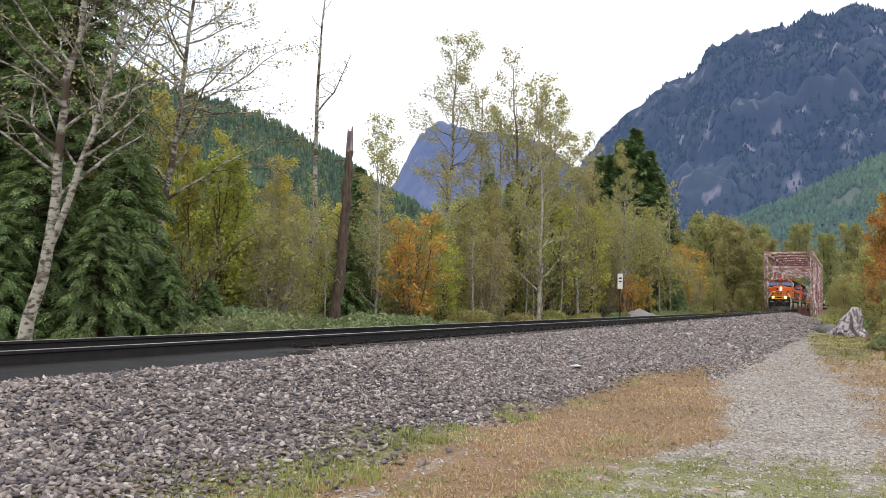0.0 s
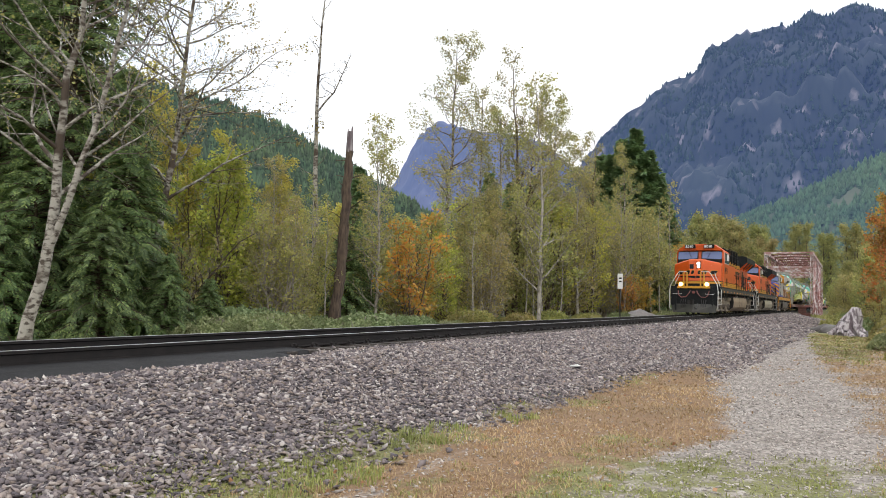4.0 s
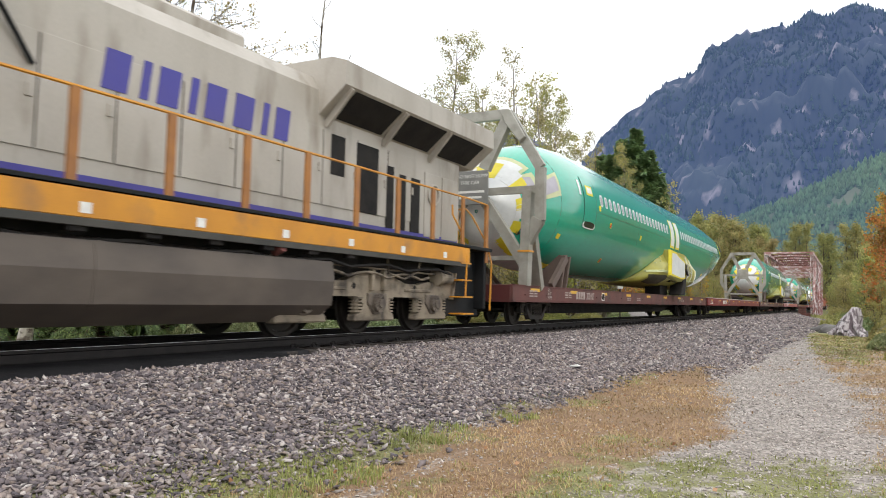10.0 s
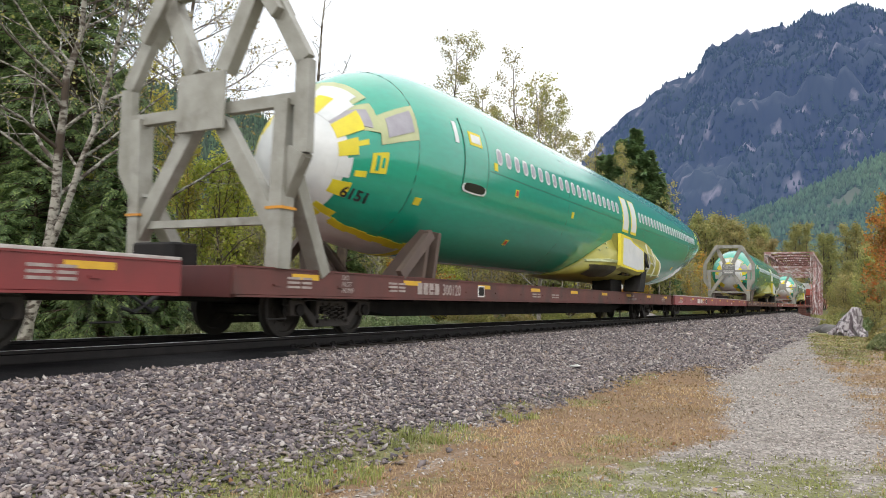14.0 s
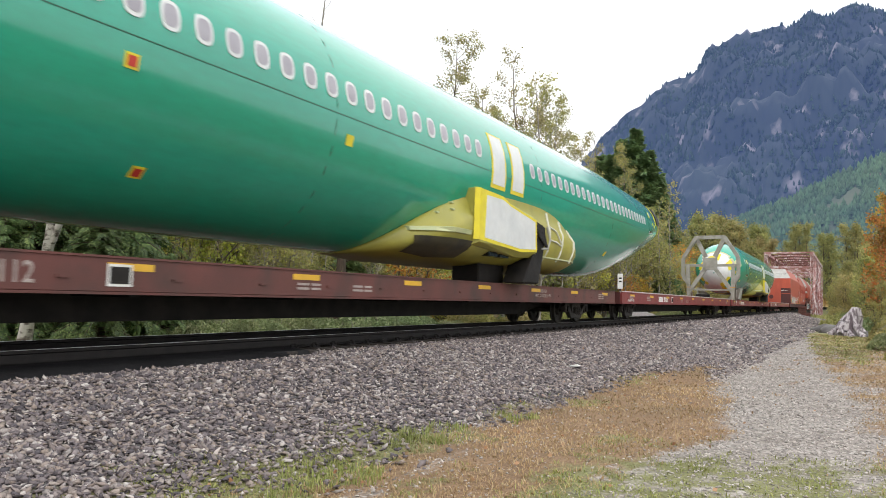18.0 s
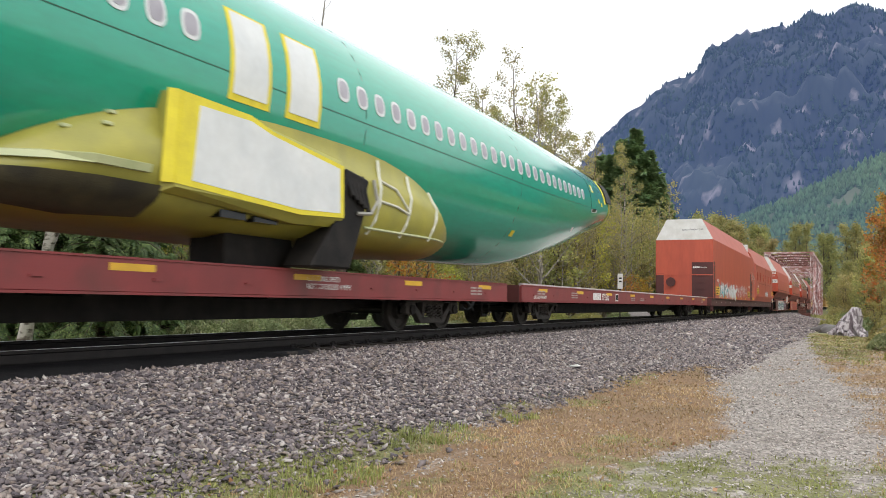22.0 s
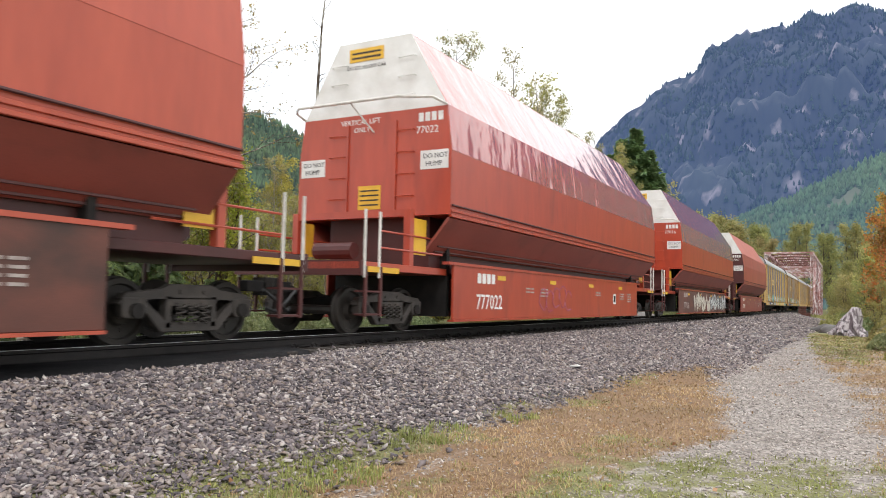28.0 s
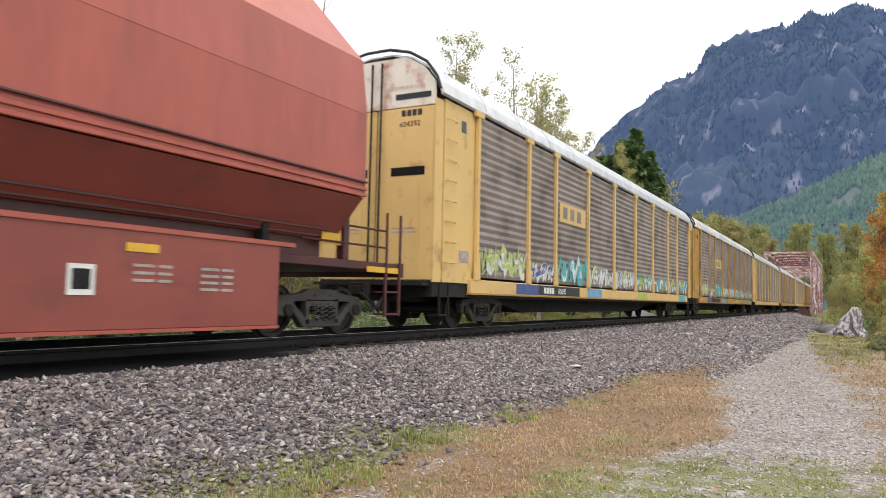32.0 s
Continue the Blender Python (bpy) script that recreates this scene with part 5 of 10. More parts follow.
        rr = [(x0 + s * 0.04, 19.85 + 0.22 * math.cos(6.283 * k / n_), 2.85 + 0.22 * math.sin(6.283 * k / n_)) for k in range(n_ + 1)]
        pipe(bm, rr, 0.03, 6)
        part("hand_brake_wheel", bm, body, hood)
    if orange:
        for s in (1, -1):
            xx = s * 0.968
            for k in range(4):
                y, sk = 11.3 + 1.08 * k, 0.30
                for g, mt, o in ((0.03, M["loco_yellow"], 0.004), (0.0, dark, 0.007)):
                    q = [(y - g, 2.70 - g), (y + 0.86 + g, 2.70 - g), (y + 1.04 + g, 3.30 + g), (y + 0.18 - g, 3.30 + g)]
                    part("emblem_shape", prism(B(), q, xx, xx + s * o, "x"), mt, hood)
                q = [(y + 0.30, 2.96), (y + 0.96, 2.96), (y + 0.985, 3.05), (y + 0.33, 3.05)]
                part("emblem_shape", prism(B(), q, xx, xx + s * 0.009, "x"), body, hood)
            for q in ([(10.8, 2.36), (15.4, 2.24), (14.2, 2.36), (10.9, 2.52)], [(10.75, 2.2), (10.9, 2.52), (11.3, 2.5), (11.0, 2.2)]):
                part("emblem_shape", prism(B(), q, xx, xx + s * 0.006, "x"), dark, hood)
    else:
        for k, w_ in enumerate((0.36, 0.13, 0.34, 0.13, 0.36, 0.38, 0.13, 0.32)):
            y = 11.85 + (0.0, 0.54, 0.80, 1.32, 1.60, 2.14, 2.72, 3.0)[k]
            part("emblem_shape", prism(B(), [(y, 3.08), (y + w_, 3.08), (y + w_ + 0.06, 3.58), (y + 0.06, 3.58)], 0.968, 0.975, "x"), M["blue"], hood)
    # radiator with its wide wings
    wing = [(-1.50, 4.16), (-1.50, 4.56), (-1.2, 4.66), (1.2, 4.66), (1.50, 4.56), (1.50, 4.16), (0.95, 3.70), (-0.95, 3.70)]
    rad = part("radiator", loft(B(), [[(x, y, z) for x, z in wing] for y in (15.95, 21.72)]), top, L)
    for s in (-1, 1):
        for k in range(3):
            y = 16.3 + 1.75 * k
            bm = B()
            p4 = [(s * 0.99, y, 3.73), (s * 0.99, y + 1.45, 3.73), (s * 1.46, y + 1.45, 4.12), (s * 1.46, y, 4.12)]
            loft(bm, [p4, [(x + s * 0.012, y_, z - 0.014) for x, y_, z in p4]])
            part("radiator_screen", bm, M["running_dark"], rad)
            bm = B()
            beam(bm, (s * 0.95, y - 0.15, 3.55), (s * 1.48, y - 0.15, 4.14), 0.12, 0.06, (0, 1, 0))
            part("wing_brace", bm, body, rad)
    # handrails with single posts
    for s in (-1, 1):
        ys_ = [9.9 + 1.3 * k for k in range(9)]
        for y in ys_:
            part("handrail_post", box(B(), s * 1.46 - 0.02, s * 1.46 + 0.02, y - (0.03 if orange else 0.06), y + (0.03 if orange else 0.06), 1.55, 2.86), rail_m, L)
        bm = B()
        pipe(bm, [(s * 1.42, 8.9, 2.84), (s * 1.46, 9.5, 2.86), (s * 1.46, 20.6, 2.86), (s * 1.44, 21.5, 2.84), (s * 1.3, 21.72, 2.6)], 0.022, 6)
        part("handrail", bm, rail_m if orange else M["amber"], L)
        part("handrail_post", box(B(), s * 1.42 - 0.03, s * 1.42 + 0.03, 21.5, 21.62, 1.5, 2.84), rail_m, L)
    # tank
    tm = M["tank"] if number == "8010" else (M["tank_silver"] if orange else M["tank_grey"])
    tk = [(-1.42, 0.52), (-1.05, 0.26), (1.05, 0.26), (1.42, 0.52), (1.47, 0.9), (1.42, 1.22), (1.0, 1.30), (-1.0, 1.30), (-1.42, 1.22), (-1.47, 0.9)]
    tank = part("fuel_tank", loft(B(), [[(x, y, z) for x, z in tk] for y in (8.1, 15.85)]), tm, L, "long dusty fuel tank")
    part("tank_end", loft(B(), [[(x * 1.012, y, 0.78 + (z - 0.78) * 1.015) for x, z in tk] for y in (8.05, 8.12)]), M["running_dark"], tank)
    part("tank_band", loft(B(), [[(x * 1.006, y, 0.78 + (z - 0.78) * 1.006) for x, z in tk] for y in (11.55, 11.68)]), M["tank_grey"], tank)
    for k, y in enumerate((9.3, 10.3, 14.6)):
        part("fuel_cap", rod(B(), (1.30, y, 1.30), (1.46, y, 1.37), 0.075, 10), M["hose"] if k != 1 else M["chrome"], tank, "red fuel filler cap" if k != 1 else "pale filler cap")
    # six-wheel trucks
    for yt in (4.85, 17.45):
        tr = shared("truck", "locobolster", lambda: box(B(), -1.0, 1.0, -2.6, 2.6, 0.72, 1.05, 0.03), M["running_dark"], L, Matrix.Translation((0, yt, 0)))
        for s in (-1, 1):
            def side():
                bm = B()
                o = [(-3.0, 0.70), (-3.0, 0.96), (-2.45, 1.0), (-1.9, 1.0), (-1.4, 0.90), (-0.95, 0.92), (-0.5, 1.10), (0.5, 1.10), (0.95, 0.92), (1.4, 0.90), (1.9, 1.0), (2.45, 1.0), (3.0, 0.96), (3.0, 0.70)]
                for c in (2.05, 0.0, -2.05):
                    o += [(c + 0.58, 0.70), (c + 0.44, 0.64), (c + 0.38, 0.54), (c + 0.44, 0.42), (c + 0.60, 0.36), (c + 0.63, 0.24), (c - 0.63, 0.24), (c - 0.60, 0.36), (c - 0.44, 0.42), (c - 0.38, 0.54), (c - 0.44, 0.64), (c - 0.58, 0.70)]
                prism(bm, o, s * 1.0, s * 1.2, "x", 0.025)
                for y0, y1 in ((-1.95, -0.95), (0.95, 1.95)):
                    box(bm, min(s * 1.19, s * 1.225), max(s * 1.19, s * 1.225), y0, y1, 0.78, 0.84, 0.012)
                box(bm, min(s * 1.18, s * 1.28), max(s * 1.18, s * 1.28), -0.24, -0.14, 0.78, 1.16, 0.015)
                box(bm, min(s * 1.18, s * 1.28), max(s * 1.18, s * 1.28), 0.14, 0.24, 0.78, 1.16, 0.015)
                return bm
            sf = shared("side_frame", ("locosf", s), side, M["running"], tr)
            for k in (-2.05, 0.0, 2.05):
                def jb():
                    bm = B()
                    prism(bm, [(-0.30, 0.74), (-0.30, 0.56), (-0.10, 0.36), (0.10, 0.36), (0.30, 0.56), (0.30, 0.74)], s * 1.18, s * 1.235, "x", 0.015)
                    rod(bm, (s * 1.22, 0, 0.56), (s * 1.31, 0, 0.56), 0.165, 16)
                    rod(bm, (s * 1.30, 0, 0.56), (s * 1.34, 0, 0.56), 0.08, 10)
                    for q in range(6):
                        a_ = q * 1.047
                        rod(bm, (s * 1.30, 0.12 * math.cos(a_), 0.56 + 0.12 * math.sin(a_)), (s * 1.325, 0.12 * math.cos(a_), 0.56 + 0.12 * math.sin(a_)), 0.02, 6)
                    return bm
                shared("journal_box", ("jb", s), jb, M["axle_cap"], sf, Matrix.Translation((0, k, 0)))
                for q in (-0.50, 0.50):
                    def sp():
                        bm = B()
                        for j in range(5):
                            rod(bm, (s * 1.10, 0, 0.40 + 0.058 * j), (s * 1.10, 0, 0.43 + 0.058 * j), 0.125, 12)
                        rod(bm, (s * 1.10, 0, 0.38), (s * 1.10, 0, 0.68), 0.07, 8)
                        return bm
                    shared("spring", ("lsp", s), sp, M["running"], sf, Matrix.Translation((0, k + q, 0)))
            for k in (-1.02, 1.02):
                shared("frame_hole", ("fh", s), lambda: rod(B(), (s * 1.19, 0.32, 0.72 + 0.14), (s * 1.206, 0.32, 0.72 + 0.14), 0.055, 12), M["running_dark"], sf, Matrix.Translation((0, k, 0)))
            for k in (-2.62, 2.45):
                def cy():
                    bm = B()
                    rod(bm, (s * 1.24, -0.30, 1.10), (s * 1.24, 0.20, 1.10), 0.15, 16)
                    rod(bm, (s * 1.24, -0.34, 1.10), (s * 1.24, -0.30, 1.10), 0.17, 16)
                    rod(bm, (s * 1.24, 0.20, 1.10), (s * 1.24, 0.30, 1.10), 0.11, 14, 0.05)
                    rod(bm, (s * 1.24, 0.28, 1.10), (s * 1.24, 0.52, 1.08), 0.035, 8)
                    beam(bm, (s * 1.22, 0.52, 1.22), (s * 1.22, 0.38, 0.66), 0.05, 0.10, (1, 0, 0))
                    box(bm, min(s * 1.08, s * 1.24), max(s * 1.08, s * 1.24), -0.12, 0.06, 0.92, 1.02)
                    return bm
                shared("brake_cylinder", ("bc", s), cy, M["running"], sf, Matrix.Translation((0, k, 0)))
            def cable():
                bm = B()
                pipe(bm, [(s * 1.27, -2.1, 1.20), (s * 1.27, 2.0, 1.16)], 0.018, 5)
                pipe(bm, [(s * 1.28, -2.2 + 0.12 * i, 1.02 + 0.09 * abs(math.sin(i * 0.31))) for i in range(34)], 0.026, 5)
                pipe(bm, [(s * 1.28, 0.2, 1.55), (s * 1.29, 0.25, 1.12), (s * 1.29, 0.8, 1.02), (s * 1.29, 1.3, 1.18), (s * 1.28, 1.45, 1.5)], 0.022, 5)
                return bm
            shared("brake_pipe", ("bp", s), cable, M["running"], sf)
        for k in (-2.05, 0.0, 2.05):
            shared("traction_motor", "tmotor", lambda: box(B(), -0.62, 0.62, 0.16, 0.92, 0.22, 0.86, 0.06), M["running_dark"], tr, Matrix.Translation((0, k - 0.05, 0)))
            add_wheels(tr, k, 0.52)
    # pilot, steps and end gear, front and rear
    plow = B()
    loft(plow, [[(-1.32, 0.95, 0.16), (0, 0.45, 0.16), (1.32, 0.95, 0.16), (1.32, 1.05, 0.16), (0, 0.6, 0.16), (-1.32, 1.05, 0.16)],
                [(-1.40, 1.0, 0.70), (0, 0.66, 0.70), (1.40, 1.0, 0.70), (1.40, 1.1, 0.70), (0, 0.8, 0.70), (-1.40, 1.1, 0.70)]])
    part("snow_plow", plow, M["sill_grey"], L, "dusty black snow plow blade")
    for ye, sg in ((0.95, -1), (21.6, 1)):
        part("end_plate", box(B(), -1.42, 1.42, min(ye, ye - sg * 0.12), max(ye, ye - sg * 0.12), 0.62 if sg < 0 else 0.45, 1.80, 0.02), dark, L)
        for s in (-1, 1):
            yb = ye - sg * 0.75 - 0.35
            part("step_well", box(B(), s * 1.12 - 0.05, s * 1.12 + 0.05, yb - 0.45, yb + 1.15, 0.3, 1.75), dark, L)
            for k in range(4):
                zz = 0.34 + 0.36 * k
                part("step", box(B(), s * 1.33 - 0.19, s * 1.33 + 0.19, yb - 0.2 - 0.05 * k * sg, yb + 0.28 - 0.05 * k * sg, zz, zz + 0.03), M["chrome"] if orange else M["amber"], L)
            bm = B()
            ya = ye + sg * 0.1
            pipe(bm, [(s * 1.47, ya, 0.42), (s * 1.50, ya, 1.5), (s * 1.42, ya - sg * 0.1, 1.95), (s * 1.05, ya - sg * 0.15, 2.6), (s * 0.92, ya - sg * 0.2, 2.76), (s * 0.45, ya - sg * 0.2, 2.76)], 0.022, 6)
            part("grab_rail", bm, grip_m, L)
            bm = B()
            ya = ye - sg * 1.15
            pipe(bm, [(s * 1.48, ya, 0.7), (s * 1.50, ya, 1.6), (s * 1.34, ya, 2.15), (s * 1.16, ya - sg * 0.05, 2.5), (s * 1.12, ya, 2.72)], 0.022, 6)
            part("grab_rail", bm, grip_m, L)
        for x in (-0.62, -0.42, 0.42, 0.62):
            part("gate_post", box(B(), x - 0.04, x + 0.04, ye - 0.03, ye + 0.03, 1.8, 2.74), M["loco_yellow"] if orange else M["amber"], L)
        bm = B()
        box(bm, -1.0, 1.0, ye - sg * -0.02 - 0.05, ye + 0.05, 1.70, 1.84)
        part("platform_edge", bm, M["loco_yellow"] if orange else M["amber"], L)
        coupler(L, 0.0 if sg < 0 else 22.3, sg)
        for s in (-1, 1):
            bm = B()
            yq = ye + sg * 0.08
            pipe(bm, [(s * 0.95, yq, 1.55), (s * 0.92, yq + sg * 0.1, 1.3), (s * 0.75, yq + sg * 0.14, 1.12), (s * 0.45, yq + sg * 0.14, 1.15), (s * 0.25, yq + sg * 0.1, 1.4), (s * 0.2, yq, 1.55)], 0.032, 6)
            part("air_hose", bm, M["hose"], L, "sagging red-brown air hose")
            bm = B()
            for k in range(3):
                pipe(bm, [(s * (0.5 + 0.13 * k), yq, 0.98), (s * (0.5 + 0.13 * k), yq + sg * 0.14, 0.8), (s * (0.48 + 0.13 * k), yq + sg * 0.16, 0.5)], 0.024, 5)
            part("brake_hose", bm, M["rubber"], L)
            bm = B()
            pipe(bm, [(s * 0.75, yq, 1.36), (s * 0.75, yq + sg * 0.1, 1.33), (s * 1.25, yq + sg * 0.1, 1.33), (s * 1.25, yq, 1.36)], 0.014, 5)
            part("cut_lever", bm, M["chrome"], L)
        part("mu_socket", rod(B(), (0.0, ye + sg * 0.03, 1.45), (0.0, ye + sg * 0.14, 1.45), 0.09, 12), M["hose"], L, "red cable socket")
    bm = B()
    pipe(bm, [(0.96, 9.4, 4.3), (1.1, 9.9, 4.2), (1.05, 10.6, 3.6), (1.0, 11.0, 3.1)], 0.03, 6)
    part("drain_hose", bm, dark, L)
    return L


def flatcar(mat, number, marks, label, pale_deck, start_y):
    F = thing("flatcar", label, "flat car", "flat cars of the train")
    A, Z = 0.45, 27.95
    part("deck", box(B(), -1.5, 1.5, A, Z, 0.98, 1.05, 0.008), M["deck_wood"] if pale_deck else mat, F)
    for s in (-1, 1):
        x = s * 1.5
        o = [(A, 0.66), (Z, 0.66), (Z, 1.04), (A, 1.04)]
        part("side_sill", prism(B(), o, x - 0.05, x + 0.05, "x", 0.008), mat, F)
        part("sill_flange", box(B(), x - 0.11, x + 0.07, A + 0.02, Z - 0.02, 0.63, 0.66), mat, F)
        part("sill_flange", box(B(), x - 0.06, x + 0.065, A + 0.02, Z - 0.02, 1.035, 1.06), mat, F)
        for k in range(9):
            y = 1.6 + 3.1 * k
            part("reflector", box(B(), x + s * 0.052 - 0.003, x + s * 0.052 + 0.003, y, y + 0.62, 0.90, 0.985), M["sign_yellow"], F)
        for k in range(18):
            y = 1.2 + 1.5 * k
            part("stake_pocket", box(B(), x + s * 0.05 - 0.02, x + s * 0.05 + 0.02, y, y + 0.14, 0.80, 0.83), mat, F)
    if pale_deck:
        for s in (-1, 1):
            part("deck_edge", box(B(), s * 1.5 - 0.055, s * 1.5 + 0.06, A + 0.02, Z - 0.02, 1.06, 1.10, 0.004), M["deck_wood"], F, "pale worn deck edge")
    cs = [(A + 0.3, 0.55), (4.6, 0.5), (6.2, 0.28), (22.2, 0.28), (23.8, 0.5), (Z - 0.3, 0.55), (Z - 0.3, 0.97), (A + 0.3, 0.97)]
    part("centre_sill", prism(B(), cs, -0.35, 0.35, "x", 0.01), M["running_dark"], F)
    for k in range(9):
        part("cross_bearer", box(B(), -1.42, 1.42, 2.4 + 2.9 * k, 2.55 + 2.9 * k, 0.6, 0.97), M["running_dark"], F)
    for ya, yb in ((A - 0.02, A + 0.06), (Z - 0.06, Z + 0.02)):
        part("end_sill", box(B(), -1.48, 1.48, ya, yb, 0.62, 1.05, 0.008), M["cov_dark"], F)
    for y in (3.2, 25.2):
        freight_truck(F, y)
    coupler(F, 0.0, -1)
    coupler(F, 28.4, 1)
    for s in (-1, 1):
        for y in (1.2, 26.8):
            bm = B()
            pipe(bm, [(s * 1.42, y, 0.66), (s * 1.44, y, 0.32), (s * 1.44, y + 0.4, 0.32), (s * 1.42, y + 0.4, 0.66)], 0.018, 5)
            part("sill_step", bm, M["running_dark"], F)
    # markings
    y_m = 6.3 if pale_deck else 5.2
    bars(F, 1.553, y_m, 0.74, [0.17] * marks, 0.22, M["white_clean"] if mat in (M["flat_red"], M["flat_pink"]) else M["marking_grey"], name="company_mark")
    if number:
        words(number, 0.31, M["white_clean"] if mat in (M["flat_red"], M["flat_pink"]) else M["marking_grey"], F, side_text(1.553, y_m + 0.22 * marks + 0.1, 0.74), "number", squeeze=0.85, bold=0.004)
    if pale_deck:
        words("DO NOT HUMP", 0.13, M["white_clean"], F, side_text(1.553, 1.25, 0.72), "lettering")
        if mat is M["flat_pink"]:
            words("BH22AB", 0.15, M["white_clean"], F, side_text(1.553, 19.2, 0.74), "lettering")
    else:
        ink = M["white_clean"] if mat in (M["flat_red"], M["flat_pink"]) else M["marking_grey"]
        for i, t in enumerate(("DO", "NOT", "HUMP")):
            words(t, 0.12, ink, F, side_text(1.553, 2.82, 0.93 - 0.105 * i), "lettering")
        for i, t in enumerate(("COUPLING SPEED", "NOT TO EXCEED 4 MPH")):
            words(t, 0.12, ink, F, side_text(1.553, 20.5, 0.89 - 0.12 * i), "lettering", squeeze=0.85)
    for y, n_ in ((1.5, 3), (4.2, 3), (11.0, 2), (12.4, 2), (26.0, 3)):
        bars(F, 1.553, y, 0.90 if n_ == 3 else 0.82, [0.28, 0.22], 0.035, M["marking_grey"], n_, 0.03)
    part("placard", box(B(), 1.551, 1.556, y_m + 2.6, y_m + 2.92, 0.72, 0.97), M["white_clean"], F)
    part("placard_panel", box(B(), 1.556, 1.559, y_m + 2.63, y_m + 2.89, 0.75, 0.94), M["running_dark"], F)
    TRAIN.append((F, start_y))
    return F


def fuselage(number, nose_white, start_y, set_back):
    """A green-filmed airliner body without wings or tail; local y runs back from the front of its car."""
    P = thing("aircraft_fuselage", "green film-covered airliner fuselage with white-wrapped nose on a flat car", "fuselage", "fuselages on the train")
    n = 48
    cz = 3.52
    # stations: y, half width, upper height, lower height, centre lift
    st = [(1.5, 0.05, 0.05, 0.05, -0.50), (1.52, 0.24, 0.21, 0.23, -0.495), (1.58, 0.44, 0.38, 0.42, -0.48), (1.7, 0.66, 0.57, 0.64, -0.44), (1.88, 0.90, 0.78, 0.88, -0.385), (2.2, 1.20, 1.06, 1.20, -0.295), (2.65, 1.49, 1.42, 1.52, -0.17), (3.45, 1.67, 1.72, 1.74, -0.08),
          (4.35, 1.79, 1.88, 1.90, -0.03), (5.55, 1.86, 1.96, 1.99, 0.0), (6.75, 1.88, 1.98, 2.02, 0.0), (23.05, 1.88, 1.98, 2.02, 0.0), (25.05, 1.87, 1.97, 2.01, 0.0), (27.05, 1.85, 1.96, 2.0, 0.0), (28.5, 1.82, 1.92, 1.95, 0.02),
          (30.0, 1.74, 1.84, 1.76, 0.06), (32.0, 1.60, 1.72, 1.46, 0.14), (34.0, 1.42, 1.54, 1.12, 0.28), (35.4, 1.24, 1.38, 0.86, 0.40), (36.4, 1.10, 1.26, 0.70, 0.48)]

    def section(y):
        ys_ = [q[0] for q in st]
        out = []
        for k in range(1, 5):
            v = [q[k] for q in st]
            mid = float(np.interp(y, ys_, v))
            soft_ = 0.5 * (float(np.interp(y - 0.3, ys_, v)) + float(np.interp(y + 0.3, ys_, v)))
            out.append(mid if y < 2.2 else 0.4 * mid + 0.6 * soft_)
        return out

    def at(y, a, out=0.0):
        w, u, d, c = section(y)
        sn = math.sin(a)
        return ((w + out) * math.cos(a), y, cz + c + ((u if sn > 0 else d) + out) * sn)

    def ring(y, out=0.0):
        return [at(y, 2 * math.pi * k / n, out) for k in range(n)]

    def patch(name, y0, y1, a0, a1, mat, parent, out=0.006, thick=0.01, ny=4, na=4, label="", round_=0.0, skew=0.0):
        """A skin patch that follows the body between two stations and two angles."""
        bm = B()
        def spot(i, j, o):
            p, q = 2 * i / ny - 1, 2 * j / na - 1
            # rounded corners: pull the grid's corners in
            k = 1 - round_ * min(abs(p), abs(q)) ** 2 * 0.6
            return at((y0 + y1) / 2 + (y1 - y0) / 2 * p * k, radians((a0 + a1) / 2 + (a1 - a0) / 2 * q * k + skew * p), o)
        g = [[bm.verts.new(spot(i, j, out)) for j in range(na + 1)] for i in range(ny + 1)]
        h = [[bm.verts.new(spot(i, j, out - thick)) for j in range(na + 1)] for i in range(ny + 1)]
        for i in range(ny):
            for j in range(na):
                bm.faces.new((g[i][j], g[i + 1][j], g[i + 1][j + 1], g[i][j + 1]))
        for i in range(ny):
            for j in (0, na):
                bm.faces.new((g[i][j], g[i + 1][j], h[i + 1][j], h[i][j]))
        for j in range(na):
            for i in (0, ny):
                bm.faces.new((g[i][j], g[i][j + 1], h[i][j + 1], h[i][j]))
        return part(name, bm, mat, parent, label, smooth=40)

    ys_ = [1.5, 1.505, 1.52, 1.54, 1.58, 1.64, 1.7, 1.78, 1.88, 2.0, 2.2] + list(np.linspace(2.35, 6.75, 12)) + list(np.linspace(9, 23.05, 8)) + list(np.linspace(24, 36.4, 14))
    skin = part("skin", loft(B(), [ring(y) for y in ys_]), M["green"], P, smooth=50)
    part("aft_frame", loft(B(), [ring(36.34, 0.03), ring(36.5, 0.03)]), M["film_yellow"], P, "yellow-taped cut end of the body", smooth=50)
    part("aft_cover", loft(B(), [ring(36.48, -0.08), ring(36.8, -0.12)]), M["rubber"], P, "black rubber end cover", smooth=50)
    for a0 in (10, 62):
        patch("end_pad", 35.85, 36.65, a0, a0 + 34, M["rubber"], P, 0.06, 0.14)
        patch("tape", 35.55, 35.85, a0 - 3, a0 + 38, M["tape"], P, 0.012)
    # nose wrap
    wrap_to = 2.06 if nose_white else 1.95
    part("nose_wrap", loft(B(), [ring(y, 0.012) for y in [1.5, 1.505, 1.52, 1.54, 1.58, 1.64, 1.7, 1.78, 1.88, wrap_to]]), M["white_film"], P, smooth=50)
    r = random.Random(int(number) + 3)
    for k in range(16):
        a = -90 + 360 / 16 * k + r.uniform(-6, 6)
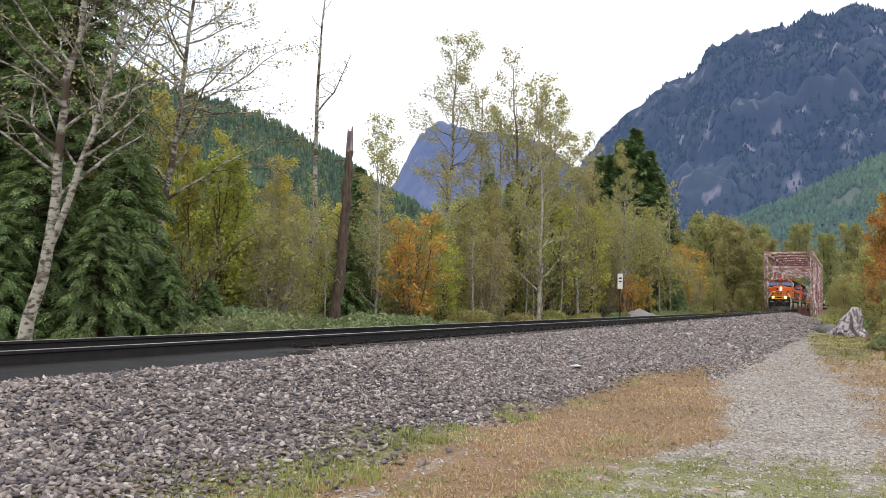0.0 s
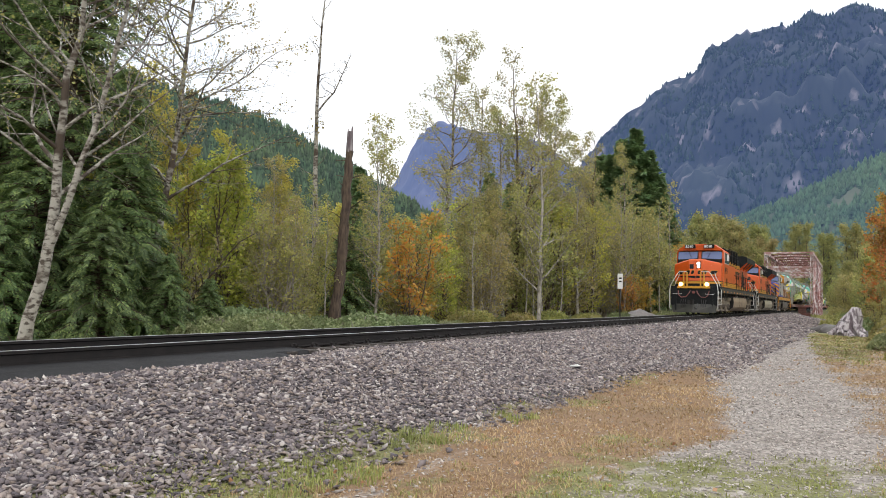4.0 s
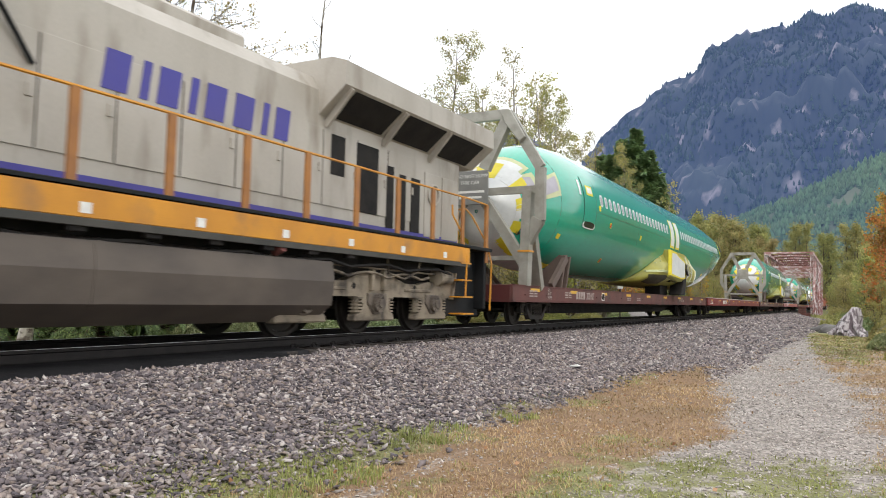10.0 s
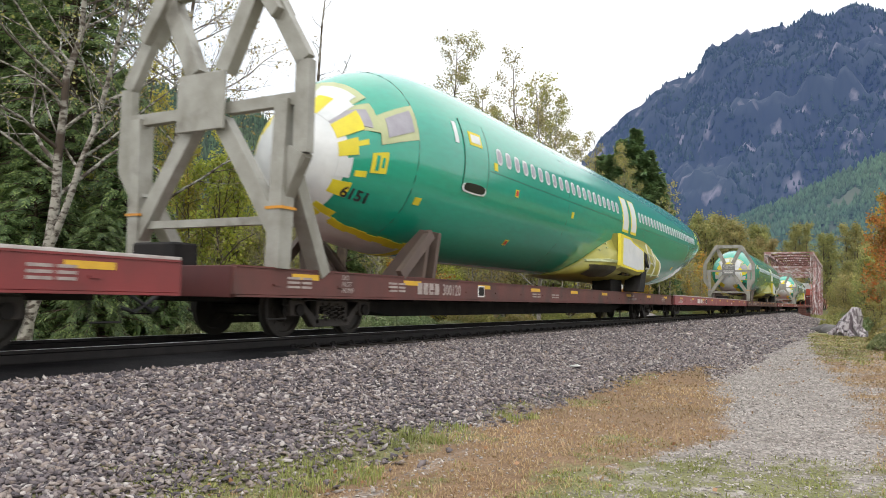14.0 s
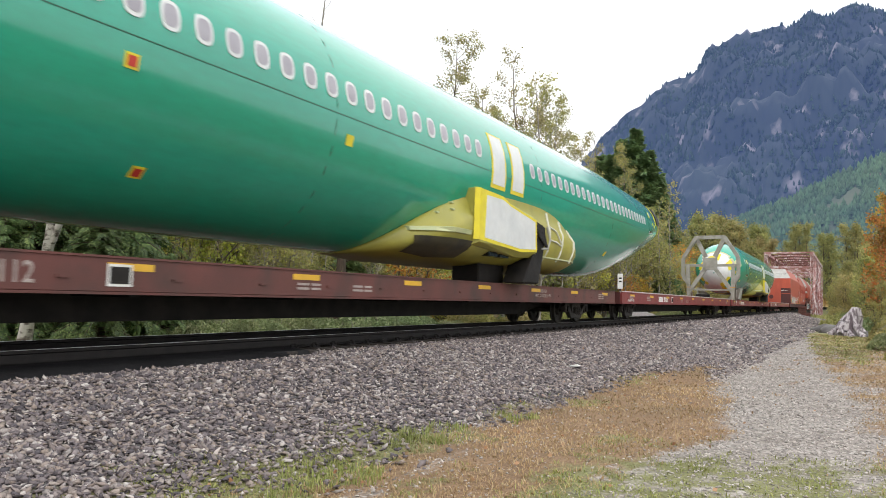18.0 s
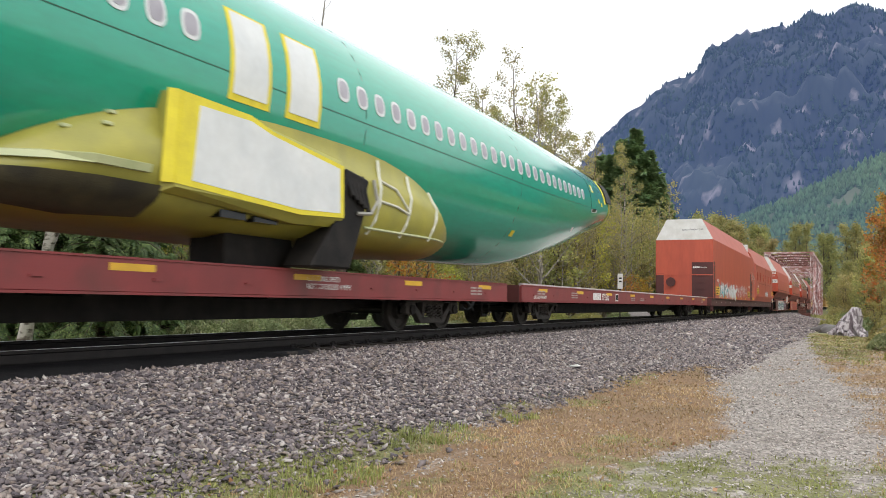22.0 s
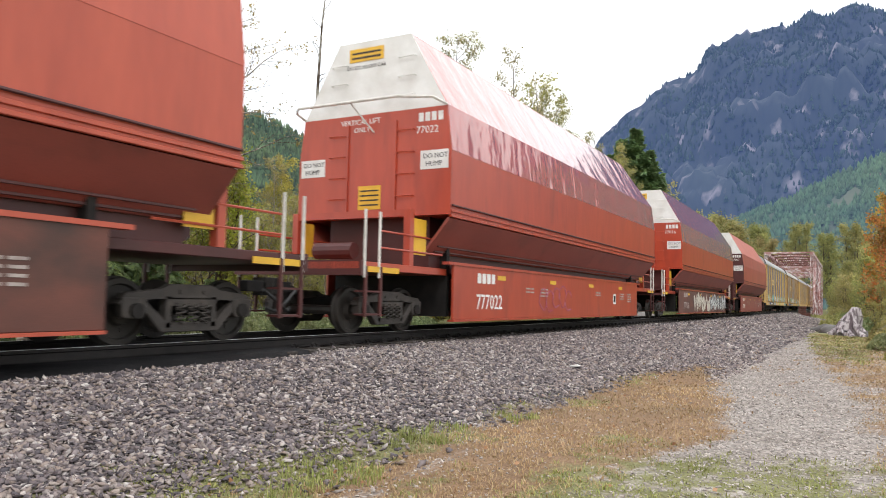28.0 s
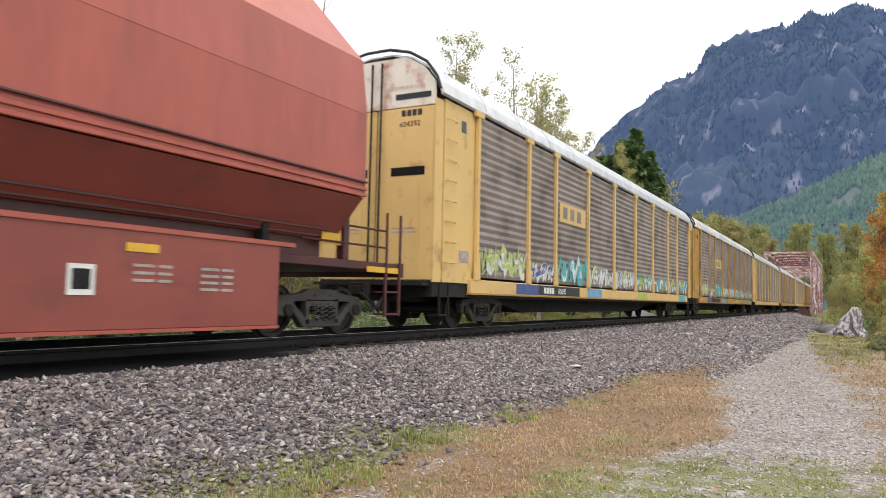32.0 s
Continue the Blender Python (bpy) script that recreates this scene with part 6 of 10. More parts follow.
        patch("tape" if k % 3 else "white_patch", wrap_to - 0.12, wrap_to + r.uniform(0.04, 0.34), a, a + r.uniform(14, 24), M["tape"] if k % 3 else M["white_film"], P, 0.018 + 0.0006 * k, ny=2, na=3)
    # windscreen and side cockpit windows in primer yellow frames
    for s in (0,):
        m_ = lambda a: 180 - a if s else a
        for k, (y0, y1, a0, a1) in enumerate(((2.74, 3.38, 9.5, 24.5), (1.95, 2.48, 25, 43), (2.02, 2.50, 50, 86), (2.02, 2.50, 94, 130))):
            lo, hi = sorted((m_(a0), m_(a1)))
            fr = patch("window_frame", y0 - 0.14, y1 + 0.12, lo - 5, hi + 4, M["primer_pale"], P, 0.010, skew=(2, -8, 0, 0)[k])
            patch("cockpit_window", y0, y1, lo, hi, M["window_pane"] if k in (0, 1) else M["white_film"], fr, 0.018, skew=(2, -8, 0, 0)[k])
        lo, hi = sorted((m_(-18), m_(-3)))
        fr = patch("sensor_patch", 2.45, 2.75, lo, hi, M["tape"], P, 0.010)
        patch("sensor_film", 2.52, 2.58, lo + 2, hi - 2, M["green"], fr, 0.016)
        patch("sensor_film", 2.63, 2.68, lo + 4, hi - 4, M["green"], fr, 0.016)
        # doors: raised outlines
        for y0, y1, a0, a1 in ((5.08, 6.1, -17, 28), (33.2, 33.95, -8, 34)):
            lo, hi = sorted((m_(a0), m_(a1)))
            patch("door", y0, y1, lo, hi, M["green"], P, 0.012, 0.02, 3, 8)
            b0, b1 = sorted((m_(a0 - 1.0), m_(a0 + 4.5)))
            sl = patch("door_sill", y0 - 0.02, y1 + 0.02, b0 - 0.7, b1, M["white_film"], P, 0.018, round_=0.3)
            patch("door_gap", y0 + 0.05, y1 - 0.05, b0 + 0.3, b1 + 0.2, M["glass_dark"], sl, 0.022, round_=0.3)
            for e0, e1 in ((y0 - 0.025, y0), (y1, y1 + 0.025)):
                patch("door_edge", e0, e1, lo, hi, M["green_dark"], P, 0.014, 0.02, 1, 8)
            b0, b1 = sorted((m_(a1 - 17), m_(a1 - 8)))
            w_ = patch("tape", y0 + 0.22, y1 - 0.26, b0, b1, M["tape"], P, 0.018)
            patch("door_window", y0 + 0.29, y1 - 0.33, b0 + 1.8, b1 - 1.8, M["white_film"], w_, 0.024)
        patch("tape", 4.72, 4.86, *sorted((m_(10), m_(24))), M["white_film"], P, 0.012)
        # cabin windows
        for k in range(56):
            y = 6.56 + 0.508 * k
            if 16.7 < y < 18.9 or y > 32.4:
                continue
            lo, hi = sorted((m_(4.6), m_(15.8)))
            fr = patch("window_surround", y, y + 0.29, lo, hi, M["white_film"], P, 0.009, 0.012, 4, 4, round_=0.35)
            patch("cabin_window", y + 0.04, y + 0.25, lo + 1.5, hi - 1.5, M["window_pane"], fr, 0.013, 0.006, 4, 4, round_=0.35)
        # white overwing exit covers
        for y in (17.0, 18.08):
            lo, hi = sorted((m_(-11), m_(25)))
            tp = patch("tape", y, y + 0.76, lo, hi, M["tape"], P, 0.010)
            patch("exit_cover", y + 0.07, y + 0.69, lo + 2.5, hi - 1.0, M["white_film"], tp, 0.016)
        # seams and small tapes
        for y in (3.5, 11.4, 20.0, 26.6):
            lo, hi = sorted((m_(-80), m_(85)))
            patch("seam", y, y + 0.02, lo, hi, M["green_dark"], P, 0.003, 0.006, 1, 16)
        lo, hi = sorted((m_(-1.6), m_(-1.2)))
        patch("seam", 6.2, 33.0, lo, hi, M["green_dark"], P, 0.003, 0.006, 30, 1)
        for y, a, mt in ((3.7, -34, "tape"), (2.2, 4, "tape"), (2.22, -22, "tape"), (7.65, -12, "hose"), (6.4, 0, "tape"), (11.7, -14, "tape"), (8.2, -48, "hose"), (26.8, -40, "tape"), (34.4, 6, "tape"), (34.9, 2, "tape"), (31.5, -34, "white_film")):
            b0, b1 = sorted((m_(a), m_(a + 5)))
            lb = patch("tape", y, y + 0.18, b0, b1, M["tape"] if mt == "hose" else M[mt], P, 0.010, ny=1, na=1)
            if mt == "hose":
                patch("label_panel", y + 0.03, y + 0.15, b0 + 0.8, b1 - 0.8, M["label_red"], lb, 0.014, ny=1, na=1)
    # belly wrap under the nose
    patch("belly_wrap", 2.0, 4.7, -128, -70, M["white_film"], P, 0.012, ny=8, na=10)
    for k in range(7):
        y = 2.0 + 0.40 * k
        patch("tape", y, y + 0.44, -71 - 1.5 * (k % 2), -64 + r.uniform(-2, 2), M["tape"], P, 0.016 + 0.0006 * k, ny=2, na=2)
    patch("tape", 4.6, 4.85, -130, -64, M["tape"], P, 0.022, ny=2, na=10)
    # wing root fairing: a primer lobe that swells from the skin, with a white-wrapped stub and dark gear
    for s in (1,):
        def lobe(y, a_, top=None):
            """A place on the lobe; angles above its rim give the rim."""
            t = min(max((y - 13.7) / 10.7, 0.0), 1.0)
            env = max(math.sin(math.pi * (0.02 + 0.98 * t) ** 0.92), 0.0)
            far_ = (y - 19.4) / 5.0 if y > 19.4 else (19.4 - y) / 5.7
            rim = -86 + 72 * max(0.0, 1 - far_ ** (2.3 if y > 19.4 else 3.2)) ** 0.5
            a_ = rim + (-104 - rim) * top if top is not None else min(a_, rim)
            sk = at(y, radians(a_), 0.006)
            ks = [14, 25, 38, 50, 60, 72, 86, 104]
            lx = float(np.interp(-a_, ks, [1.84, 1.93, 1.99, 1.98, 1.86, 1.5, 0.8, -0.4]))
            lz = float(np.interp(-a_, ks, [3.03, 2.72, 2.35, 2.0, 1.72, 1.52, 1.43, 1.42]))
            e = min(env * 1.9, 1.0) ** 0.8 * min((rim - a_) / 16, 1.0) ** 0.6
            return (sk[0] * (1 - e) + lx * e, y, sk[2] * (1 - e) + lz * e)
        bm = B()
        nv, na_ = 30, 16
        grid = [[bm.verts.new(lobe(13.7 + 10.7 * (0.5 - 0.5 * math.cos(math.pi * i / nv)), 0, (j / na_) ** 1.2)) for j in range(na_ + 1)] for i in range(nv + 1)]
        for i in range(nv):
            for j in range(na_):
                bm.faces.new((grid[i][j], grid[i + 1][j], grid[i + 1][j + 1], grid[i][j + 1]))
        fairing = part("wing_fairing", bm, M["film_yellow"], P, "olive primer wing root fairing", smooth=50)
        # the stub: a tapered block that stands out of the lobe, taped round its face
        f0 = [(16.05, 1.86), (16.12, 2.96), (17.2, 2.92), (17.6, 2.80), (19.15, 2.60), (19.2, 1.86), (18.2, 1.80)]
        b0 = [(15.95, 1.80), (16.02, 2.98), (17.2, 2.98), (17.6, 2.90), (19.30, 2.72), (19.30, 1.70), (18.2, 1.66)]
        stub = part("wing_stub", loft(B(), [[(1.7, y, z) for y, z in b0], [(1.94, y, z) for y, z in b0], [(2.07, y, z) for y, z in f0]]), M["film_yellow"], fairing, "olive primer wing stub")
        edge = [(16.03, 1.90), (16.10, 2.97), (17.2, 2.935), (17.6, 2.815), (19.18, 2.615), (19.22, 1.84), (18.2, 1.78)]
        part("tape", prism(B(), edge, 2.07, 2.078, "x"), M["tape"], stub, "bright yellow tape edge")
        p1 = [(16.28, 1.96), (16.36, 2.86), (17.2, 2.86), (17.6, 2.76), (19.08, 2.56), (19.12, 1.90), (18.2, 1.85)]
        part("stub_cover", prism(B(), p1, 2.077, 2.083, "x"), M["white_film"], stub, "white film over the wing stub end")
        part("tape", loft(B(), [[(2.0, 15.9, 1.9), (2.0, 16.04, 1.9), (2.0, 16.11, 2.96), (2.0, 15.95, 2.98)], [(2.072, 16.0, 1.9), (2.072, 16.06, 1.9), (2.072, 16.13, 2.96), (2.072, 16.05, 2.98)]]), M["tape"], stub)
        for y in (16.95, 17.55):
            part("belly_slot", box(B(), 1.60, 1.86, y, y + 0.45, 1.62, 1.72), M["glass_dark"], stub, "dark slot under the stub")
        # folded gear fitting behind the stub
        gear = part("gear_fitting", prism(B(), [(19.35, 2.62), (19.95, 2.52), (19.8, 1.9), (19.5, 1.08), (18.55, 1.08), (19.2, 1.9)], 1.45, 2.02, "x", 0.03), M["running_dark"], fairing, "dark folded gear fitting")
        for k in range(5):
            part("gear_link", rod(B(), (1.95, 19.38 + 0.11 * k, 2.56), (2.08, 19.42 + 0.11 * k, 2.2 - 0.05 * k), 0.04, 8), M["running_dark"], gear)
        part("gear_pipe", pipe(B(), [(2.05, 19.6, 1.95), (2.1, 19.9, 1.98), (2.08, 20.1, 2.2), (2.0, 20.1, 2.55)], 0.03, 6), M["cradle"], gear, "bright metal pipe")
        off = lambda y, a_, o=0.015: (lobe(y, a_)[0] + o, y, lobe(y, a_)[2])
        for k in range(3):
            y = 20.3 + 0.95 * k
            part("fairing_rib", pipe(B(), [off(y + 0.12 - 0.05 * q, -17 - 4 * k - q * (9 - k)) for q in range(6)], 0.032, 6), M["rib_white"], fairing, "white primer rib")
        part("fairing_rib", pipe(B(), [off(20.35, -30), off(20.8, -33), off(21.2, -44)], 0.026, 6), M["rib_white"], fairing)
        part("fairing_rib", pipe(B(), [off(20.3, -42), off(20.8, -43), off(21.2, -46)], 0.026, 6), M["rib_white"], fairing)
        part("fairing_rib", pipe(B(), [off(20.0 + 0.5 * q, -58) for q in range(7)], 0.025, 6), M["primer_pale"], fairing)
        # a dark sheet over the lobe takes the place of the shaded well
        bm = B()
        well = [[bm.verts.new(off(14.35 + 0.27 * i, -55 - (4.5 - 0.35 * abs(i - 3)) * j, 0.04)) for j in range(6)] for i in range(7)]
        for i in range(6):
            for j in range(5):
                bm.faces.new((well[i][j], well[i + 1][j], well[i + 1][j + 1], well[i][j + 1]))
        part("wheel_well", bm, M["well_shadow"], fairing, "dark sheet standing in for the shaded open wheel well", smooth=50)
        # front lip and small fittings on the lobe
        part("fairing_lip", loft(B(), [[off(y, -51, -0.05), off(y, -47, -0.05), off(y, -48, 0.07), off(y, -51, 0.06)] for y in (14.3, 14.7, 15.1, 15.75)]), M["primer_pale"], fairing)
        for y, a_ in ((14.9, -36), (15.3, -33), (15.4, -27)):
            part("fitting", box(B(), lobe(y, a_)[0] - 0.1, lobe(y, a_)[0] + 0.05, y, y + 0.1, lobe(y, a_)[2] - 0.02, lobe(y, a_)[2] + 0.02, 0.005), M["primer_pale"], fairing)
        part("support_pad", box(B(), 0.6, 1.3, 17.6, 19.0, 1.05, 1.62, 0.03), M["running_dark"], fairing, "dark steel support pad")
    # number stencilled by the nose, laid on the skin
    p0, p1, p2 = Vector(at(2.12, radians(-42), 0.015)), Vector(at(2.70, radians(-42), 0.015)), Vector(at(2.12, radians(-30), 0.015))
    ex = (p1 - p0).normalized()
    ez = ex.cross(p2 - p0).normalized()
    ey = ez.cross(ex)
    words(number, 0.30, M["sign_ink"], P, Matrix((( ex.x, ey.x, ez.x, p0.x), (ex.y, ey.y, ez.y, p0.y), (ex.z, ey.z, ez.z, p0.z), (0, 0, 0, 1))), "number", 0.012, bold=0.006)
    # steel saddle beneath the nose
    for s in (-1, 1):
        o = [(s * 0.5, 1.06), (s * 1.5, 1.06), (s * 1.62, 1.96), (s * 1.42, 2.0), (s * 1.0, 1.62)]
        for y in (4.0, 4.4):
            part("saddle_arm", prism(B(), o, y, y + 0.12, "y", 0.01), M["cradle_brown"] if start_y < 340 else M["cradle"], P, "steel saddle plate under the nose")
        bm = B()
        beam(bm, (s * 1.58, 4.15, 1.92), (s * 1.5, 3.2, 1.08), 0.12, 0.2)
        part("saddle_brace", bm, M["cradle_brown"] if start_y < 340 else M["cradle"], P)
    TRAIN.append((P, start_y + (0.0 if set_back is False else 1.45)))
    return P


M["sill_pale"] = node_mat("dull_grey_panel", (0.22, 0.22, 0.21), (0.17, 0.17, 0.16), 3, 0.6, bump=0.05)
M["shade_brown"] = node_mat("brown_canvas_shade", (0.075, 0.032, 0.026), (0.055, 0.026, 0.022), 3, 0.8, bump=0.1)
M["well_shadow"] = node_mat("shaded_wheel_well", (0.07, 0.058, 0.028), (0.03, 0.026, 0.016), 3, 0.8, bump=0.3)
M["rib_white"] = node_mat("white_primer_rib", (0.66, 0.66, 0.56), (0.54, 0.54, 0.42), 5, 0.5, bump=0.05)
M["primer_pale"] = node_mat("pale_primer_frame", (0.52, 0.54, 0.30), (0.44, 0.48, 0.25), 3, 0.4, bump=0)
M["green_dark"] = node_mat("dark_green_seam", (0.01, 0.12, 0.07), rough=0.4, bump=0)
M["window_pane"] = node_mat("pale_masked_pane", (0.40, 0.38, 0.42), (0.32, 0.30, 0.34), 3, 0.3, bump=0)


def nose_guard(start_y, dark):
    """Open steel frame that shields the nose, bolted to the car."""
    G = thing("nose_guard_frame", "grey welded steel guard frame ahead of the fuselage nose", "steel frame", "nose guards on the train")
    m = M["cradle"]
    y0, y1 = 1.35, 1.65
    pts = [(-1.55, 2.25), (-1.88, 2.7), (-1.88, 4.05), (-0.98, 5.52), (0.98, 5.52), (1.88, 4.05), (1.88, 2.7), (1.55, 2.25)]
    for a, b in zip(pts, pts[1:]):
        bm = B()
        beam(bm, (a[0], y0, a[1]), (b[0], y0, b[1]), 0.26, 0.15, (0, 1, 0))
        part("rim_beam", bm, m, G)
    for s in (-1, 1):
        bm = B()
        prism(bm, [(s * 0.80, 5.60), (s * 1.07, 5.60), (s * 1.50, 4.85), (s * 1.36, 4.72), (s * 0.94, 5.26)], y0 - 0.2, y0 + 0.2, "y", 0.01)
        part("gusset", bm, m, G)
        for a, b, w in (((s * 1.0, y0, 5.5), (s * 0.3, y0, 4.1), 0.22), ((s * 0.3, y0, 3.3), (s * 1.0, y0, 2.3), 0.2), ((s * 1.0, y0, 2.3), (s * 1.5, y0, 1.55), 0.2), ((s * 0.4, y0, 3.5), (s * 1.86, y0, 3.5), 0.14)):
            bm = B()
            beam(bm, a, b, w * 1.3, w, (0, 1, 0))
            part("brace", bm, m, G)
        bm = B()
        beam(bm, (s * 1.56, y0, 3.5), (s * 1.48, y0, 1.05), 0.24, 0.28, (0, 1, 0))
        part("leg", bm, m, G)
        bm = B()
        beam(bm, (s * 1.60, y0 + 0.1, 2.45), (s * 1.46, y0 + 1.0, 1.0), 0.22, 0.26, (1, 0, 0))
        part("rear_strut", bm, m, G)
        bm = B()
        beam(bm, (s * 1.84, y0, 2.75), (s * 1.5, y0 + 0.05, 2.15), 0.3, 0.22, (0, 1, 0))
        part("brace", bm, m, G)
        part("strap", box(B(), s * 1.50 - 0.16, s * 1.50 + 0.16, y0 - 0.16, y0 + 0.16, 1.9, 1.94), M["amber"], G)
    part("sign_panel", box(B(), -0.50, 0.50, y0 - 0.22, y0 - 0.16, 3.15, 4.05, 0.01), M["sill_pale"] if not dark else M["cradle"], G, "plain pale metal notice panel")
    if not dark:
        for i, t in enumerate(("DO NOT HUMP", "THIS CAR")):
            words(t, 0.13, M["white_clean"], G, front_text(-0.42 + 0.12 * i, y0 - 0.224, 3.86 - 0.17 * i), "lettering")
        bm = B()
        for k, w in enumerate((0.8, 0.66)):
            box(bm, -w / 2, w / 2, y0 - 0.224, y0 - 0.221, 3.46 - 0.15 * k, 3.52 - 0.15 * k)
        part("notice_line", bm, M["white_clean"], G)
    bm = B()
    beam(bm, (-1.3, y0, 1.75), (1.3, y0, 1.75), 0.12, 0.12)
    part("cross_bar", bm, m, G)
    part("equipment_box", box(B(), -0.9, 0.0, 0.75, 1.25, 1.05, 1.42, 0.03), M["running_dark"], G, "low dark equipment box")
    TRAIN.append((G, start_y))


# ---- covered cars ----
M["roof_gloss"] = node_mat("glossy_wrinkled_film", (0.46, 0.10, 0.08), (0.40, 0.08, 0.065), 0.8, 0.2, bump=1.0, fine=1.1, stretch=(1, 1.0, 0.5), spec=0.6)
for nd_ in M["roof_gloss"].node_tree.nodes:
    if nd_.type == "BUMP":
        nd_.inputs["Distance"].default_value = 0.07
        gloss_bump = nd_
gloss_p = M["roof_gloss"].node_tree.nodes["Principled BSDF"]
gloss_p.inputs["Coat Weight"].default_value, gloss_p.inputs["Coat Roughness"].default_value, gloss_p.inputs["Coat IOR"].default_value = 1.0, 0.06, 1.7
M["roof_gloss"].node_tree.links.new(gloss_bump.outputs[0], gloss_p.inputs["Coat Normal"])
M["cov_dirty"] = node_mat("rust_brown_girder", (0.15, 0.05, 0.034), (0.10, 0.036, 0.026), 1.4, 0.6, bump=0.08, dirt=(0.05, 0.026, 0.02), dirt_scale=1.6, dirt_at=(0.5, 0.75), stretch=(1, 0.6, 1))
M["cov_roof"] = node_mat("sun_bleached_red_roof", (0.52, 0.155, 0.11), (0.46, 0.13, 0.09), 0.8, 0.42, bump=0.05, fine=3)
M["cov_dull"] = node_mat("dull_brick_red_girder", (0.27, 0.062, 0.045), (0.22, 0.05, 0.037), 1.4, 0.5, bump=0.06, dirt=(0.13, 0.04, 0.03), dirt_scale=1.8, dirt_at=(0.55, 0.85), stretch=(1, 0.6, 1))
M["cov_brick"] = node_mat("faded_brick_red_cover", (0.40, 0.088, 0.058), (0.34, 0.074, 0.05), 1.3, 0.42, bump=0.05, fine=7, stretch=(1, 1, 0.3), dirt=(0.24, 0.06, 0.042), dirt_scale=2.0, dirt_at=(0.55, 0.88))
M["window_red"] = node_mat("dark_red_recess", (0.11, 0.025, 0.022), (0.08, 0.02, 0.02), 2, 0.6, bump=0.05)


def hazard_board(car, y, z, w=1.05, h=0.5, x=1.685):
    pl = part("warning_board", box(B(), x, x + 0.007, y, y + w, z, z + h), M["sign_yellow"], car, "yellow warning board")
    k = 0.055
    for i, t in enumerate(("THIS CAR EXCEEDS", "WIDTH AND HEIGHT", "NO RUNNING BOARDS")):
        words(t, h * 0.25, M["sign_ink"], pl, side_text(x + 0.008, y + k, z + h * (0.70 - 0.30 * i)), "lettering", 0.001, squeeze=w * 0.87 / (h * 0.25 * 0.62 * len(t)))


def tall_car(number, mark, start_y, windows):
    C = thing("tall_covered_car", "tall salmon-red covered rail car with " + ("six small windows" if windows else "white end and graffiti"), "covered car", "covered cars of the train")
    L = 20.35 if not windows else 20.35
    A, Z = (0.95, 20.2) if not windows else (0.1, 18.35)
    w = 1.68
    part("underframe", box(B(), -1.6, 1.6, A - 0.2, Z, 0.60, 1.08, 0.015), M["cov_dark"], C)
    part("centre_sill", prism(B(), [(A, 0.6), (A + 4.5, 0.6), (A + 6, 0.34), (Z - 6, 0.34), (Z - 4.5, 0.6), (Z, 0.6), (Z, 0.75), (A, 0.75)], -0.4, 0.4, "x"), M["running_dark"], C)
    if not windows:
        wall = part("body", loft(B(), [[(-w, y, 1.08), (w, y, 1.08), (w, y, 4.56), (-w, y, 4.56)] for y in (A, Z)]), M["cov_red"], C)
        for s in (-1, 1):
            q = [(s * w, 4.55), (s * 1.02, 5.80), (s * 0.96, 5.80), (s * 1.58, 4.55)]
            part("roof_slope", prism(B(), q, A, Z, "y"), M["cov_roof"], C)
        part("roof", box(B(), -1.0, 1.0, A, Z, 5.76, 5.81), M["cov_roof"], C)
        part("white_end", prism(B(), [(-w, 4.56), (w, 4.56), (1.02, 5.81), (-1.02, 5.81)], A - 0.012, A + 0.05, "y"), M["white"], C, "white painted upper end")
        part("white_end", prism(B(), [(-w, 4.56), (w, 4.56), (1.02, 5.81), (-1.02, 5.81)], Z - 0.05, Z + 0.012, "y"), M["white"], C, "white painted upper end")
        words("EXCESS HEIGHT CAR", 0.13, M["sign_ink"], C, front_text(-0.1, A - 0.016, 5.12), "lettering")
        # worn maroon lower end with recessed ladders
        part("end_patch", box(B(), 0.45, 1.67, A - 0.012, A, 1.1, 3.2), M["cov_dark"], C, "worn maroon patch on the end")
        part("end_patch", box(B(), -1.67, -1.2, A - 0.012, A, 1.1, 2.5), M["cov_dark"], C, "worn maroon patch on the end")
        part("end_ridge", box(B(), -w, w, A - 0.03, A, 2.42, 2.48), M["cov_red"], C)
        part("brake_wheel", rod(B(), (-0.75, A - 0.22, 2.0), (-0.75, A - 0.16, 2.0), 0.28, 18), M["cov_dark"], C)
        bm = B()
        for k in range(4):
            box(bm, 0.52 + 0.1 * k, 0.60 + 0.1 * k, A - 0.018, A - 0.014, 2.85, 2.94)
        part("company_mark", bm, M["white_clean"], C)
        words("800518", 0.12, M["white_clean"], C, front_text(0.96, A - 0.018, 2.85), "number")
        for ya in (A + 0.12, Z - 0.72):
            nic = part("ladder_recess", box(B(), w - 0.02, w + 0.004, ya, ya + 0.6, 1.1, 3.25), M["cov_dark"], C, "dark recess with grab irons")
            ladder(nic, w + 0.0, ya + 0.05, 1.2, 3.2, 0.5, M["cov_red"], n=5)
        ladder(C, 0.75, A - 0.01, 1.4, 2.6, 0.45, M["cov_dark"], "x", 3)
        for y in (A + 1.0, Z - 2.2):
            words("W 518", 0.27, M["white_clean"], C, side_text(w + 0.004, y + 0.35, 2.05), "number")
        hazard_board(C, A + 0.85, 1.28, 1.5)
        hazard_board(C, Z - 2.4, 1.28, 1.45)
        graffiti(C, w + 0.002, 3.15, 6.4, 1.12, 2.05, ["teal", "grey", "white", "teal"], 5, "white", 0.7)
        graffiti(C, w + 0.002, 7.2, 10.2, 1.1, 2.1, ["white"], 6, "cream", 1.0)
        for k in range(14):
            y = A + 10.4 + 0.44 * k
            r = random.Random(k + 40)
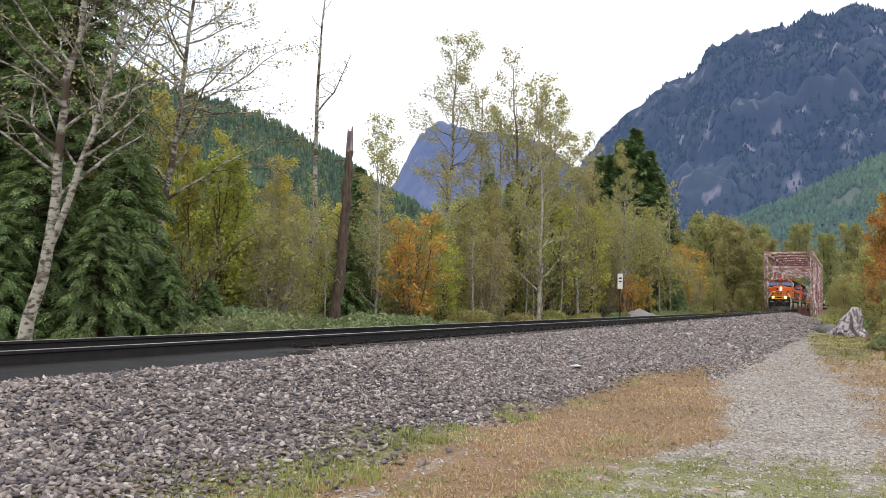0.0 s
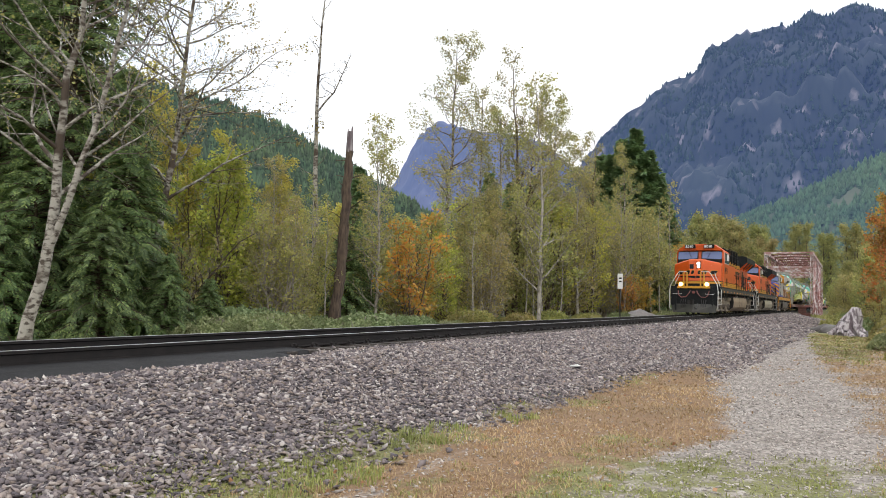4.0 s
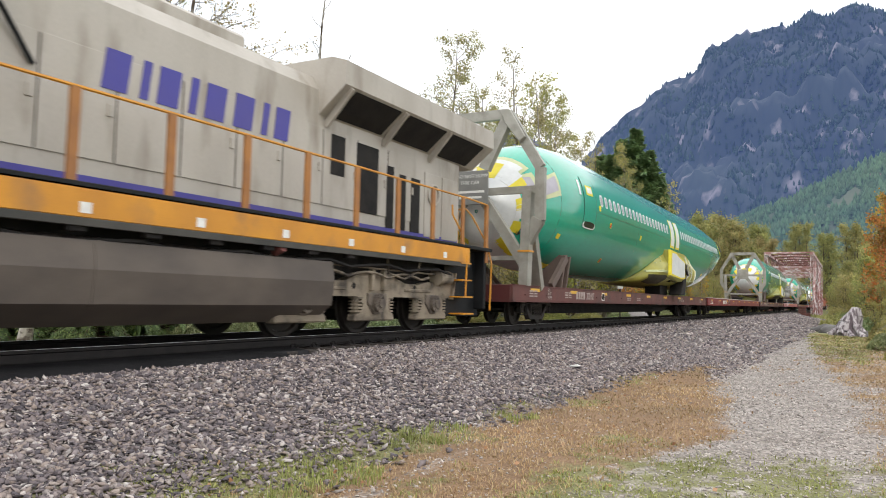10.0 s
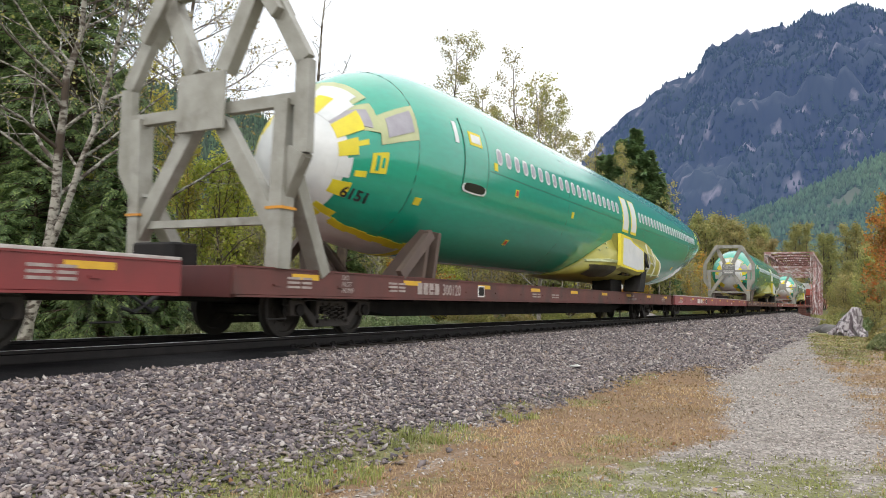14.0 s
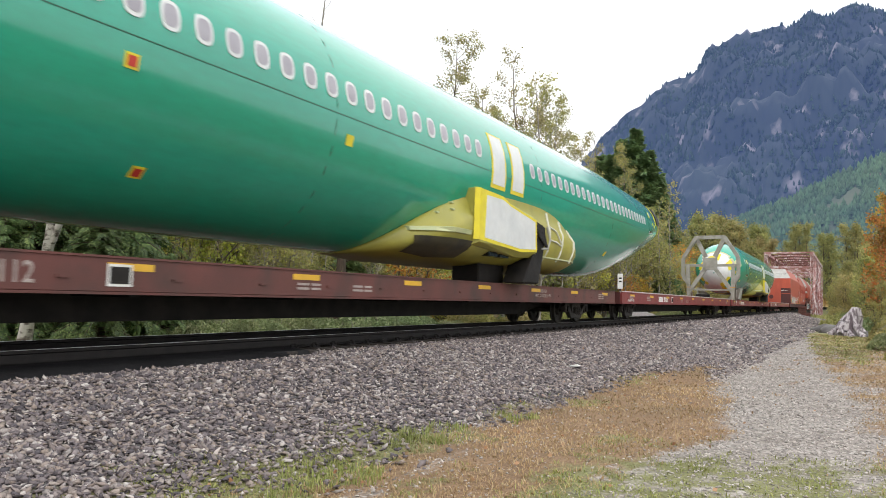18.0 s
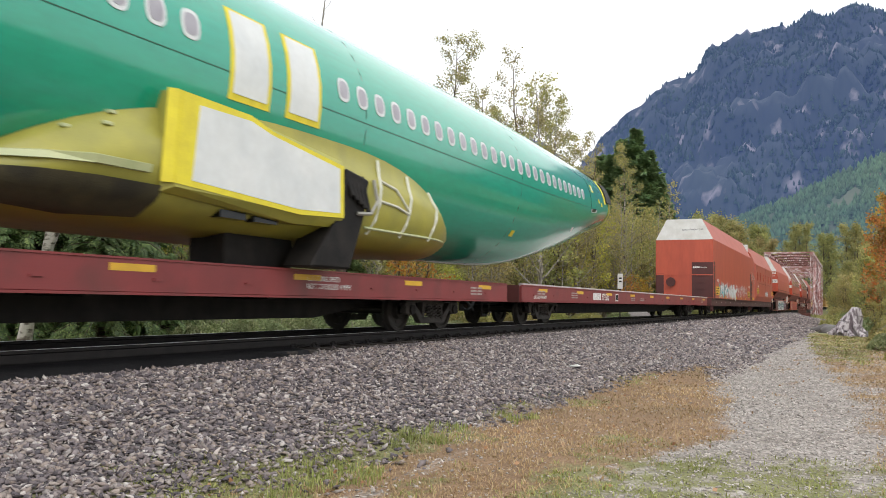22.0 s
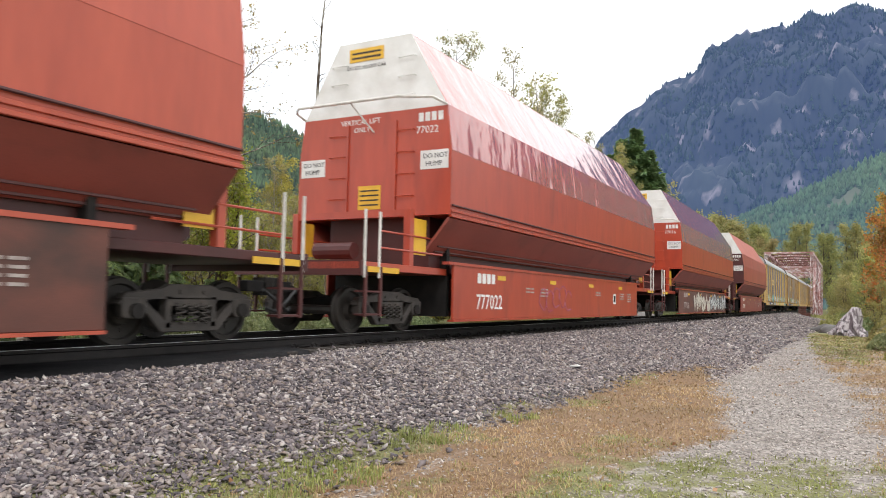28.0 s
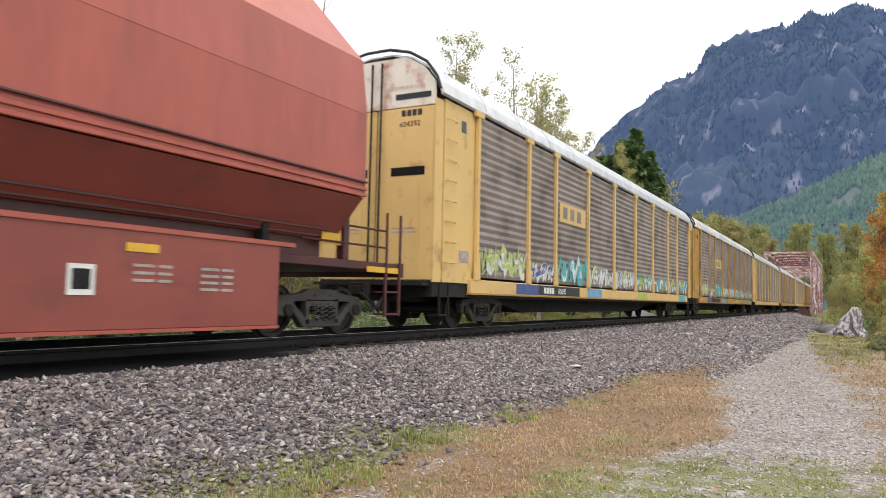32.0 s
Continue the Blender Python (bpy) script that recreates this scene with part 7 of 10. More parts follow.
            for _ in range(2):
                p = [(y + r.uniform(-0.28, 0.28), r.uniform(1.25, 2.2)) for _ in range(4)]
                part("graffiti_line", stroke(B(), w + 0.003, p, 0.03), GRAF["white"], C)
        for y in np.arange(A + 2.2, Z - 2, 2.6):
            part("reflector", box(B(), w + 0.002, w + 0.008, y, y + 0.4, 1.12, 1.26), M["sign_yellow"], C)
    else:
        def ring(y, hw, skirt, kink):
            return [(-1.58, y, 1.08), (1.58, y, 1.08), (hw, y, skirt), (hw, y, kink), (1.0, y, 5.72), (-1.0, y, 5.72), (-hw, y, kink), (-hw, y, skirt)]
        wall = part("body", loft(B(), [ring(A, 1.62, 1.1, 4.9), ring(A + 0.4, 1.62, 1.1, 4.85), ring(A + 2.7, 1.63, 1.12, 4.30), ring(A + 3.1, 1.74, 1.5, 4.22), ring(Z, 1.74, 1.5, 4.22)]), M["cov_red"], C)
        for s in (-1, 1):
            bm = B()
            p4 = lambda y, h, k: [(s * (h + 0.005), y, k), (s * 1.0, y, 5.73), (s * 0.96, y, 5.70), (s * (h - 0.04), y, k - 0.02)]
            loft(bm, [p4(A, 1.62, 4.9), p4(A + 0.4, 1.62, 4.85), p4(A + 2.7, 1.63, 4.30), p4(A + 3.1, 1.74, 4.22), p4(Z, 1.74, 4.22)])
            part("roof_slope", bm, M["cov_roof"], C)
        part("white_end", box(B(), -0.9, 1.40, A - 0.012, A + 0.02, 5.05, 5.70), M["white"], C, "white painted upper end")
        for k in range(6):
            y = A + 3.9 + 2.35 * k
            wi = part("window_recess", box(B(), 1.735, 1.746, y, y + 0.55, 2.85, 3.62), M["window_red"], C, "dark recessed window with red frame")
            for a, b, c, d in ((0, 0.05, 0, 0.77), (0.5, 0.55, 0, 0.77), (0, 0.55, 0.71, 0.77), (0, 0.55, 0, 0.05), (0.32, 0.40, 0.05, 0.71)):
                part("window_frame", box(B(), 1.740, 1.765, y + a, y + b, 2.85 + c, 2.85 + d), M["cov_red"], wi)
        part("seam", box(B(), 1.735, 1.742, A + 3.6, Z - 0.05, 2.66, 2.68), M["cov_dark"], C)
        part("seam", box(B(), 1.735, 1.743, A + 11.0, A + 11.03, 1.5, 4.3), M["cov_dark"], C)
        words("W 516", 0.24, M["white_clean"], C, side_text(1.742, A + 4.2, 2.3), "number")
        C2 = part("warning_board", box(B(), 1.742, 1.750, A + 3.7, A + 5.1, 1.72, 2.18), M["sign_yellow"], C, "yellow warning board")
        for i, t in enumerate(("THIS CAR EXCEEDS", "WIDTH AND HEIGHT", "NO RUNNING BOARDS")):
            words(t, 0.115, M["sign_ink"], C2, side_text(1.752, A + 3.8, 2.04 - 0.14 * i), "lettering", 0.001)
        part("warning_board", box(B(), 1.742, 1.750, Z - 1.2, Z - 0.2, 1.72, 2.1), M["sign_yellow"], C, "yellow warning board")
        r = random.Random(9)
        for k in range(9):
            c = (A + 0.7 + 0.3 * k, 3.25 - 0.07 * k + r.uniform(-0.1, 0.1))
            p = [(c[0] + 0.2 * math.cos(a) * r.uniform(0.3, 1), c[1] + 0.28 * math.sin(a)) for a in np.arange(0.4, 5.8, 0.6)]
            part("graffiti_line", stroke(B(), 1.634, p, 0.028), GRAF["white"], C)
        graffiti(C, 1.741, A + 10.8, A + 13.2, 1.55, 2.0, ["white", "pink"], 12, "white", 0.3)
        nic = part("ladder_recess", box(B(), 1.61, 1.63, A + 0.15, A + 0.95, 1.15, 2.7), M["cov_dark"], C, "dark recess with grab irons")
        ladder(nic, 1.625, A + 0.25, 1.2, 2.7, 0.6, M["cov_red"], n=4)
        ladder(C, 0.8, A - 0.01, 1.3, 3.6, 0.5, M["cov_dark"], "x", 5)
        part("reflector", box(B(), 1.632, 1.640, A + 1.1, A + 2.0, 1.15, 1.36), M["sign_yellow"], C)
    for s in (-1, 1):
        part("sill_flange", box(B(), s * 1.6 - 0.09, s * 1.6 + 0.07, A - 0.1, Z, 1.03, 1.07), M["cov_dark"], C)
    for k in range(9):
        bars(C, 1.602, A + 1.5 + 2.0 * k, 0.8, [0.3 if k % 2 else 0.18], 0.07, M["marking_grey"])
    for y in (A + 0.0, Z - 0.55):
        stp = part("sill_step", box(B(), 1.5, 1.6, y, y + 0.5, 0.30, 0.33), M["cov_dark"], C)
        part("sill_step", box(B(), 1.5, 1.6, y, y + 0.04, 0.3, 1.05), M["cov_dark"], C)
        part("sill_step", box(B(), 1.5, 1.6, y + 0.46, y + 0.5, 0.3, 1.05), M["cov_dark"], C)
        part("sill_step", box(B(), 1.5, 1.6, y, y + 0.5, 0.62, 0.65), M["cov_dark"], C)
    for y in (A + 2.2, Z - 2.4):
        freight_truck(C, y)
    coupler(C, 0.0, -1)
    coupler(C, L, 1)
    TRAIN.append((C, start_y))
    return C


def well_car(number, style, start_y):
    """Low-slung car with a tall faceted cover; style sets paint, gloss and graffiti."""
    paint = {"a": M["cov_red"], "b": M["cov_red2"], "c": M["cov_red2"], "d": M["cov_dark"]}[style]
    side_m = {"a": M["cov_red"], "b": M["cov_red2"], "c": M["cov_red2"], "d": M["cov_brick"]}[style]
    roof = {"a": M["cov_roof"], "b": M["roof_gloss"], "c": M["roof_gloss"], "d": M["cov_roof"]}[style]
    C = thing("well_cover_car", "red low-slung rail car, tall faceted cover, white upper end", "covered car", "covered cars of the train")
    L, A, Z = 22.95, 3.05, 20.3
    W, K, T = 1.9, 1.78, 0.9  # half widths at the wall, the kink and the top
    # cover
    cover = part("cover", loft(B(), [[(-W, y, 2.32), (W, y, 2.32), (W, y, 3.6), (K, y, 4.5), (-K, y, 4.5), (-W, y, 3.6)] for y in (A, Z)]), side_m, C)
    for s in (-1, 1):
        bm = B()
        q = lambda y, k: [(s * (W + 0.005), y, 3.6), (s * (K + 0.005), y, 4.52), (s * (K - 0.04), y, 4.52), (s * (W - 0.05), y, 3.6)]
        loft(bm, [q(A, 0), q(Z, 0)])
        part("cover_facet", bm, roof if style in "bc" else side_m, C)
        bm = B()
        loft(bm, [[(s * (K + 0.005), A, 4.52), (s * T, A, 6.08), (s * (T - 0.04), A, 6.04), (s * (K - 0.05), A, 4.52)], [(s * (K + 0.005), Z, 4.52), (s * T, Z - 1.35, 6.08), (s * (T - 0.04), Z - 1.35, 6.04), (s * (K - 0.05), Z, 4.52)]])
        part("roof_slope", bm, roof, C)
        # lip and belly
        for z, o in ((2.30, 0.03), (2.40, 0.02)):
            part("cover_lip", box(B(), s * W - 0.03, s * W + 0.03, A - 0.02, Z + 0.02, z - 0.035, z + 0.02, 0.008), side_m, C)
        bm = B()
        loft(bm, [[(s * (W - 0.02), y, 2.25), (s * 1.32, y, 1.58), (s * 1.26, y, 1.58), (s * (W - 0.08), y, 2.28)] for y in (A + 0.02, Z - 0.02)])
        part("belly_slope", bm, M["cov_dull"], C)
        part("lip_pipe", pipe(B(), [(s * (W + 0.03), A, 2.50), (s * (W + 0.03), Z, 2.50)], 0.022, 6), M["cov_dark"], C)
        for z in (1.62, 1.72):
            x = 1.32 + (z - 1.58) * 0.84
            part("belly_rib", box(B(), s * x - 0.02, s * x + 0.03, A + 0.3, Z - 0.3, z - 0.015, z + 0.015), M["cov_dark"], C)
    part("roof", loft(B(), [[(-T, A, 6.04), (T, A, 6.04), (T, A, 6.09), (-T, A, 6.09)], [(-T, Z - 1.35, 6.04), (T, Z - 1.35, 6.04), (T, Z - 1.35, 6.09), (-T, Z - 1.35, 6.09)]]), roof, C)
    part("rear_hip", loft(B(), [[(-K, Z, 4.51), (K, Z, 4.51), (K - 0.08, Z - 0.05, 4.48), (-K + 0.08, Z - 0.05, 4.48)], [(-T, Z - 1.35, 6.085), (T, Z - 1.35, 6.085), (T - 0.04, Z - 1.45, 6.03), (-T + 0.04, Z - 1.45, 6.03)]]), roof, C)
    part("inner_hold", box(B(), -1.25, 1.25, A + 0.3, Z - 0.3, 1.2, 2.4), M["cov_dark"], C)
    # ends
    end = part("end_wall", prism(B(), [(-W, 2.32), (W, 2.32), (W, 3.6), (K, 4.5), (-K, 4.5), (-W, 3.6)], A - 0.03, A + 0.01, "y"), paint, C)
    top = part("white_end", prism(B(), [(-K, 4.5), (K, 4.5), (T, 6.09), (-T, 6.09)], A - 0.03, A + 0.01, "y"), M["white"], C, "white painted upper end")
    part("placard", box(B(), -0.62, 0.25, A - 0.045, A - 0.03, 5.66, 5.94), M["sign_yellow"], top, "yellow warning placard")
    bm = B()
    for k in range(2):
        box(bm, -0.55, 0.18, A - 0.049, A - 0.046, 5.72 + 0.1 * k, 5.76 + 0.1 * k)
    part("placard_line", bm, M["sign_ink"], top)
    words("EXCESS HEIGHT CAR", 0.105, M["sign_ink"], top, front_text(-0.68, A - 0.034, 5.50), "lettering")
    words("VERTICAL LIFT", 0.155, M["white_clean"], end, front_text(-0.80, A - 0.034, 4.30), "lettering")
    words("ONLY", 0.155, M["white_clean"], end, front_text(-0.46, A - 0.034, 4.13), "lettering")
    bars_m = M["white_clean"]
    bm = B()
    for k in range(4):
        box(bm, 1.14 + 0.15 * k, 1.25 + 0.15 * k, A - 0.036, A - 0.031, 4.22, 4.40)
    part("company_mark", bm, bars_m, end)
    words(number[1:], 0.21, M["white_clean"], end, front_text(1.08, A - 0.034, 3.98), "number")
    for x in (1.20, -1.84):
        sg = part("sign", box(B(), x, x + 0.64, A - 0.04, A - 0.03, 3.24, 3.62), M["white"], end, "white DO NOT HUMP sign")
        words("DO NOT", 0.14, M["sign_ink"], sg, front_text(x + 0.06, A - 0.043, 3.46), "lettering")
        words("HUMP", 0.14, M["sign_ink"], sg, front_text(x + 0.12, A - 0.043, 3.30), "lettering")
    yp = part("placard", box(B(), -0.30, 0.26, A - 0.04, A - 0.03, 2.48, 2.98), M["sign_yellow"], end, "yellow notice placard")
    bm = B()
    for k in range(4):
        box(bm, -0.25, 0.21, A - 0.044, A - 0.041, 2.56 + 0.1 * k, 2.59 + 0.1 * k)
    part("placard_line", bm, M["sign_ink"], yp)
    for s in (-1, 1):
        ladder(end, s * 0.85 - 0.2, A - 0.03, 2.5, 4.3, 0.4, paint, "x", 4)
        ladder(top, s * 0.85 - 0.2, A - 0.03, 4.6, 5.8, 0.4, M["white"], "x", 3)
        bm = B()
        box(bm, s * 0.60 - 0.03, s * 0.60 + 0.03, A - 0.07, A - 0.02, 2.4, 4.3)
        part("end_rib", bm, paint, end)
    bm = B()
    pipe(bm, [(-1.76, A - 0.05, 4.52), (-1.8, A - 0.3, 4.62), (-1.6, A - 0.5, 4.66), (0.9, A - 0.5, 4.66), (1.6, A - 0.3, 4.62), (1.78, A - 0.02, 4.52)], 0.03, 6)
    pipe(bm, [(-0.25, A - 0.5, 4.66), (0.05, A - 0.03, 4.1)], 0.02, 5)
    part("guard_bar", bm, M["chrome"] if style in "bc" else M["white"], end)
    # low side girders
    for s in (-1, 1):
        part("side_girder", prism(B(), [(3.75, 0.24), (18.65, 0.24), (18.65, 1.38), (3.75, 1.38)], s * 1.6 - 0.04, s * 1.6 + 0.02, "x", 0.01), {"a": M["cov_dirty"], "b": side_m, "c": M["cov_dirty"], "d": M["cov_dull"]}[style], C)
        part("girder_flange", box(B(), s * 1.6 - 0.12, s * 1.6 + 0.045, 3.75, 18.65, 0.20, 0.24), side_m, C)
        part("girder_flange", box(B(), s * 1.6 - 0.12, s * 1.6 + 0.045, 3.5, 18.95, 1.36, 1.42), side_m, C)
    part("well_floor", box(B(), -1.4, 1.4, 3.9, 18.5, 0.3, 0.42), M["cov_dark"], C)
    for y0, y1 in ((3.8, 3.92), (18.5, 18.62)):
        part("well_end", box(B(), -1.42, 1.42, y0, y1, 0.3, 2.3), M["running_dark"], C)
    # end platforms over the trucks
    for fr, (y0, y1) in ((1, (0.7, 3.8)), (-1, (18.6, 22.25))):
        part("end_platform", box(B(), -1.42, 1.42, y0, y1, 1.14, 1.28, 0.01), paint if style != "a" else M["cov_dark"], C)
        part("platform_edge", box(B(), -1.45, 1.45, (y0 if fr > 0 else y1 - 0.08), (y0 + 0.08 if fr > 0 else y1), 1.04, 1.3), M["cov_dark"], C)
        part("reflector", box(B(), 1.455, 1.462, (y0 + 0.2 if fr > 0 else y1 - 1.2), (y0 + 1.2 if fr > 0 else y1 - 0.2), 1.10, 1.2), M["sign_yellow"], C)
        ye = y0 if fr > 0 else y1
        for s in (-1, 1):
            for k in range(2):
                yy = ye + fr * (0.12 + 0.45 * k)
                bm = B()
                rod(bm, (s * 1.44, yy, 1.0), (s * 1.44, yy, 2.18), 0.026, 8)
                part("grab_rail", bm, M["chrome"] if style != "d" else M["cov_dark"], C)
            for zz in (0.35, 0.75):
                part("step", box(B(), s * 1.34 - 0.12, s * 1.34 + 0.12, ye + fr * 0.15 - 0.03 * (fr < 0) * 16, ye + fr * 0.15 + 0.48 * (fr > 0) + 0.0 * fr, zz, zz + 0.03) if fr > 0 else box(B(), s * 1.34 - 0.12, s * 1.34 + 0.12, ye - 0.63, ye - 0.15, zz, zz + 0.03), M["cov_dark"], C)
            part("step_hanger", box(B(), s * 1.45 - 0.02, s * 1.45 + 0.02, min(ye + fr * 0.12, ye + fr * 0.18), max(ye + fr * 0.12, ye + fr * 0.18), 0.33, 1.2), M["cov_dark"], C)
            part("step_hanger", box(B(), s * 1.45 - 0.02, s * 1.45 + 0.02, min(ye + fr * 0.58, ye + fr * 0.64), max(ye + fr * 0.58, ye + fr * 0.64), 0.33, 1.2), M["cov_dark"], C)
            bm = B()
            for z in (1.55, 1.85):
                pipe(bm, [(s * 1.42, ye + fr * 0.6, z), (s * 1.42, ye + fr * 2.9, z)], 0.02, 5)
            part("platform_rail", bm, paint, C)
            part("corner_post", box(B(), s * 1.36 - 0.07, s * 1.36 + 0.07, (A - 0.75 if fr > 0 else Z + 0.1), (A - 0.6 if fr > 0 else Z + 0.25), 1.28, 2.36), paint, C)
            part("notice_plate", box(B(), s * 1.40 - 0.01, s * 1.40 + 0.01, (A - 0.58 if fr > 0 else Z - 0.45), (A - 0.1 if fr > 0 else Z + 0.05), 1.5, 2.2), M["sign_yellow"], C, "yellow notice plate")
        yy = A - 0.72 if fr > 0 else Z + 0.12
        part("end_crossbeam", box(B(), -1.42, 1.42, yy, yy + 0.14, 2.22, 2.36), paint, C)
        bm = B()
        rod(bm, (-0.5, (y0 + y1) / 2 - 0.3 * fr, 1.55), (0.4, (y0 + y1) / 2 - 0.3 * fr, 1.55), 0.16, 12)
        part("air_reservoir", bm, M["cov_dark"], C)
    for y in (2.25, L - 2.6):
        freight_truck(C, y)
    coupler(C, 0.0, -1)
    coupler(C, L, 1)
    # lettering and paint on the girders
    x = 1.625
    if style != "a":
        fade = M["white_clean"] if style != "c" else M["marking_grey"]
        bm = B()
        for k in range(4):
            box(bm, x, x + 0.003, 4.85 + 0.24 * k, 5.03 + 0.24 * k, 1.02, 1.24)
        part("company_mark", bm, fade, C)
        words(number, 0.46, fade, C, side_text(x, 4.80, 0.46), "number", bold=0.004)
    for y, n_ in ((7.6, 2), (8.6, 3), (13.4, 2), (16.2, 3), (17.2, 4)):
        bars(C, x, y, 0.95, [0.3, 0.2], 0.035, M["marking_grey"], n_, 0.05)
    for k in range(4):
        part("reflector", box(B(), x, x + 0.005, 5.9 + 3.4 * k, 6.35 + 3.4 * k, 1.12, 1.22), M["sign_yellow"], C)
    part("placard", box(B(), x, x + 0.006, 15.4, 15.72, 0.62, 0.95), M["white_clean"], C)
    part("placard_panel", box(B(), x + 0.006, x + 0.009, 15.45, 15.67, 0.68, 0.90), M["running_dark"], C)
    if style == "a":
        part("painted_panel", box(B(), x, x + 0.004, 6.2, 14.2, 0.27, 1.30), GRAF["white"], C, "white painted girder panel")
        graffiti(C, x + 0.004, 6.6, 14.0, 0.3, 1.2, ["grey", "white", "teal", "white"], 15, "black", 0.8)
        graffiti(C, x + 0.001, 14.6, 17.0, 0.5, 1.2, ["teal", "grey", "pink"], 16, "black", 0.45)
    if style == "b":
        r_ = random.Random(17)
        for k in range(5):
            c = (8.8 + 0.5 * k, 0.7 + r_.uniform(-0.1, 0.1))
            p = [(c[0] + 0.3 * math.cos(a), c[1] + 0.3 * math.sin(a * r_.uniform(0.9, 1.1))) for a in np.arange(0.3, 6.0, 0.6)]
            part("graffiti_line", stroke(B(), x + 0.003, p, 0.03), GRAF["pink"], C)
    if style == "c":
        graffiti(C, x + 0.001, 7.6, 12.0, 0.35, 1.22, ["cream"], 18, "brown", 1.25)
        graffiti(C, x + 0.001, 12.4, 18.4, 0.3, 1.28, ["white", "grey", "white"], 19, "black", 0.6)
    TRAIN.append((C, start_y))
    return C


def auto_rack(number, start_y, tone, seed, paint=True):
    C = thing("auto_rack_car", "enclosed auto rack car, yellow ends, dusty ribbed side panels", "auto rack", "auto racks of the train")
    L, A, Z = 28.0, 0.4, 27.5
    ye, yd = M["rack_yellow"], M["rack_deep"]
    part("underframe", box(B(), -1.42, 1.42, A, Z, 0.70, 1.06, 0.01), M["running_dark"], C)
    part("centre_sill", prism(B(), [(A, 0.6), (6, 0.55), (7.5, 0.32), (20.5, 0.32), (22, 0.55), (Z, 0.6), (Z, 0.8), (A, 0.8)], -0.4, 0.4, "x"), M["running_dark"], C)
    posts = [0.0, 3.0, 5.0, 7.95, 10.9, 13.85, 16.75, 19.7, 21.7, 24.7]
    y0 = 2.2
    r = random.Random(seed)
    for s in (-1, 1):
        sx = 1 if s > 0 else -1
        part("side_sill", box(B(), s * 1.48 - 0.05, s * 1.48 + 0.04, 1.9, 26.4, 0.80, 1.10, 0.01), ye if tone == 0 else yd, C)
        part("sill_flange", box(B(), s * 1.48 - 0.1, s * 1.48 + 0.06, 1.9, 26.4, 0.77, 0.80), yd, C)
        for i, (a, b) in enumerate(zip(posts, posts[1:])):
            n = 42
            prof = []
            for k in range(n + 1):
                z = 1.16 + (4.78 - 1.16) * k / n
                prof.append((s * (1.455 + (0.03 if k % 2 else 0.0) * (0 if k % 14 == 0 else 1)), z))
            bm = B()
            va = [bm.verts.new((x, y0 + a, z)) for x, z in prof]
            vb = [bm.verts.new((x, y0 + b, z)) for x, z in prof]
            for k in range(n):
                bm.faces.new((va[k], vb[k], vb[k + 1], va[k + 1]))
            vi = [bm.verts.new((s * 1.40, y0 + q, z)) for q, z in ((a, 1.16), (b, 1.16), (b, 4.78), (a, 4.78))]
            bm.faces.new(vi)
            bm.faces.new((va[0], vb[0], vi[1], vi[0]))
            bm.faces.new((va[-1], vb[-1], vi[2], vi[3]))
            part("side_panel", bm, M["rack_panel"], C)
        for i, p in enumerate(posts):
            bm = B()
            box(bm, s * 1.49 - 0.03, s * 1.49 + 0.05, y0 + p - 0.06, y0 + p + 0.06, 1.1, 4.86)
            box(bm, s * 1.50 - 0.03, s * 1.50 + 0.05, y0 + p - 0.22, y0 + p + 0.22, 4.72, 4.84)
            prism(bm, [(y0 + p - 0.13, 1.1), (y0 + p + 0.13, 1.1), (y0 + p + 0.07, 1.7), (y0 + p - 0.07, 1.7)], s * 1.5, s * 1.5 + sx * 0.055, "x")
            part("side_post", bm, ye if tone == 0 else yd, C)
        for k in range(30):
            if s > 0:
                part("roof_clip", box(B(), s * 1.5 - 0.03, s * 1.5 + 0.04, y0 + 0.15 + 0.84 * k, y0 + 0.65 + 0.84 * k, 4.87, 4.90), M["rack_roof"], C)
        # corner bays with ladders
        for a, b in ((0.75, y0), (y0 + 24.7, 27.15)):
            part("corner_panel", box(B(), s * 1.42 - 0.03, s * 1.42 + 0.03, a, b, 1.0, 4.80, 0.01), ye if tone == 0 else yd, C)
            ladder(C, s * 1.45 if s > 0 else s * 1.52, a + 0.06, 1.2, 4.6, 0.4, ye if tone == 0 else yd, n=8)
            part("corner_slot", box(B(), s * 1.452 - 0.004, s * 1.452 + 0.004, (a + b) / 2, (a + b) / 2 + 0.22, 4.25, 4.5), M["glass_dark"], C)
            part("tie_plate", box(B(), s * 1.455 - 0.004, s * 1.455 + 0.004, b - 0.75, b - 0.3, 1.45, 1.7), M["marking_grey"], C)
    # arched roof in sheets
    arch = [(1.54, 4.86), (1.46, 5.12), (1.22, 5.45), (0.8, 5.70), (0.3, 5.82), (-0.3, 5.82), (-0.8, 5.70), (-1.22, 5.45), (-1.46, 5.12), (-1.54, 4.86)]
    inner = [(x * 0.97, z - 0.04) for x, z in arch[::-1]]
    for k in range(13):
        a, b = A + 0.1 + (Z - A - 0.2) * k / 13, A + 0.1 + (Z - A - 0.2) * (k + 1) / 13 - 0.03
        part("roof_sheet", prism(B(), arch + inner, a, b, "y"), M["rack_roof"] if tone == 0 or k % 3 else M["rust_white"], C)
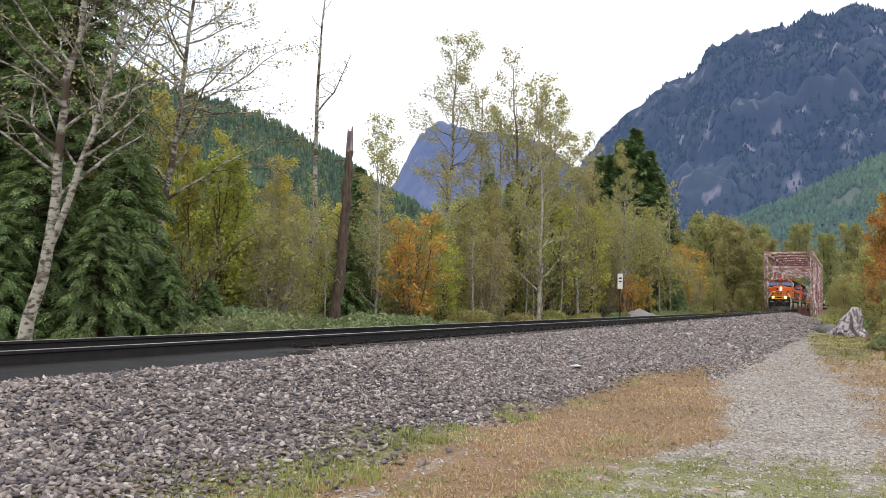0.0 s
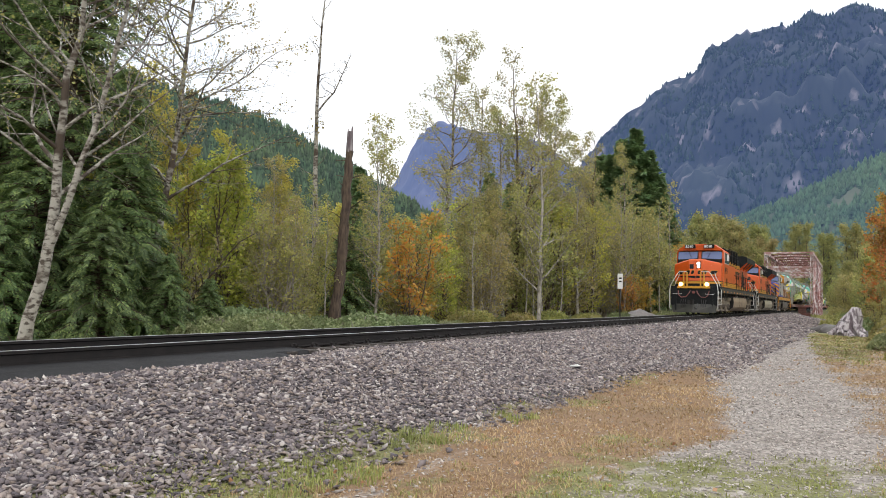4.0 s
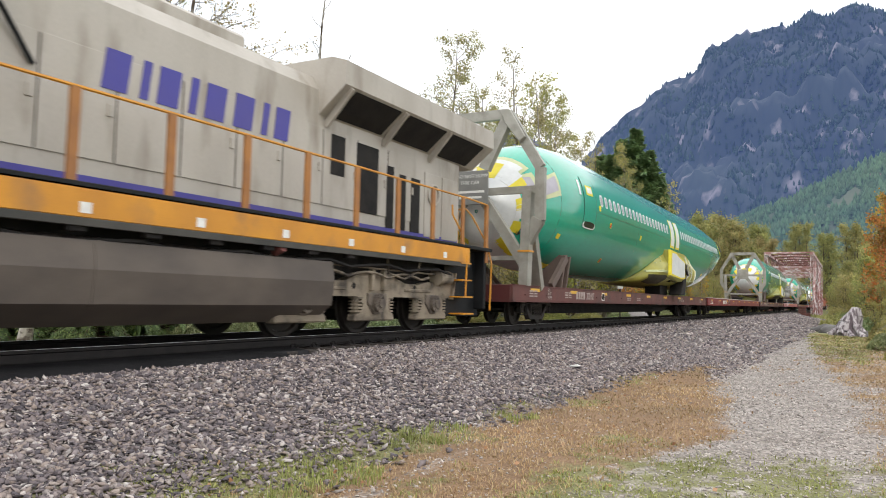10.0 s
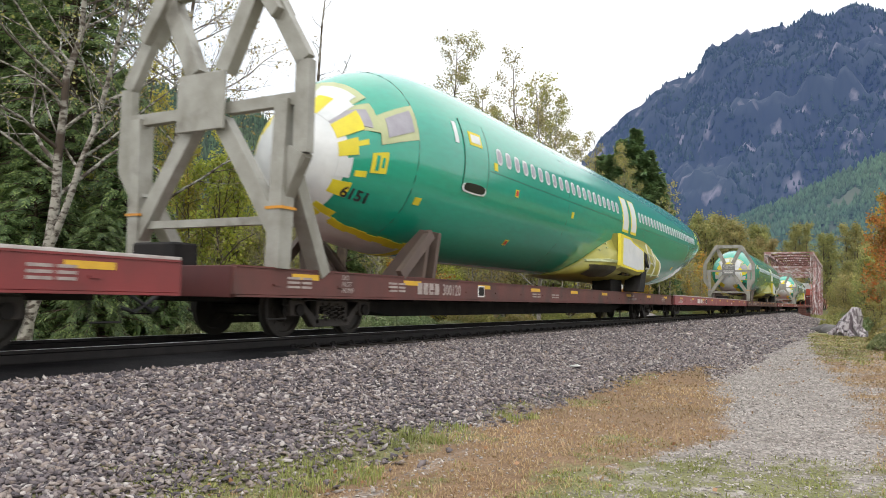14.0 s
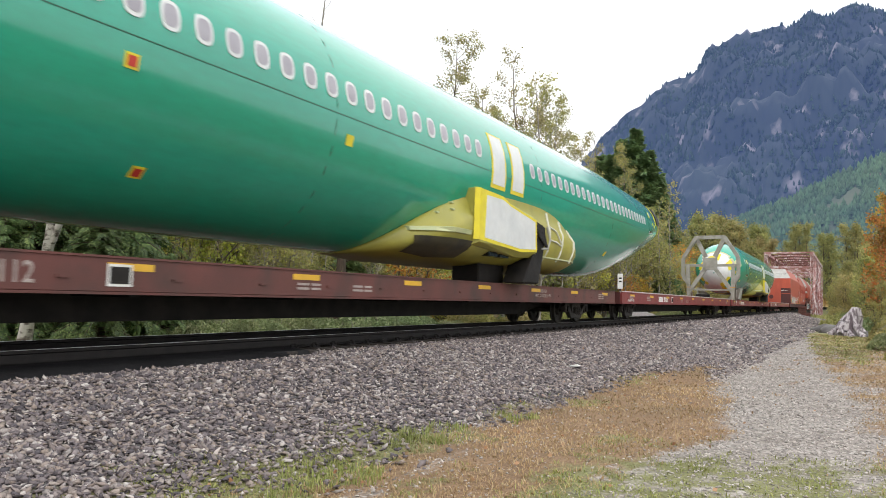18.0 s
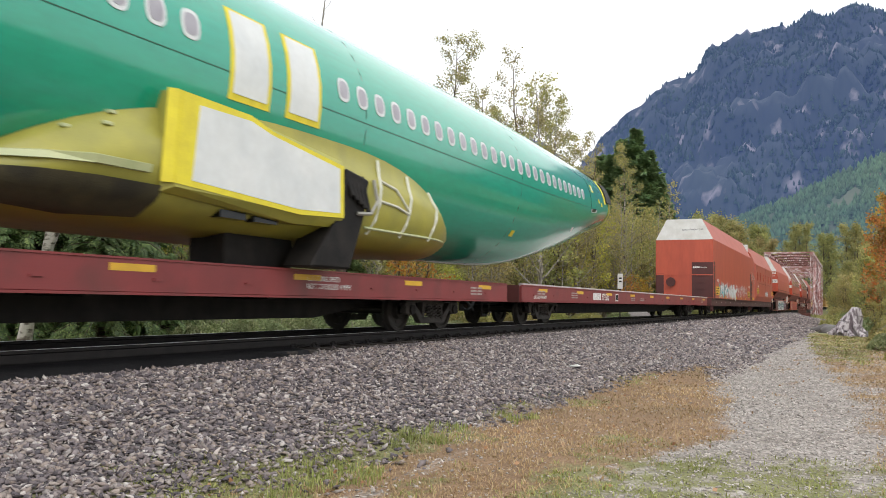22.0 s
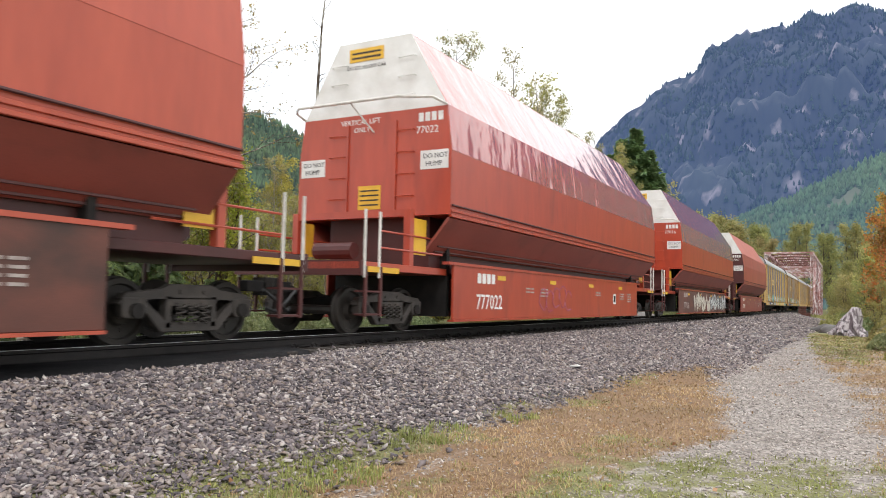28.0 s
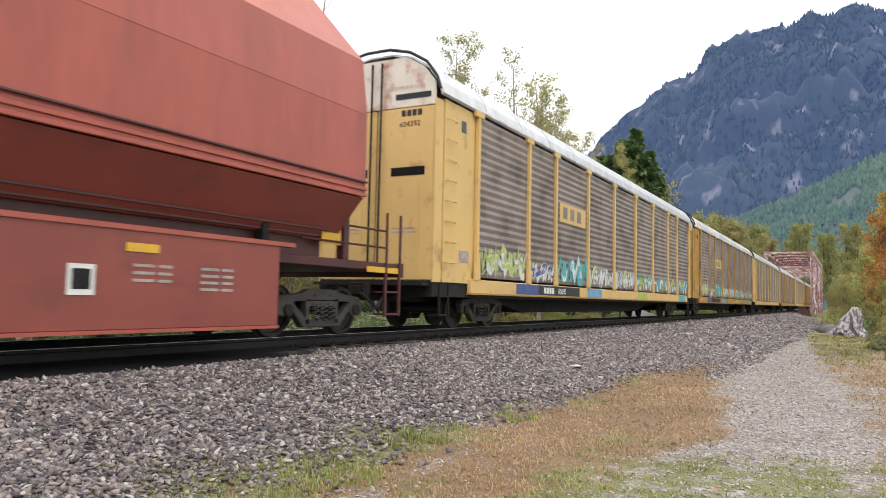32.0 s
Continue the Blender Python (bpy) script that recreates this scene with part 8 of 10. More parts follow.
    # end doors
    for ya, fr in ((A, 1), (Z, -1)):
        low = [(-1.40, 1.0), (1.40, 1.0), (1.40, 4.62), (-1.40, 4.62)]
        up = [(-1.40, 4.62), (1.40, 4.62), (1.38, 5.1), (1.1, 5.45), (0.7, 5.68), (-0.7, 5.68), (-1.1, 5.45), (-1.38, 5.1)]
        ylo, yhi = (ya, ya + 0.06) if fr > 0 else (ya - 0.06, ya)
        for x0, x1 in ((-1.38, -0.02), (0.02, 1.38)):
            dr = part("end_door", box(B(), x0, x1, ylo, yhi, 1.02, 4.60, 0.01), ye if tone == 0 else yd, C, "pale yellow end door leaf")
            yf = ylo - 0.006 if fr > 0 else yhi
            part("door_slot", box(B(), x0 + 0.35, x1 - 0.2, yf, yf + 0.006, 3.18, 3.36), M["glass_dark"], dr)
            for q in (0.25, 0.75):
                part("door_rib", box(B(), x0 + q * 1.36 - 0.03, x0 + q * 1.36 + 0.03, yf - 0.01, yf + 0.016, 1.1, 3.0), ye if tone == 0 else yd, dr)
            bm = B()
            for k in range(2):
                box(bm, x0 + 0.4, x0 + 1.0, yf - 0.002, yf + 0.008, 2.0 + 0.08 * k, 2.03 + 0.08 * k)
            part("stencil", bm, M["marking_grey"], dr)
        ue = part("upper_end", prism(B(), up, ylo, yhi, "y"), M["rust_white"], C, "rust-streaked white upper end")
        part("upper_slot", box(B(), 0.45, 1.30, ylo - 0.008, yhi + 0.008, 4.78, 4.90), M["glass_dark"], ue)
        bm = B()
        pipe(bm, [(x, ya - fr * 0.05, z + 0.05) for x, z in arch], 0.035, 6)
        part("roof_seal", bm, M["rubber"], C)
        for x in (-0.12, 0.12):
            part("lock_bar", rod(B(), (x, ya - fr * 0.06, 1.1), (x, ya - fr * 0.06, 5.6), 0.022, 6), M["running_dark"], C)
        part("seal_strip", box(B(), 1.395, 1.43, ylo - 0.01, yhi + 0.25, 1.0, 4.75), ye if tone == 0 else yd, C)
        part("seal_strip", box(B(), -1.43, -1.395, ylo - 0.01, yhi + 0.25, 1.0, 4.75), ye if tone == 0 else yd, C)
        words("EXCESS HEIGHT CAR", 0.1, M["marking_grey"], ue, front_text(0.15, ya - 0.004, 5.0), "lettering") if fr > 0 else None
        if fr > 0 and number:
            words(number, 0.17, M["sign_ink"], C, front_text(0.55, ya - 0.004, 4.2), "number")
            bars_ = B()
            for k in range(4):
                box(bars_, 0.6 + 0.13 * k, 0.7 + 0.13 * k, ya - 0.006, ya - 0.001, 4.42, 4.55)
            part("company_mark", bars_, M["sign_ink"], C)
        for s in (-1, 1):
            for zz in (0.32, 0.7):
                part("step", box(B(), s * 1.30 - 0.14, s * 1.30 + 0.14, ya + fr * 0.45 - 0.2, ya + fr * 0.45 + 0.2, zz, zz + 0.03), M["running_dark"], C)
            for dy in (-0.2, 0.18):
                part("step_hanger", box(B(), s * 1.43 - 0.02, s * 1.43 + 0.02, ya + fr * 0.45 + dy, ya + fr * 0.45 + dy + 0.03, 0.3, 1.0), M["running_dark"], C)
        part("end_platform", box(B(), -1.35, 1.35, min(ya, ya - fr * 0.3), max(ya, ya - fr * 0.3), 0.92, 0.98), M["running_dark"], C)
    x = 1.522
    if paint:
        part("number_panel", box(B(), 1.521, 1.524, y0 + 3.6, y0 + 7.1, 0.82, 1.08), M["sign_ink"], C, "black number panel")
        if number:
            words(number, 0.22, M["white_clean"], C, side_text(1.528, y0 + 5.2, 0.87), "number")
            bars(C, 1.527, y0 + 4.1, 0.87, [0.15] * 4, 0.16, M["white_clean"], name="company_mark")
        graffiti(C, 1.486, y0 + 0.3, y0 + 2.7, 1.2, 1.9, ["lime", "white", "lime"], seed, "white", 0.55)
        graffiti(C, 1.486, y0 + 3.2, y0 + 4.9, 1.2, 1.65, ["white", "blue"], seed + 1, "white", 0.45)
        graffiti(C, 1.486, y0 + 5.1, y0 + 7.8, 1.2, 1.95, ["teal", "white", "teal"], seed + 2, "teal", 0.6)
        graffiti(C, 1.486, y0 + 8.2, y0 + 13.6, 1.2, 1.8, ["white", "lime", "white", "grey"], seed + 3, "white", 0.5)
        graffiti(C, 1.486, y0 + 14.1, y0 + 24.3, 1.2, 1.75, ["teal", "white", "lime", "sky", "white"], seed + 4, "grey", 0.6)
        for a, c in ((2.2, "blue"), (7.9, "sky"), (14.2, "lime"), (22.0, "teal")):
            part("graffiti_shape", box(B(), 1.524, 1.527, y0 + a, y0 + a + 1.5, 0.82, 1.08), GRAF[c], C)
        em = part("emblem_panel", box(B(), 1.488, 1.492, y0 + 5.35, y0 + 7.7, 2.95, 3.5), M["rack_yellow"], C, "worn yellow emblem panel")
        for k in range(3):
            part("emblem_shape", box(B(), 1.493, 1.496, y0 + 5.65 + 0.62 * k, y0 + 6.0 + 0.62 * k, 3.06, 3.40), M["rack_panel"], em)
    for y in (3.4, 24.6):
        freight_truck(C, y)
    coupler(C, 0.0, -1)
    coupler(C, L + 0.1, 1)
    TRAIN.append((C, start_y))
    return C


# ---- the consist, front to rear; each start is at the first moment ----
TRAIN.append((locomotive("orange", "8010", "orange diesel locomotive with black roof, yellow stripes and lit headlamps", True), 114.3))
TRAIN.append((locomotive("orange", "7620", "faded orange diesel locomotive with black roof and yellow stripes", False), 136.6))
TRAIN.append((locomotive("grey", "1416", "light grey diesel locomotive with blue and yellow chevron nose", False), 158.9))
LOADS = (("6150", True, "300107"), ("6151", True, "300120"), ("6152", False, "300112"), ("6153", True, "800129"))
IDLERS = (("971505", 4), ("300110", 4), ("800023", 4), ("971532", 4))
for k in range(4):
    y = 181.3 + 56.8 * k
    red = M["flat_red"] if k == 3 else M["flat_brown"]
    flatcar(red, LOADS[k][2], 4, ("bright oxide-red" if k == 3 else "faded brown") + " flat car carrying an aircraft fuselage", False, y)
    fuselage(LOADS[k][0], LOADS[k][1], y, k % 2 == 1)
    nose_guard(y, k % 2 == 1)
    flatcar((M["flat_red"], M["flat_pink"], M["flat_red"], M["flat_red"])[k], IDLERS[k][0], IDLERS[k][1], "empty red spacer flat car with pale worn deck", True, y + 28.4)
tall_car("800518", 4, 408.5, False)
tall_car("800516", 4, 428.85, True)
for k, (num, sty) in enumerate((("777011", "a"), ("777022", "b"), ("777016", "c"), ("777007", "d"))):
    well_car(num, sty, 449.2 + 22.95 * k)
for k in range(6):
    auto_rack("604392" if k == 0 else "", 541.05 + 28.1 * k, (0, 1, 0, 1, 0, 1)[k], 31 + 7 * k, k < 2)

# ---- vegetation ----
ASIDE, AWAY = np.array([0.876, 0.482, 0.0]), np.array([-0.482, 0.876, 0.0])


def unit(a):
    return a / np.maximum(np.linalg.norm(a, axis=-1, keepdims=True), 1e-6)


def tubes(segs, n=5):
    """Tapered tubes: rows of (p, q, r0, r1). Returns quads."""
    P = np.array([s[0] for s in segs], float)
    Q = np.array([s[1] for s in segs], float)
    return runs(np.stack([P, Q], 1), np.array([[s[2], s[3]] for s in segs], float), n)


def runs(pts, rad, n=4):
    """Many tapered tubes at once: pts (tubes, joints, 3), rad (tubes, joints). Returns quads."""
    N, m = pts.shape[:2]
    d = np.empty_like(pts)
    d[:, 1:-1] = pts[:, 2:] - pts[:, :-2]
    d[:, 0], d[:, -1] = pts[:, 1] - pts[:, 0], pts[:, -1] - pts[:, -2]
    d = unit(d)
    mean = unit(pts[:, -1] - pts[:, 0])[:, None]
    ref = np.where(np.abs(mean[..., 2:]) > 0.8, np.array([1.0, 0, 0]), np.array([0, 0, 1.0]))
    u = unit(np.cross(d, ref))
    w = np.cross(d, u)
    a = np.arange(n) * 2 * np.pi / n
    ring = pts[:, :, None] + (u[:, :, None] * np.cos(a)[:, None] + w[:, :, None] * np.sin(a)[:, None]) * rad[:, :, None, None]
    base = (np.arange(N)[:, None] * m + np.arange(m - 1))[..., None] * n
    k = np.arange(n)
    F = np.stack([base + k, base + (k + 1) % n, base + n + (k + 1) % n, base + n + k], -1)
    return ring.reshape(-1, 3), F.reshape(-1, 4)


def joined(pieces):
    """Several (verts, faces) as one."""
    V, F, b = [], [], 0
    for v, f in pieces:
        V.append(v)
        F.append(f + b)
        b += len(v)
    return np.concatenate(V), np.concatenate(F)


def leaves(P, size, rng, flat=0.3, long=1.35):
    """One quad a leaf, at places P."""
    n = len(P)
    d = rng.normal(size=(n, 3))
    d[:, 2] *= 0.6
    d = unit(d)
    e = rng.normal(size=(n, 3))
    e[:, 2] *= 1 - flat
    e = unit(np.cross(d, e))
    s = size * rng.uniform(0.6, 1.3, (n, 1))
    V = np.stack([P - d * s * long / 2, P + e * s / 2, P + d * s * long / 2, P - e * s / 2], 1).reshape(-1, 3)
    return V, np.arange(4 * n).reshape(n, 4)


def shoots(rng, P, D, L, r0, r1, joints, wander, rise):
    """Wandering shoots from P along D that bend up (or down) by rise."""
    pts, d = [P], unit(D)
    for j in range(joints):
        d = d + rng.normal(0, wander, P.shape)
        d[:, 2] += rise / joints
        d = unit(d)
        pts.append(pts[-1] + d * (L / joints)[:, None])
    k = np.linspace(0, 1, joints + 1)
    return np.stack(pts, 1), r0[:, None] * (1 - k) + r1[:, None] * k


def along(rng, pts, rad, per, lo, hi):
    """Places on shoots: point, direction, radius, share of the length, and which shoot."""
    n, m = pts.shape[:2]
    i = np.repeat(np.arange(n), per)
    t = (lo + (hi - lo) * (np.tile(np.arange(per), n) + rng.uniform(0, 1, n * per)) / per)
    q = t * (m - 1.001)
    k = q.astype(int)
    g = (q - k)[:, None]
    return pts[i, k] * (1 - g) + pts[i, k + 1] * g, unit(pts[i, k + 1] - pts[i, k]), rad[i, k] * (1 - g[:, 0]) + rad[i, k + 1] * g[:, 0], t, i


def stem(h, r, lean=0.0, bow=0.0, foot=(0.0, 0.0)):
    """A stem for tree(): knots of (aside, height), and its thickness at the foot and the top."""
    return [(foot[0] + lean * h * t + bow * h * math.sin(math.pi * t), foot[1] + (h - foot[1]) * t) for t in (0, 0.25, 0.5, 0.75, 1)], r, r * 0.16


def tree(name, seed, stems, bark, leaf, label, limbs=14, first=0.3, reach=2.5, up=0.4, taper=0.8, k2=5, k3=4, per=7, size=0.11,
         spread=0.12, rise=0.3, wander=0.14, twig="twig", limb="", thin=1.0, fan=0.0):
    """Stems, limbs, branchlets and twigs, with leaves gathered along the twigs."""
    rng = np.random.RandomState(seed)
    T = thing(name, label, "tree")
    wood, fine, tips, trunks = [], [], [], []
    for s, (knots, r0, r1) in enumerate(stems):
        kx, kz = [q[0] for q in knots], [q[1] for q in knots]
        m = 13
        z = np.linspace(kz[0], kz[-1], m)
        z[0] -= 0.3 if s == 0 else 0.05
        h = kz[-1] - kz[0]
        off = np.cumsum(rng.normal(0, 0.006 * h, m)) * (s > 0 or fan) + rng.normal(0, 0.004 * h, m)
        turn = fan * (s * 2.4 + rng.uniform(-0.4, 0.4))
        ax = ASIDE * math.cos(turn) + AWAY * math.sin(turn)
        ay = np.array([-ax[1], ax[0], 0])
        pts = np.interp(z, kz, kx)[:, None] * ax + off[:, None] * ay + rng.normal(0, 0.0022 * h, (m, 1)) * ax + z[:, None] * np.array([0, 0, 1.0])
        t = np.linspace(0, 1, m)
        rad = r0 + (r1 - r0) * t
        if s == 0:
            rad[0] *= 1.25
        if not fan:
            V, F = runs(pts[None], rad[None], 9)
            place("trunk" if s == 0 else "stem", mesh_of("trunk", V, F, M[bark], True), T)
        else:
            trunks.append(runs(pts[None], rad[None], 6))
        p, d, r, tt, _ = along(rng, pts[None], rad[None], limbs, first if s == 0 else first * 0.6, 0.99)
        a = rng.uniform(0, 6.28, limbs)
        D = np.stack([np.cos(a), np.sin(a), up * rng.uniform(0.5, 1.4, limbs)], -1) + d * 0.35
        L = reach * ((1.06 - tt) ** taper) * rng.uniform(0.65, 1.25, limbs) + 0.04 * h
        lp, lr = shoots(rng, p, D, L, np.minimum(r * 0.55, 0.012 + 0.013 * L * thin), np.full(limbs, 0.006), 7, wander, rise)
        wood.append(runs(lp, lr, 5))
        p, d, r, tt, i = along(rng, lp, lr, k2, 0.22, 1.0)
        D = d * 0.8 + unit(np.cross(d, rng.normal(size=d.shape))) * 0.75
        bp, br = shoots(rng, p, D, L[i] * 0.42 * (1.15 - tt) * rng.uniform(0.6, 1.3, len(p)) + 0.08, np.minimum(r * 0.7, 0.02), np.full(len(p), 0.004), 4, wander, rise)
        fine.append(runs(bp, br, 3))
        p, d, r, tt, i2 = along(rng, bp, br, k3, 0.2, 1.0)
        D = d + unit(np.cross(d, rng.normal(size=d.shape))) * 0.7
        tp, tr = shoots(rng, p, D, np.full(len(p), 0.16) + 0.09 * L[i[i2]] * rng.uniform(0.5, 1.4, len(p)), np.minimum(r * 0.8, 0.009), np.full(len(p), 0.0035), 2, wander, rise)
        fine.append(runs(tp, tr, 3))
        tips.append(tp)
    if fan:
        V, F = joined(trunks)
        place("trunk", mesh_of("trunk", V, F, M[bark], True), T)
    V, F = joined(wood)
    place("limb_structure", mesh_of("limb_structure", V, F, M[limb or bark], True), T)
    V, F = joined(fine)
    place("twig_growth", mesh_of("twig_growth", V, F, M[twig], True), T)
    if per:
        tp = np.concatenate(tips)
        g = rng.uniform(0, 1.15, (len(tp) * per, 1))
        i = np.repeat(np.arange(len(tp)), per)
        # some twigs have lost their leaves
        keep = rng.uniform(0, 1, len(tp))[i] < 0.86
        P = (tp[i, 0] * (1 - g) + tp[i, 2] * g + rng.normal(0, spread, (len(i), 3)))[keep]
        V, F = leaves(P, size, rng, 0.55)
        place("crown", mesh_of("crown", V, F, M[leaf]), T)
    return T


def cedar_tree(seed, h, r, spread, label, boughs=170, fronds=9, fl=0.55, first=0.02):
    """A straight trunk with drooping boughs that carry flat ferny sprays."""
    rng = np.random.RandomState(seed)
    T = thing("cedar_tree", label, "tree")
    V, F = runs(np.array([[(0, 0, -0.3), (0.02 * h, 0, h * 0.5), (0.02 * h, 0, h)]], float), np.array([[r, r * 0.55, 0.02]]), 9)
    place("trunk", mesh_of("trunk", V, F, M["bark_dark"], True), T)
    t = first + (1 - first) * np.linspace(0, 0.985, boughs)
    a = np.arange(boughs) * 2.4 + rng.uniform(-0.4, 0.4, boughs)
    P = np.stack([0.02 * h * np.minimum(2 * t, 1), 0 * t, h * t], -1)
    L = spread * (1 - t) ** 0.7 * rng.uniform(0.6, 1.2, boughs) + 0.2
    D = np.stack([np.cos(a), np.sin(a), 0.25 + 0.3 * t], -1)
    bp, br = shoots(rng, P, D, L, 0.012 + 0.012 * L, np.full(boughs, 0.006), 6, 0.06, -0.95)
    V, F = runs(bp, br, 4)
    place("bough_mass", mesh_of("bough_mass", V, F, M["bark_dark"], True), T)
    p, d, _, tt, i = along(rng, bp, br, fronds, 0.16, 1.0)
    n = len(p)
    side = unit(np.cross(d, np.array([0, 0, 1.0]))) * np.where(np.arange(n) % 2, 1, -1)[:, None]
    fd = unit(d * 0.85 + side * (0.75 * (1.25 - tt))[:, None] + np.array([0, 0, -0.30]) + rng.normal(0, 0.16, (n, 3)))
    flen = fl * rng.uniform(0.65, 1.25, n) * (0.55 + 0.45 * np.minimum(1, L[i] / 1.5)) * (1.2 - 0.45 * tt)
    e = unit(np.cross(fd, np.array([0, 0, 1.0]) + rng.normal(0, 0.35, (n, 3))))
    quads = []
    for k in range(7):
        g = 0.06 + 0.15 * k
        for sgn in ((-1, 1) if k < 6 else (0,)):
            b = p + fd * (flen * g)[:, None] + np.array([0, 0, -0.16]) * (flen * g * g)[:, None]
            ld = unit(fd * 0.8 + e * sgn * 0.85 + np.array([0, 0, -0.22]) + rng.normal(0, 0.10, (n, 3)))
            ll = (flen * (0.40 - 0.035 * k))[:, None]
            w = unit(np.cross(ld, np.cross(fd, e) + 0.02)) * ll * 0.17
            quads.append(np.stack([b, b + ld * ll * 0.5 + w, b + ld * ll, b + ld * ll * 0.5 - w], 1))
    V = np.stack(quads, 1).reshape(-1, 3)
    place("crown", mesh_of("crown", V, np.arange(len(V)).reshape(-1, 4), M["needles"]), T)
    return T


def conifer(name, seed, h, r, spread, leaf, label, whorls=34, per=9, spray=9, droop=0.25, size=0.26, first=0.06):
    """A straight trunk with whorls of short boughs of needles."""
    rng = np.random.RandomState(seed)
    T = thing(name, label, "tree")
    n = whorls * per
    V, F = runs(np.array([[(0, 0, -0.3), (0, 0, h * 0.5), (0, 0, h)]], float), np.array([[r, r * 0.55, 0.02]]), 8)
    place("trunk", mesh_of("trunk", V, F, M["bark_dark"], True), T)
    t = np.clip(first + (1 - first) * np.repeat(np.arange(whorls), per) / whorls + rng.uniform(-0.012, 0.012, n), 0, 0.99)
    a = rng.uniform(0, 6.28, n)
    gap = 0.72 + 0.28 * np.sin(3 * a + 9 * t * 6.28)
    L = spread * (1 - t) ** 0.8 * rng.uniform(0.5, 1.2, n) * gap + 0.15
    bp, br = shoots(rng, np.stack([0 * t, 0 * t, h * t], -1), np.stack([np.cos(a), np.sin(a), 0.2 + 0.4 * t], -1), L, 0.02 + 0 * t, 0.008 + 0 * t, 3, 0.07, -droop * 2)
    V, F = runs(bp, br, 3)
    place("bough_mass", mesh_of("bough_mass", V, F, M["bark_dark"], True), T)
    p, d, _, tt, i = along(rng, bp, br, spray, 0.15, 1.0)
    V = []
    for s in (-1, 0, 1):
        side = unit(np.cross(d, np.array([0, 0, 1.0])))
        ld = unit(d * 0.8 + side * s * 0.8 + np.array([0, 0, -0.25]) + rng.normal(0, 0.25, d.shape))
        ll = size * rng.uniform(0.6, 1.4, (len(p), 1)) * 1.5
        w = unit(np.cross(ld, rng.normal(0, 0.4, d.shape) + np.array([0, 0, 1.0]))) * ll * 0.18
        V.append(np.stack([p, p + ld * ll * 0.5 + w, p + ld * ll, p + ld * ll * 0.5 - w], 1))
    V = np.concatenate(V).reshape(-1, 3)
    place("crown", mesh_of("crown", V, np.arange(len(V)).reshape(-1, 4), M[leaf]), T)
    return T


def stand(ob, x, y, turn=0.0, s=1.0):
    ob.matrix_basis = Matrix.Translation((x, y, float(ground_z(x, y)) - 0.02)) @ Matrix.Rotation(turn, 4, "Z") @ Matrix.Scale(s, 4)
    return ob


def again(ob, x, y, turn, s, group=""):
    c = copy_thing(ob, Matrix.Identity(4))
    stand(c, x, y, turn, s)
    if group:
        c["group"] = group
    return c


AL = "slender alder with pale mottled bark and thin yellow-green leaves"
# the forked alder close to the track
stand(tree("alder_tree", 101, [([(0, 0), (0.12, 0.9), (0.48, 2.3), (0.55, 2.75), (0.56, 4.5), (0.74, 6.9), (1.05, 8.3), (1.3, 11.5)], 0.155, 0.025),
                               ([(0.5, 2.5), (0.94, 3.7), (1.12, 4.4), (1.45, 5.6), (1.8, 6.9), (2.1, 8.3), (2.3, 11.0)], 0.085, 0.02)],
           "bark_alder", "leaf_brown", "forked pale-barked alder, almost bare of leaves", limbs=20, first=0.33, reach=4.6, up=0.42, taper=0.55, k2=7, k3=4, per=2, size=0.06, spread=0.06, rise=0.12, wander=0.13, twig="bark_alder", thin=0.8), -8.0, 10.3)
# the straight alder behind the cedars
stand(tree("alder_tree", 102, [([(0, 0), (0.13, 2.2), (0.32, 3.9), (0.51, 5.8), (0.74, 7.6), (0.85, 10.3), (1.08, 11.4), (1.2, 14.5)], 0.15, 0.03)],
           "bark_alder", "leaf_brown", "tall pale-barked alder with few brown leaves", limbs=34, first=0.32, reach=4.4, up=0.28, taper=0.35, k2=8, k3=5, per=4, size=0.07, spread=0.07, rise=0.15, wander=0.12, twig="bark_alder", thin=0.7), -11.9, 17.0)
stand(tree("alder_tree", 103, [stem(3.4, 0.07, 0.02), ([(0.0, 0.5), (0.6, 1.9), (1.8, 3.4), (2.3, 3.7)], 0.055, 0.012), ([(0, 0.3), (-0.25, 1.5), (-0.2, 3.2)], 0.04, 0.01), ([(0, 0.2), (0.3, 0.9), (1.2, 1.7)], 0.03, 0.008)],
           "bark_dark", "leaf_brown", "thin dark leaning tree with few leaves", limbs=12, first=0.25, reach=1.3, up=0.6, k2=4, k3=3, per=2, size=0.06), -9.7, 16.3)
